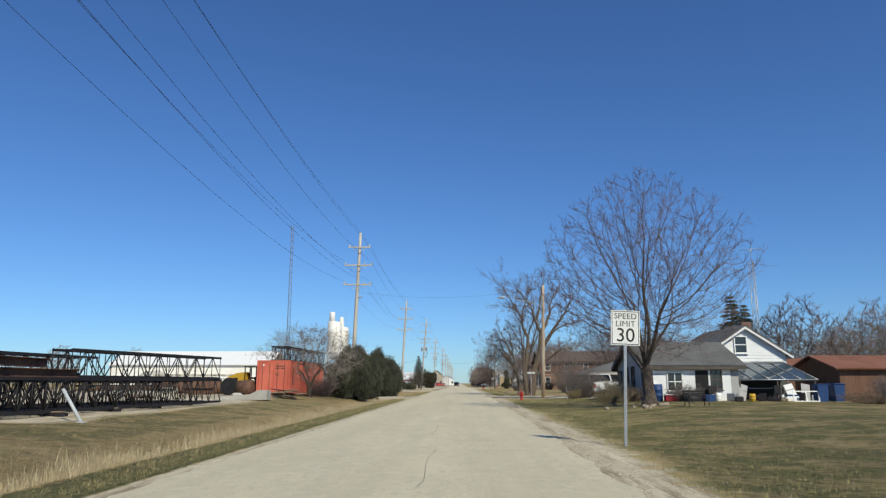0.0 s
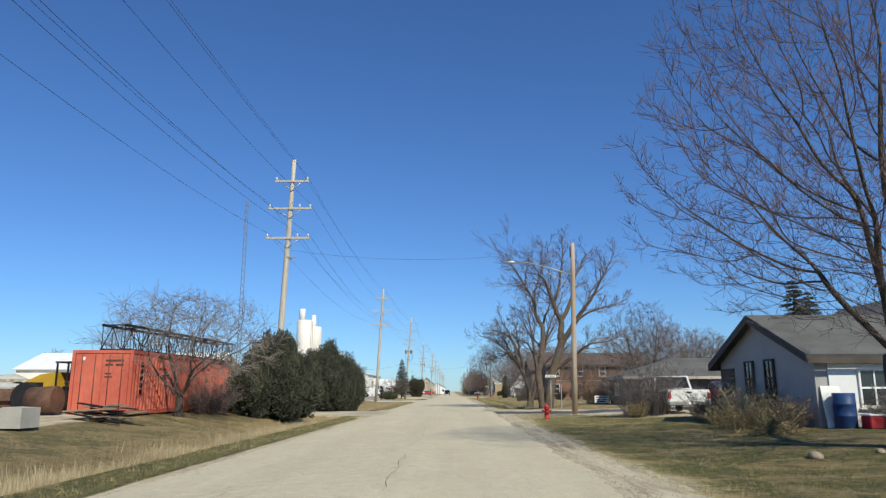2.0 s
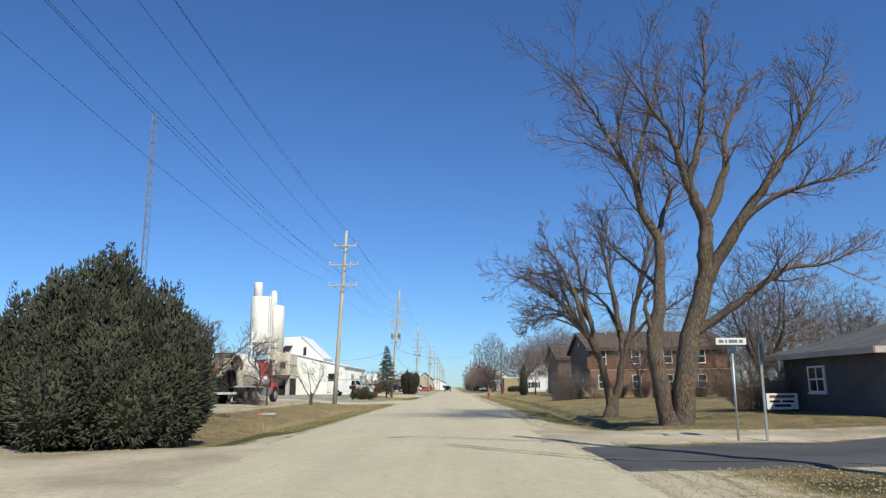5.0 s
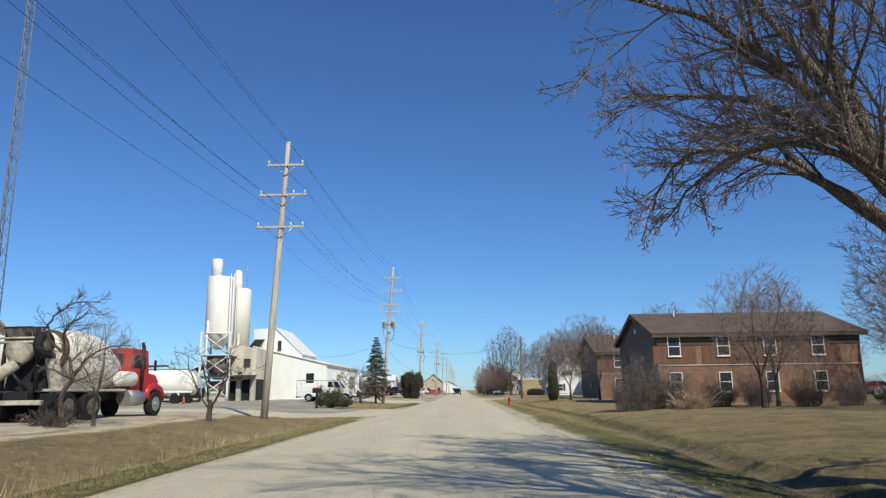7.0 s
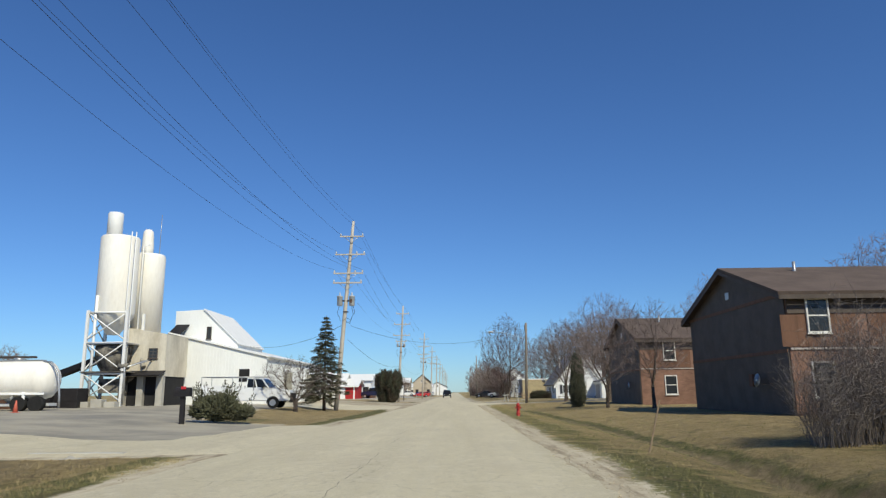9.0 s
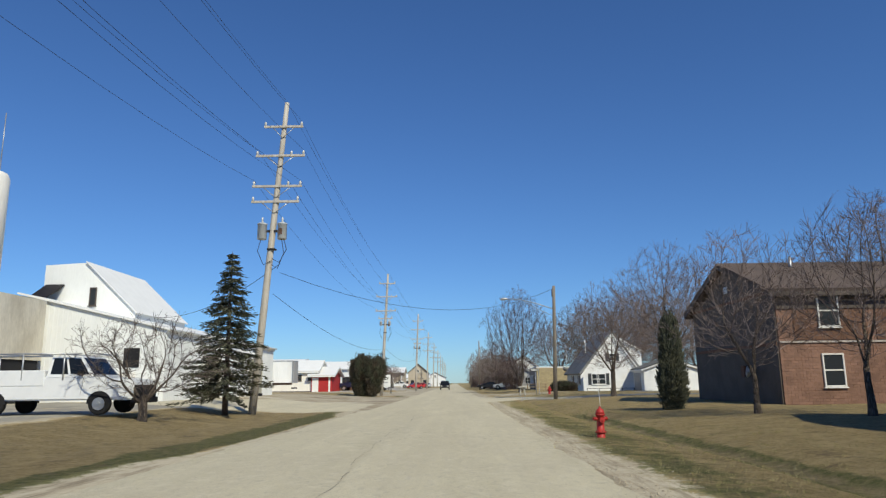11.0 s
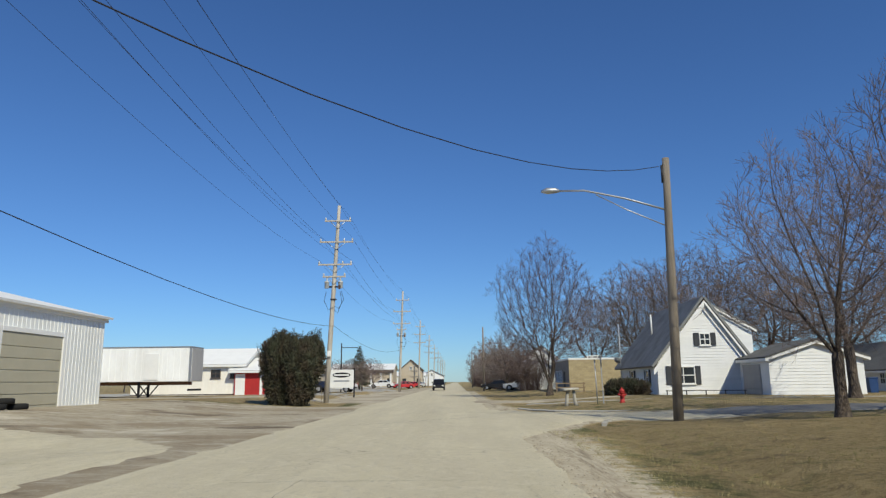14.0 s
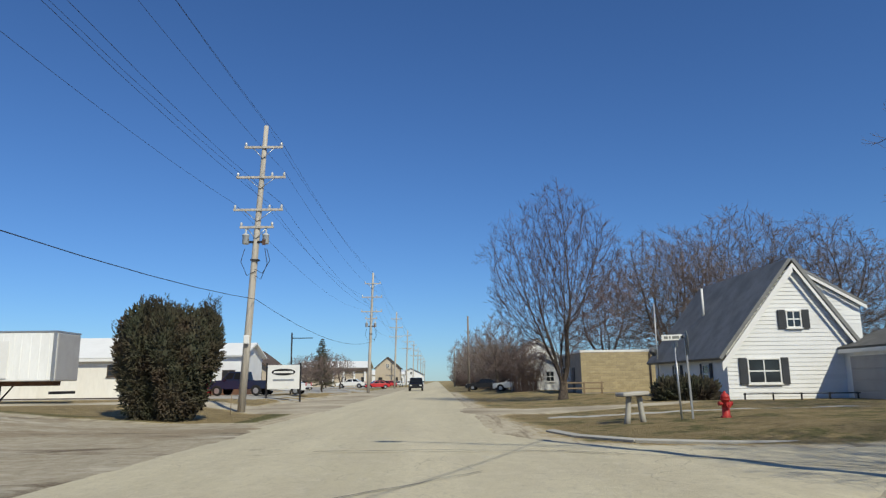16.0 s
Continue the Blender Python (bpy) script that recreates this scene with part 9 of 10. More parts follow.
    part("tail_lamp", Shape().box(-0.9, -0.7, 0.17, 0.199, 0.9, 1.0), REDPAINT, t)
    return t


for x_, y_, m_, d_, lab in ((-15.75, 101.6, REDPAINT, CREAMMETAL, "concrete mixer truck with red cab and pale drum"), (-19.45, 102.0, REDPAINT, CREAMMETAL, "concrete mixer truck parked beside another"), (-23.15, 102.4, REDPAINT, CONCRETE, "concrete mixer truck at the end of the row")):
    mixer_truck(x_, y_, -5, m_, lab, d_).scale = (1.05, 1.05, 1.05)


def car(x, y, rz, kind, mat, label, L_=4.6, W=1.8, lamps=True):
    """A road vehicle heading along its own +y, origin under its middle."""
    t = thing({"pickup": "pickup_truck", "van": "utility_truck", "suv": "suv"}.get(kind, "car"), label, "car" if kind != "pickup" else "truck", x, y, ground_z(x, y) + 0.04 if abs(x) > 4 else 0.02, rz)
    h = L_ / 2
    if kind == "car":
        low_ = [(-h, 0.35), (h, 0.35), (h, 0.65), (h - 0.15, 0.8), (h - 1.2, 0.92), (-h + 1.0, 0.95), (-h + 0.05, 0.9)]
        cabin = [(-h + 0.6, 0.93), (h - 1.25, 0.91), (h - 2.0, 1.40), (-h + 1.5, 1.42)]
    elif kind == "suv":
        low_ = [(-h, 0.4), (h, 0.4), (h, 0.9), (h - 0.2, 1.02), (h - 1.1, 1.12), (-h, 1.12)]
        cabin = [(-h + 0.03, 1.1), (h - 1.15, 1.1), (h - 1.8, 1.75), (-h + 0.3, 1.8)]
    elif kind == "pickup":
        low_ = [(-h, 0.5), (h, 0.5), (h, 1.0), (h - 0.15, 1.1), (h - 1.3, 1.2), (h - 3.2, 1.2), (h - 3.2, 1.15), (-h, 1.15)]
        cabin = [(h - 3.15, 1.15), (h - 1.3, 1.18), (h - 1.9, 1.85), (h - 3.0, 1.85)]
    else:
        low_ = [(-h, 0.5), (h, 0.5), (h, 1.05), (h - 0.12, 1.2), (h - 1.45, 1.32), (h - 3.1, 1.32), (-h, 1.32)]
        cabin = [(h - 3.1, 1.3), (h - 1.4, 1.3), (h - 2.0, 2.05), (h - 3.0, 2.08)]
    bm_ = bmesh.new()
    body = part("body", Shape().prism(low_, 'x', -W / 2, W / 2), mat, t)
    bm_.from_mesh(body.data)
    bmesh.ops.bevel(bm_, geom=bm_.edges[:], offset=0.05, segments=2, affect='EDGES')
    bm_.to_mesh(body.data)
    bm_.free()
    inset = W * 0.09
    wide = lambda z: W / 2 - 0.03 - (inset - 0.03) * min(1, max(0, (z - cabin[0][1]) / (cabin[2][1] - cabin[0][1])))
    cz = Shape()
    vs = [(-wide(z), yy, z) for yy, z in cabin] + [(wide(z), yy, z) for yy, z in cabin]
    cz.add(vs, [(0, 1, 2, 3), (7, 6, 5, 4), (0, 4, 5, 1), (1, 5, 6, 2), (2, 6, 7, 3), (3, 7, 4, 0)])
    cab_ = part("cabin", cz, mat, t)

    def on_side(u, v):
        lo, hi = cabin[0][0] + (cabin[1][0] - cabin[0][0]) * u, cabin[3][0] + (cabin[2][0] - cabin[3][0]) * u
        zl, zh = cabin[0][1] + (cabin[1][1] - cabin[0][1]) * u, cabin[3][1] + (cabin[2][1] - cabin[3][1]) * u
        return lo + (hi - lo) * v, zl + (zh - zl) * v

    def pane(quad, push):
        g = Shape()
        out = [tuple(Vector(q) + Vector(push) * 0.012) for q in quad]
        back = [tuple(Vector(q) - Vector(push) * 0.004) for q in quad]
        g.add(out + back, [(0, 1, 2, 3), (0, 4, 5, 1), (1, 5, 6, 2), (2, 6, 7, 3), (3, 7, 4, 0)])
        part("window_pane", g, CARGLASS, cab_, "dark tinted glass")

    for sx in (-1, 1):
        for u0, u1 in ((0.07, 0.46), (0.52, 0.93)):
            pane([(sx * wide(z), yy, z) for yy, z in (on_side(u0, 0.14), on_side(u1, 0.14), on_side(u1, 0.86), on_side(u0, 0.86))], (sx, 0, 0.1))
    for (ya, za), (yb, zb), sy in ((cabin[1], cabin[2], 1), (cabin[0], cabin[3], -1)):
        q = []
        for u, v in ((-0.9, 0.12), (0.9, 0.12), (0.9, 0.9), (-0.9, 0.9)):
            zz = za + (zb - za) * v
            q.append((u * wide(zz), ya + (yb - ya) * v, zz))
        pane(q, (0, sy * 0.8, 0.5))
    for sx in (-1, 1):
        part("wing_mirror", Shape().box(sx * (W / 2 + 0.1) - 0.1, sx * (W / 2 + 0.1) + 0.1, cabin[1][0] - 0.5, cabin[1][0] - 0.38, cabin[1][1] + 0.05, cabin[1][1] + 0.22, 0.02), BLACKSTEEL, t)
    for sx in (-1, 1):
        for yy in (-h + L_ * 0.2, h - L_ * 0.19):
            ra = (0.33 if kind == "car" else 0.38) + 0.06
            arch = [(yy + ra * math.cos(math.pi * k / 10), (ra - 0.06) + ra * math.sin(math.pi * k / 10)) for k in range(11)]
            # near-black half disc on the body side paints the arch's shaded hollow
            part("wheel_arch", Shape().prism(arch, 'x', sx * (W / 2 + 0.004) - 0.006, sx * (W / 2 + 0.004) + 0.006), DARK, t)
    r_ = 0.33 if kind == "car" else 0.38
    for sx in (-W / 2 + 0.09, W / 2 - 0.09):
        for yy in (-h + L_ * 0.2, h - L_ * 0.19):
            wheel(t, sx, yy, r_, r_, 0.22)
    for sx in (-1, 1):
        part("tail_lamp", Shape().box(sx * (W / 2 - 0.1) - 0.065, sx * (W / 2 - 0.1) + 0.065, -h - 0.015, -h + 0.05, 0.72, 1.02, 0.01), REDPAINT, t)
        part("headlight", Shape().box(sx * (W / 2 - 0.3) - 0.16, sx * (W / 2 - 0.3) + 0.16, h - 0.06, h + 0.012, 0.66, 0.82, 0.01), PORCELAIN, t)
    part("bumper", Shape().box(-W / 2 + 0.03, W / 2 - 0.03, -h - 0.08, -h + 0.06, 0.42, 0.6, 0.03), BLACKSTEEL if kind != "pickup" else STEELGREY, t)
    part("bumper", Shape().box(-W / 2 + 0.03, W / 2 - 0.03, h - 0.06, h + 0.08, 0.38, 0.58, 0.03), BLACKSTEEL if kind != "pickup" else STEELGREY, t)
    part("number_plate_bar", Shape().box(-0.17, 0.17, -h - 0.095, -h - 0.08, 0.46, 0.56), SIGNWHITE, t)
    if kind == "pickup":
        part("bed_floor", Shape().box(-W / 2 + 0.1, W / 2 - 0.1, -h + 0.1, h - 3.3, 1.152, 1.158), DARK, t)
        part("tailgate_handle", Shape().box(-0.12, 0.12, -h - 0.012, -h + 0.02, 0.98, 1.05), BLACKSTEEL, t)
    if kind == "van":
        rk = Shape()
        for zz in (2.12,):
            for sx in (-W / 2, W / 2):
                rk.tube([(sx, -h, zz), (sx, h - 1.9, zz)], 0.03, 5)
                for yy in (-h, -h + L_ * 0.35, h - 2.5):
                    rk.tube([(sx, yy, 1.2), (sx, yy, zz)], 0.03, 5)
            for k in range(5):
                yy = -h + k * (L_ - 1.6) / 4
                rk.tube([(-W / 2, yy, zz), (W / 2, yy, zz)], 0.025, 5)
        part("ladder_rack", rk, STEELGREY, t)
        part("service_body", Shape().box(-W / 2 - 0.02, W / 2 + 0.02, -h, h - 3.15, 1.0, 1.55, 0.02), mat, t)
        part("grille", Shape().box(-W / 2 + 0.12, W / 2 - 0.12, h - 0.04, h + 0.02, 0.55, 1.02, 0.02), BLACKSTEEL, t, "black front grille")
    return t


car(11.15, 59.1, 0, "pickup", WHITECAR, "white extended-cab pickup truck parked in the driveway", 5.6, 2.05)
car(18.4, 70.6, 0, "suv", REDPAINT, "dark red car parked by the carport", 4.6, 1.85)
car(31.8, 125.0, 70, "car", BLUEPAINT, "blue car parked beside the apartment lawn", 4.5, 1.8)
car(35.0, 126.5, 80, "suv", BLACKPAINT, "black SUV parked beside the apartment lawn", 4.6, 1.85)
car(32.6, 130.5, 80, "car", WHITECAR, "white car parked beside the apartment lawn", 4.6, 1.8)
car(-13.75, 149.2, -90, "van", WHITECAR, "white service truck with a ladder rack", 6.1, 2.0)
car(-1.75, 270, 180, "suv", BLACKPAINT, "black SUV on the road ahead", 4.7, 1.9)
car(-14.2, 228.3, 80, "pickup", NAVY, "dark blue pickup parked at the shop", 5.3, 1.95)
car(-12.1, 233.2, 85, "car", WHITECAR, "white car parked beside the shop", 4.6, 1.8)
for x, y, m_, lab in ((38.5, 145, REDPAINT, "red car parked behind the apartments"), (42.4, 146, BLUEPAINT, "blue car parked behind the apartments"), (46.0, 145, WHITECAR, "white car parked behind the apartments"), (49.6, 146, BLACKPAINT, "black car parked behind the apartments")):
    car(x, y, 80, "car", m_, lab)
car(9.4, 247, 75, "car", WHITECAR, "white car parked beyond the block building", 4.5, 1.8)
car(7.2, 262, 75, "car", BLACKPAINT, "dark car parked beyond the block building", 4.5, 1.8)
for k, (x, y, m_) in enumerate(((-12.5, 284, WHITECAR), (-9.5, 296, REDPAINT), (-10.5, 312, BLACKPAINT), (-9.8, 328, REDPAINT), (-8.5, 345, WHITECAR), (8, 300, WHITECAR))):
    car(x, y, 90 + k * 20, "car", m_, ("white", "red", "black", "red", "white", "white")[k] + " car parked along the far lots")

tk = thing("tanker_trailer", "white cement tanker trailer with grey hopper bottoms", "trailer", -27.0, 148.5, 0.38)
part("tank_shell", Shape().tube([(-9.6, 0, 2.05), (-9.4, 0, 2.05), (-9.0, 0, 2.05), (-5.0, 0, 2.05), (-0.9, 0, 2.05), (-0.45, 0, 2.05), (-0.15, 0, 2.05), (0, 0, 2.05)], [0.5, 1.0, 1.3, 1.32, 1.32, 1.2, 0.85, 0.4], 28), CREAMMETAL, tk)
for hx in (-7.6, -5.2, -2.8):
    part("hopper", Shape().lathe([(0.22, 0.35), (1.15, 1.2)], 4, (0, 0, 0)).turned(pose(hx, 0, 0, 0, 0, 45)), CANGREY, tk, "dusty grey hopper bottom")
    part("side_leg", Shape().box(hx + 1.1, hx + 1.3, -1.05, -0.95, 0.15, 1.3, 0.01), TRAILERWHITE, tk)
part("side_rail", Shape().box(-9.3, -0.2, -1.08, -0.98, 1.05, 1.2, 0.01), TRAILERWHITE, tk)
part("chassis", Shape().box(-9.2, -0.1, -0.5, 0.5, 0.3, 0.5, 0.01), CANGREY, tk)
part("walkway", Shape().box(-8.6, -1.0, -0.3, 0.3, 3.38, 3.44, 0.01), STEELGREY, tk)
for hx in (-7.6, -5.2, -2.8):
    part("hatch", Shape().cyl((hx, 0, 3.36), (hx, 0, 3.58), 0.28, 14), STEELGREY, tk)
part("hose", Shape().tube([(-0.9, -0.3, 3.3), (-0.2, -0.5, 3.25), (0.35, -0.5, 2.5), (0.5, -0.4, 1.0), (0.6, -0.5, 0.2)], 0.07, 8), STEELGREY, tk)
for xx in (-1.9, -0.7):
    part("wheel", Shape().cyl((xx, -1.15, 0.45), (xx, -0.65, 0.45), 0.5, 20), TYRE, tk)

tc = thing("traffic_cone", "orange traffic cone in the plant yard", "cone", -26.2, 143, ground_z(-26, 143) + 0.02)
part("cone", Shape().lathe([(0.16, 0.03), (0.03, 0.75), (0.0, 0.76)], 14), ORANGE, tc)
part("foot", Shape().box(-0.2, 0.2, -0.2, 0.2, 0, 0.035, 0.01), ORANGE, tc)

# shop sign on posts, bars and a plain emblem in place of its lettering
sg = thing("shop_sign", "white shop sign with a dark oval emblem on posts", "sign", -9.8, 223, ground_z(-9.8, 223))
part("board", Shape().box(-1.15, 1.15, -0.08, 0.08, 0.75, 2.45, 0.02), SIGNWHITE, sg)
part("emblem", Shape().prism([(0.85 * math.cos(a), 1.95 + 0.24 * math.sin(a)) for a in [2 * math.pi * k / 28 for k in range(28)]], 'y', -0.092, -0.08), SIGNBLACK, sg)
part("emblem_stripe", Shape().box(-0.7, 0.7, -0.098, -0.092, 1.88, 2.02), SIGNWHITE, sg)
part("text_bar", Shape().box(-0.75, 0.75, -0.09, -0.08, 1.32, 1.46), STEELGREY, sg)
for sx in (-1.2, 1.2):
    part("post", Shape().box(sx - 0.06, sx + 0.06, -0.06, 0.06, -0.4, 2.6, 0.01), BLACKSTEEL, sg)
lp = thing("light_post", "dark post with a straight lamp bracket", "lamp post", -12.0, 236, ground_z(-12, 236))
part("post", Shape().cyl((0, 0, -0.3), (0, 0, 5.5), 0.07, 8), BLACKSTEEL, lp)
part("bracket", Shape().cyl((0, 0, 5.0), (1.9, 0, 5.0), 0.04, 6), BLACKSTEEL, lp)
mp_ = thing("marker_post", "thin pale marker post beside the pole", "post", -8.25, 205.0, ground_z(-8.25, 205))
part("stick", Shape().cyl((0, 0, -0.2), (0.04, 0, 0.95), 0.018, 6), BOARD, mp_)
mt = thing("meter_box", "pale meter box fixed to the wooden pole", "meter box", -8.0, 206.35, 3.2)
part("case", Shape().box(-0.13, 0.13, -0.12, 0.02, 0, 0.42, 0.02), WHITEPAINT, mt)
rl = thing("rail_fence", "low wooden rail fence at the block building", "fence", 12.0, 224.5, ground_z(12, 224.5))
for k in range(3):
    part("post", Shape().box(-1.3 + k * 1.3, -1.18 + k * 1.3, -0.06, 0.06, -0.2, 0.9, 0.01), BOARD, rl)
for z in (0.35, 0.75):
    part("rail", Shape().box(-1.4, 1.5, -0.1, -0.062, z, z + 0.1, 0.01), BOARD, rl)


def lattice_tower(x, y, h, w, label, aerial=True, mat=STEELGREY):
    t = thing("lattice_mast", label, "mast", x, y, ground_z(x, y))
    legs = [(w * math.cos(a), w * math.sin(a)) for a in (0.3, 2.4, 4.5)]
    for lx, ly in legs:
        part("leg", Shape().tube([(lx, ly, -0.3), (lx * 0.8, ly * 0.8, h)], 0.025 + 0.0006 * h, 5), mat, t)
    lc = Shape()
    n = int(h / (w * 3.2))
    for k in range(n):
        for i in range(3):
            (ax_, ay_), (bx_, by_) = legs[i], legs[(i + 1) % 3]
            if k % 2:
                (ax_, ay_), (bx_, by_) = (bx_, by_), (ax_, ay_)
            lc.tube([(ax_ * .95, ay_ * .95, k * h / n), (bx_ * .95, by_ * .95, (k + 1) * h / n)], 0.014 + 0.0004 * h, 4)
    part("lacing", lc, mat, t)
    if aerial:
        ae = Shape().cyl((0, 0, h), (0, 0, h + 1.2), 0.025, 6)
        ae.tube([(-0.9, 0, h + 0.9), (0.9, 0, h + 1.1)], 0.02, 5)
        for k in range(6):
            xx = -0.8 + k * 0.32
            ae.tube([(xx, -0.4 - 0.05 * k, h + 0.95), (xx, 0.4 + 0.05 * k, h + 0.95)], 0.012, 4)
        part("aerial", ae, mat, t)
    return t


lattice_tower(24.1, 58, 11.2, 0.28, "slim lattice aerial mast behind the farmhouse")
lattice_tower(-30.8, 122.0, 29, 0.34, "tall slim lattice radio mast behind the yard", False, mat=MASTGREY)

# clutter round the farmhouse
def barrel(x, y, mat, label, h=0.9, r=0.28):
    t = thing("barrel", label, "barrel", x, y, ground_z(x, y))
    part("shell", Shape().lathe([(r * 0.96, 0), (r, 0.03), (r, h * 0.33), (r * 1.05, h * 0.35), (r, h * 0.37), (r, h * 0.66), (r * 1.05, h * 0.68), (r, h * 0.7), (r, h), (r * 0.9, h)], 16), mat, t)
    return t


barrel(11.75, 44.1, BLUEPAINT, "blue plastic barrel against the white wall", 1.05, 0.32)
barrel(17.2, 43.2, YELLOW, "small yellow bucket in the yard", 0.45, 0.18)
barrel(15.4, 43.9, WHITEPAINT, "white bucket beside the porch", 0.5, 0.18)
for k, (x, y) in enumerate(((21.4, 43.4), (22.6, 43.8))):
    t = thing("rubbish_bin", "dark blue wheeled rubbish bin", "bin", x, y, ground_z(x, y))
    part("bin_body", Shape().prism([(-0.26, 0), (0.26, 0), (0.32, 1.0), (-0.32, 1.0)], 'y', -0.35, 0.35), BLUEPAINT, t)
    part("lid", Shape().box(-0.36, 0.36, -0.4, 0.4, 1.0, 1.08, 0.03), BLUEPAINT, t)
cl = thing("cool_box", "red plastic cool box on the grass", "cool box", 12.5, 43.6, ground_z(12.2, 44.2))
part("box_body", Shape().box(-0.45, 0.45, -0.25, 0.25, 0, 0.36, 0.03), REDPAINT, cl)
part("lid", Shape().box(-0.47, 0.47, -0.27, 0.27, 0.36, 0.42, 0.02), WHITEPAINT, cl)
for k, (x, y, lab) in enumerate(((15.2, 44.0, "dark metal garden chair by the porch"), (19.0, 43.4, "dark metal garden chair in the yard"))):
    t = thing("garden_chair", lab, "chair", x, y, ground_z(x, y), rz=30 * k)
    part("seat", Shape().box(-0.25, 0.25, -0.25, 0.25, 0.42, 0.46, 0.01), BLACKSTEEL, t)
    part("backrest", Shape().box(-0.25, 0.25, 0.22, 0.26, 0.46, 0.95, 0.01), BLACKSTEEL, t)
    for sx in (-0.22, 0.22):
        for sy in (-0.22, 0.22):
            part("leg", Shape().cyl((sx, sy, -0.02), (sx, sy, 0.42), 0.015, 6), BLACKSTEEL, t)
wf_ = thing("window_frame", "old white window frames leaning in the yard", "frame", 19.6, 43.0, ground_z(19.6, 43))
wf_.scale = (0.7, 0.7, 0.7)
fr2 = Shape()
for a, b in ((0, 2.2),):
    fr2.box(a, b, 0, 0.06, 0.0, 0.08).box(a, b, 0, 0.06, 0.85, 0.93).box(a, a + 0.08, 0, 0.06, 0.08, 0.85).box(b - 0.08, b, 0, 0.06, 0.08, 0.85).box(1.06, 1.14, 0, 0.06, 0.08, 0.85)
part("frame", fr2.turned(pose(0, 0, 0, -12)), WHITEPAINT, wf_)
jk = random.Random(5)
for k in range(16):
    x, y = jk.uniform(13, 22.5), jk.uniform(43.2, 44.8)
    t = thing("junk_item", jk.choice(("grey discarded household junk on the ground", "dark discarded junk by the lean-to", "pale discarded crate by the lean-to")), "junk", x, y, ground_z(x, y), jk.uniform(0, 90))
    a, b, c = jk.uniform(.15, .45), jk.uniform(.15, .4), jk.uniform(.15, .6)
    part("crate", Shape().box(-a, a, -b, b, 0, c, 0.03), jk.choice((STEELGREY, BLACKSTEEL, CONCRETE, BOARD, WHITEPAINT, BLUEPAINT)), t)
# stone-shaped lumps added in place of the maple's roots and brown debris
rk_ = random.Random(9)
for k in range(14):
    x, y = 9.6 + rk_.gauss(0, 1.1), 37.0 + rk_.gauss(0, 0.8)
    s = Shape()
    r0 = rk_.uniform(0.08, 0.2)
    s.lathe([(r0 * 0.7, -0.02), (r0, r0 * 0.3), (r0 * 0.8, r0 * 0.7), (r0 * 0.3, r0 * 0.95)], 7)
    solo("stone", s.turned(pose(0, 0, 0, rk_.uniform(-20, 20), rk_.uniform(-20, 20), rk_.uniform(0, 90))), ROOTDEBRIS, "grey-brown lump standing in for roots and debris round the tree foot", "stone", x, y, ground_z(x, y), group="stones round the tree")
st2 = thing("straw_heap", "heap of cut straw and dead stalks", "straw", 8.9, 42.6, ground_z(8.9, 42.6))
s = Shape()
for k in range(900):
    a = rk_.uniform(0, 6.28)
    rr_ = abs(rk_.gauss(0, 0.35))
    p_ = Vector((rr_ * 1.3 * math.cos(a), rr_ * math.sin(a), max(0.0, 0.45 - rr_ * 0.7) * rk_.random()))
    q_ = Vector((rk_.uniform(-1, 1), rk_.uniform(-1, 1), rk_.uniform(-.2, .5))).normalized() * 0.3
    s.tube([p_, p_ + q_], 0.008, 3, False)
tagged(part("straw", s, DRYGRASS, st2), kind="stuff")

# loose stones on the gravel shoulders
def pebbles(n, where, r0, r1, mat, seed, label):
    r = random.Random(seed)
    s = Shape()
    for k in range(n):
        x, y = where(r)
        z = max(ground_z(x, y), -0.03) + 0.012
        q = r.uniform(r0, r1)
        o = [(q * r.uniform(.7, 1.2), 0, 0), (0, q * r.uniform(.7, 1.2), 0), (-q * r.uniform(.7, 1.2), 0, 0), (0, -q * r.uniform(.7, 1.2), 0), (0, 0, q * r.uniform(.6, 1.0))]
        a = r.uniform(0, 6.28)
        c_, s_ = math.cos(a), math.sin(a)
        s.add([(x + u * c_ - v * s_, y + u * s_ + v * c_, z + w_) for u, v, w_ in o], [(0, 1, 4), (1, 2, 4), (2, 3, 4), (3, 0, 4)])
    return solo("loose_gravel", s, mat, label, "gravel", kind="stuff")


pebbles(6000, lambda r: (lambda y: (road_r(y) + r.gauss(0.55, 0.4), y))(r.choice((r.uniform(5, 66), r.uniform(76, 176)))), 0.008, 0.02, PEBBLE, 1, "loose stones on the shoulder")
pebbles(5000, lambda r: (lambda y: (road_r(y) + r.gauss(0.12, 0.16), y))(r.choice((r.uniform(3, 66), r.uniform(76, 176)))), 0.008, 0.026, PEBBLE, 3, "broken crumbs of paving along the road edge")
pebbles(1200, lambda r: (lambda y: (road_l(y) - r.gauss(0.1, 0.12), y))(r.uniform(2, 116)), 0.008, 0.022, PEBBLE, 4, "broken crumbs of paving along the road edge")
pebbles(4000, lambda r: (r.uniform(3, 12), r.uniform(60, 67)), 0.008, 0.024, PEBBLE, 2, "loose stones by the driveway")


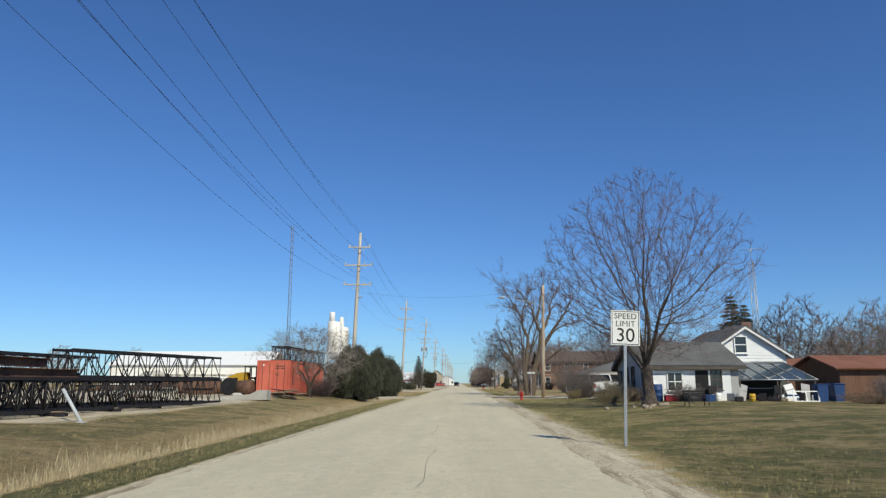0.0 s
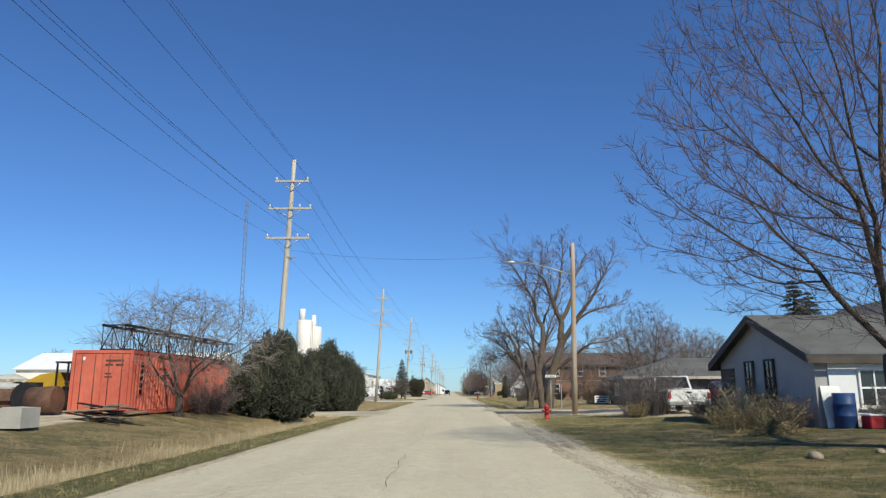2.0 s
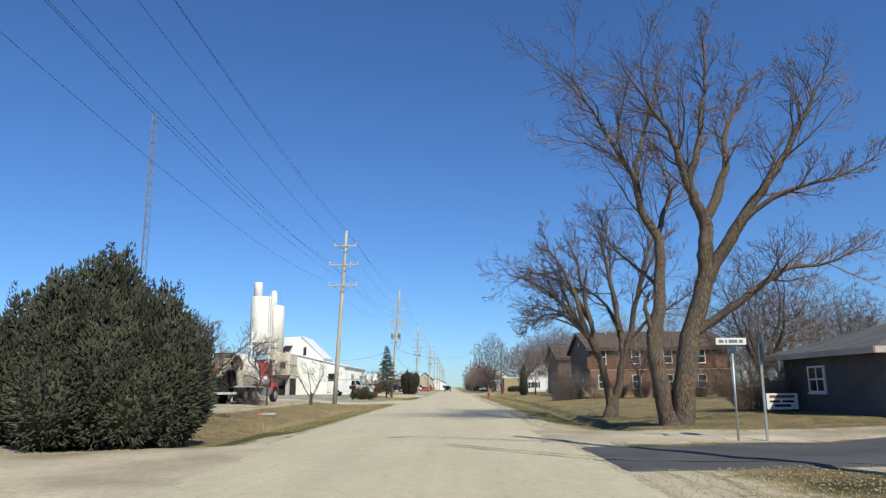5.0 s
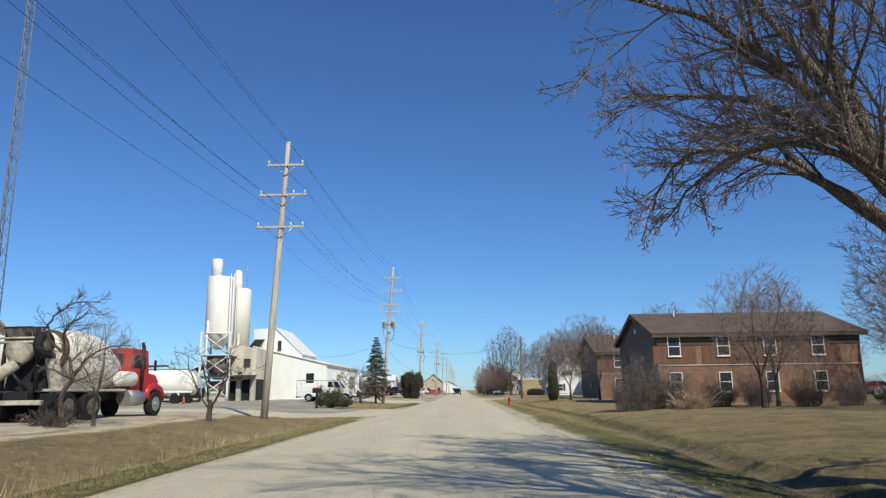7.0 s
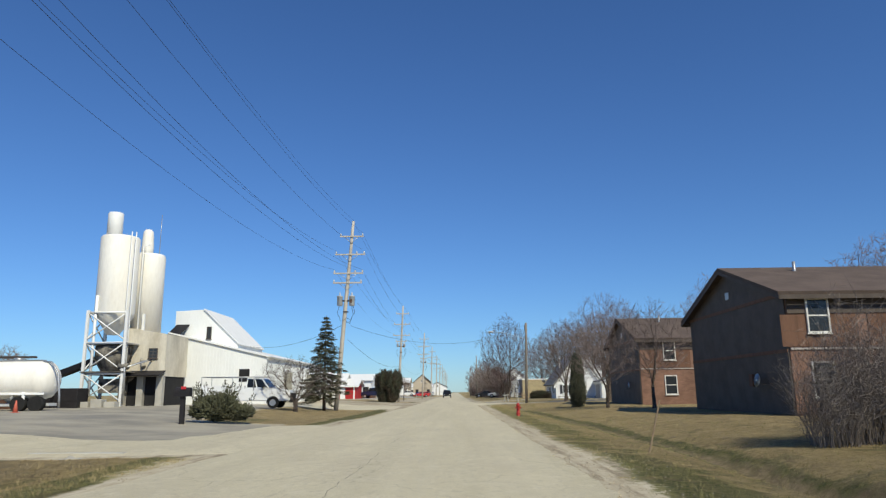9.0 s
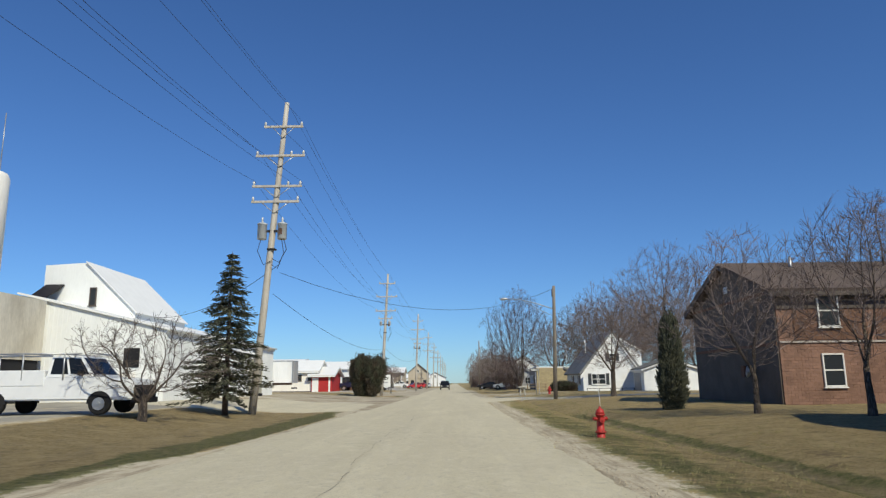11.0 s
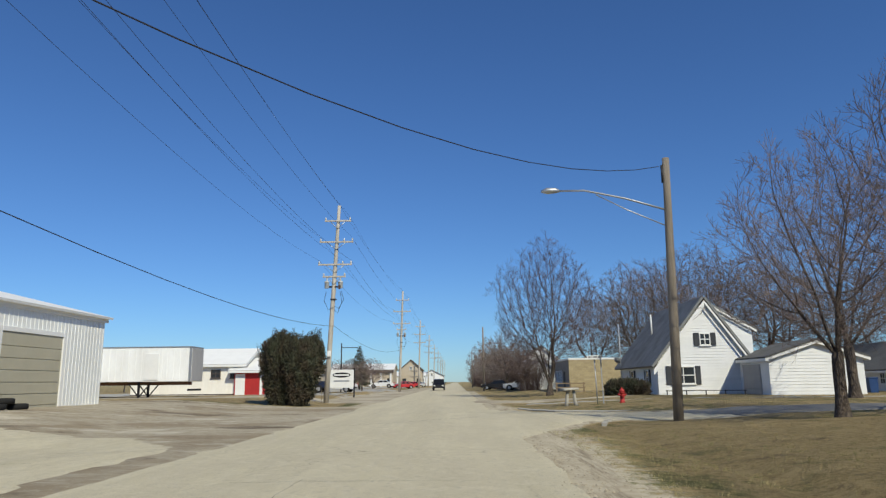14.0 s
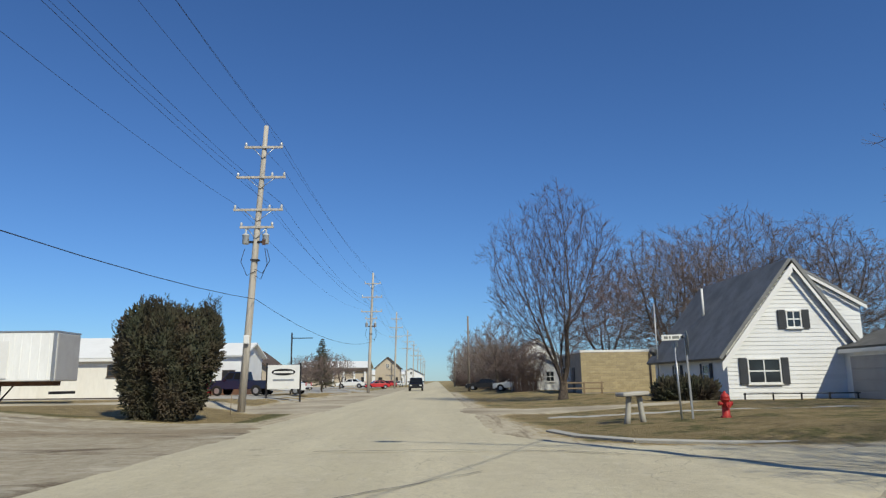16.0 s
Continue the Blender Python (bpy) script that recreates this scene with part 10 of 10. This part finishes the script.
# a black bench on the farmhouse lawn
bn = thing("garden_bench", "black slatted garden bench on the lawn", "bench", 11.0, 34.6, ground_z(11.0, 34.6), rz=12)
bn.scale = (0.88, 0.88, 0.88)
for k in range(4):
    part("seat_slat", Shape().box(-0.65, 0.65, -0.2 + 0.11 * k, -0.11 + 0.11 * k, 0.42, 0.445, 0.006), BLACKSTEEL, bn)
for k in range(3):
    part("back_slat", Shape().box(-0.65, 0.65, 0.24 + 0.03 * k, 0.265 + 0.03 * k, 0.52 + 0.12 * k, 0.61 + 0.12 * k, 0.006), BLACKSTEEL, bn)
for sx in (-0.6, 0.6):
    part("leg", Shape().tube([(sx, -0.2, -0.02), (sx, -0.17, 0.42)], 0.025, 8), BLACKSTEEL, bn)
    part("leg", Shape().tube([(sx, 0.26, -0.02), (sx, 0.22, 0.42), (sx, 0.31, 0.86)], 0.025, 8), BLACKSTEEL, bn)
    part("arm_rest", Shape().tube([(sx, -0.2, 0.42), (sx, -0.2, 0.64), (sx, 0.28, 0.66)], 0.022, 8), BLACKSTEEL, bn)
# a white panel leaning by the big maple and a dark tub
pn = thing("plywood_sheet", "white board leaning against the grey wing", "board", 11.6, 44.3, ground_z(11.6, 44.3), rx=-12)
part("board", Shape().box(-0.3, 0.3, -0.02, 0.02, 0, 1.3, 0.005), WHITEPAINT, pn)
part("batten", Shape().box(-0.3, 0.3, -0.045, -0.021, 0.2, 0.28, 0.004), WHITEPAINT, pn)
tb = thing("garden_tub", "dark overturned tub on the grass", "tub", 13.4, 42.9, ground_z(13.4, 42.9))
part("shell", Shape().lathe([(0.62, 0), (0.58, 0.2), (0.5, 0.42), (0.3, 0.5), (0.0, 0.52)], 20), BLACKSTEEL, tb)
part("rim", Shape().lathe([(0.62, 0), (0.68, 0.0), (0.68, 0.05), (0.62, 0.06)], 20), BLACKSTEEL, tb)


# worn tyres left beside the shed door
for tx, ty_, tz, tr_ in ((-16.9, 183.6, 0.0, 0.42), (-16.6, 184.6, 0.0, 0.4), (-16.8, 184.0, 0.24, 0.4)):
    old = thing("old_tyre", "worn black tyre lying beside the shed door", "tyre", tx, ty_, ground_z(tx, ty_) + 0.03 + tz, group="tyres by the shed")
    part("tread", Shape().tube([(0, 0, 0), (0, 0, 0.04), (0, 0, 0.2), (0, 0, 0.24), (0, 0, 0.2), (0, 0, 0.04), (0, 0, 0)], [tr_ * 0.8, tr_, tr_, tr_ * 0.8, tr_ * 0.55, tr_ * 0.55, tr_ * 0.8], 18, False), TYRE, old)
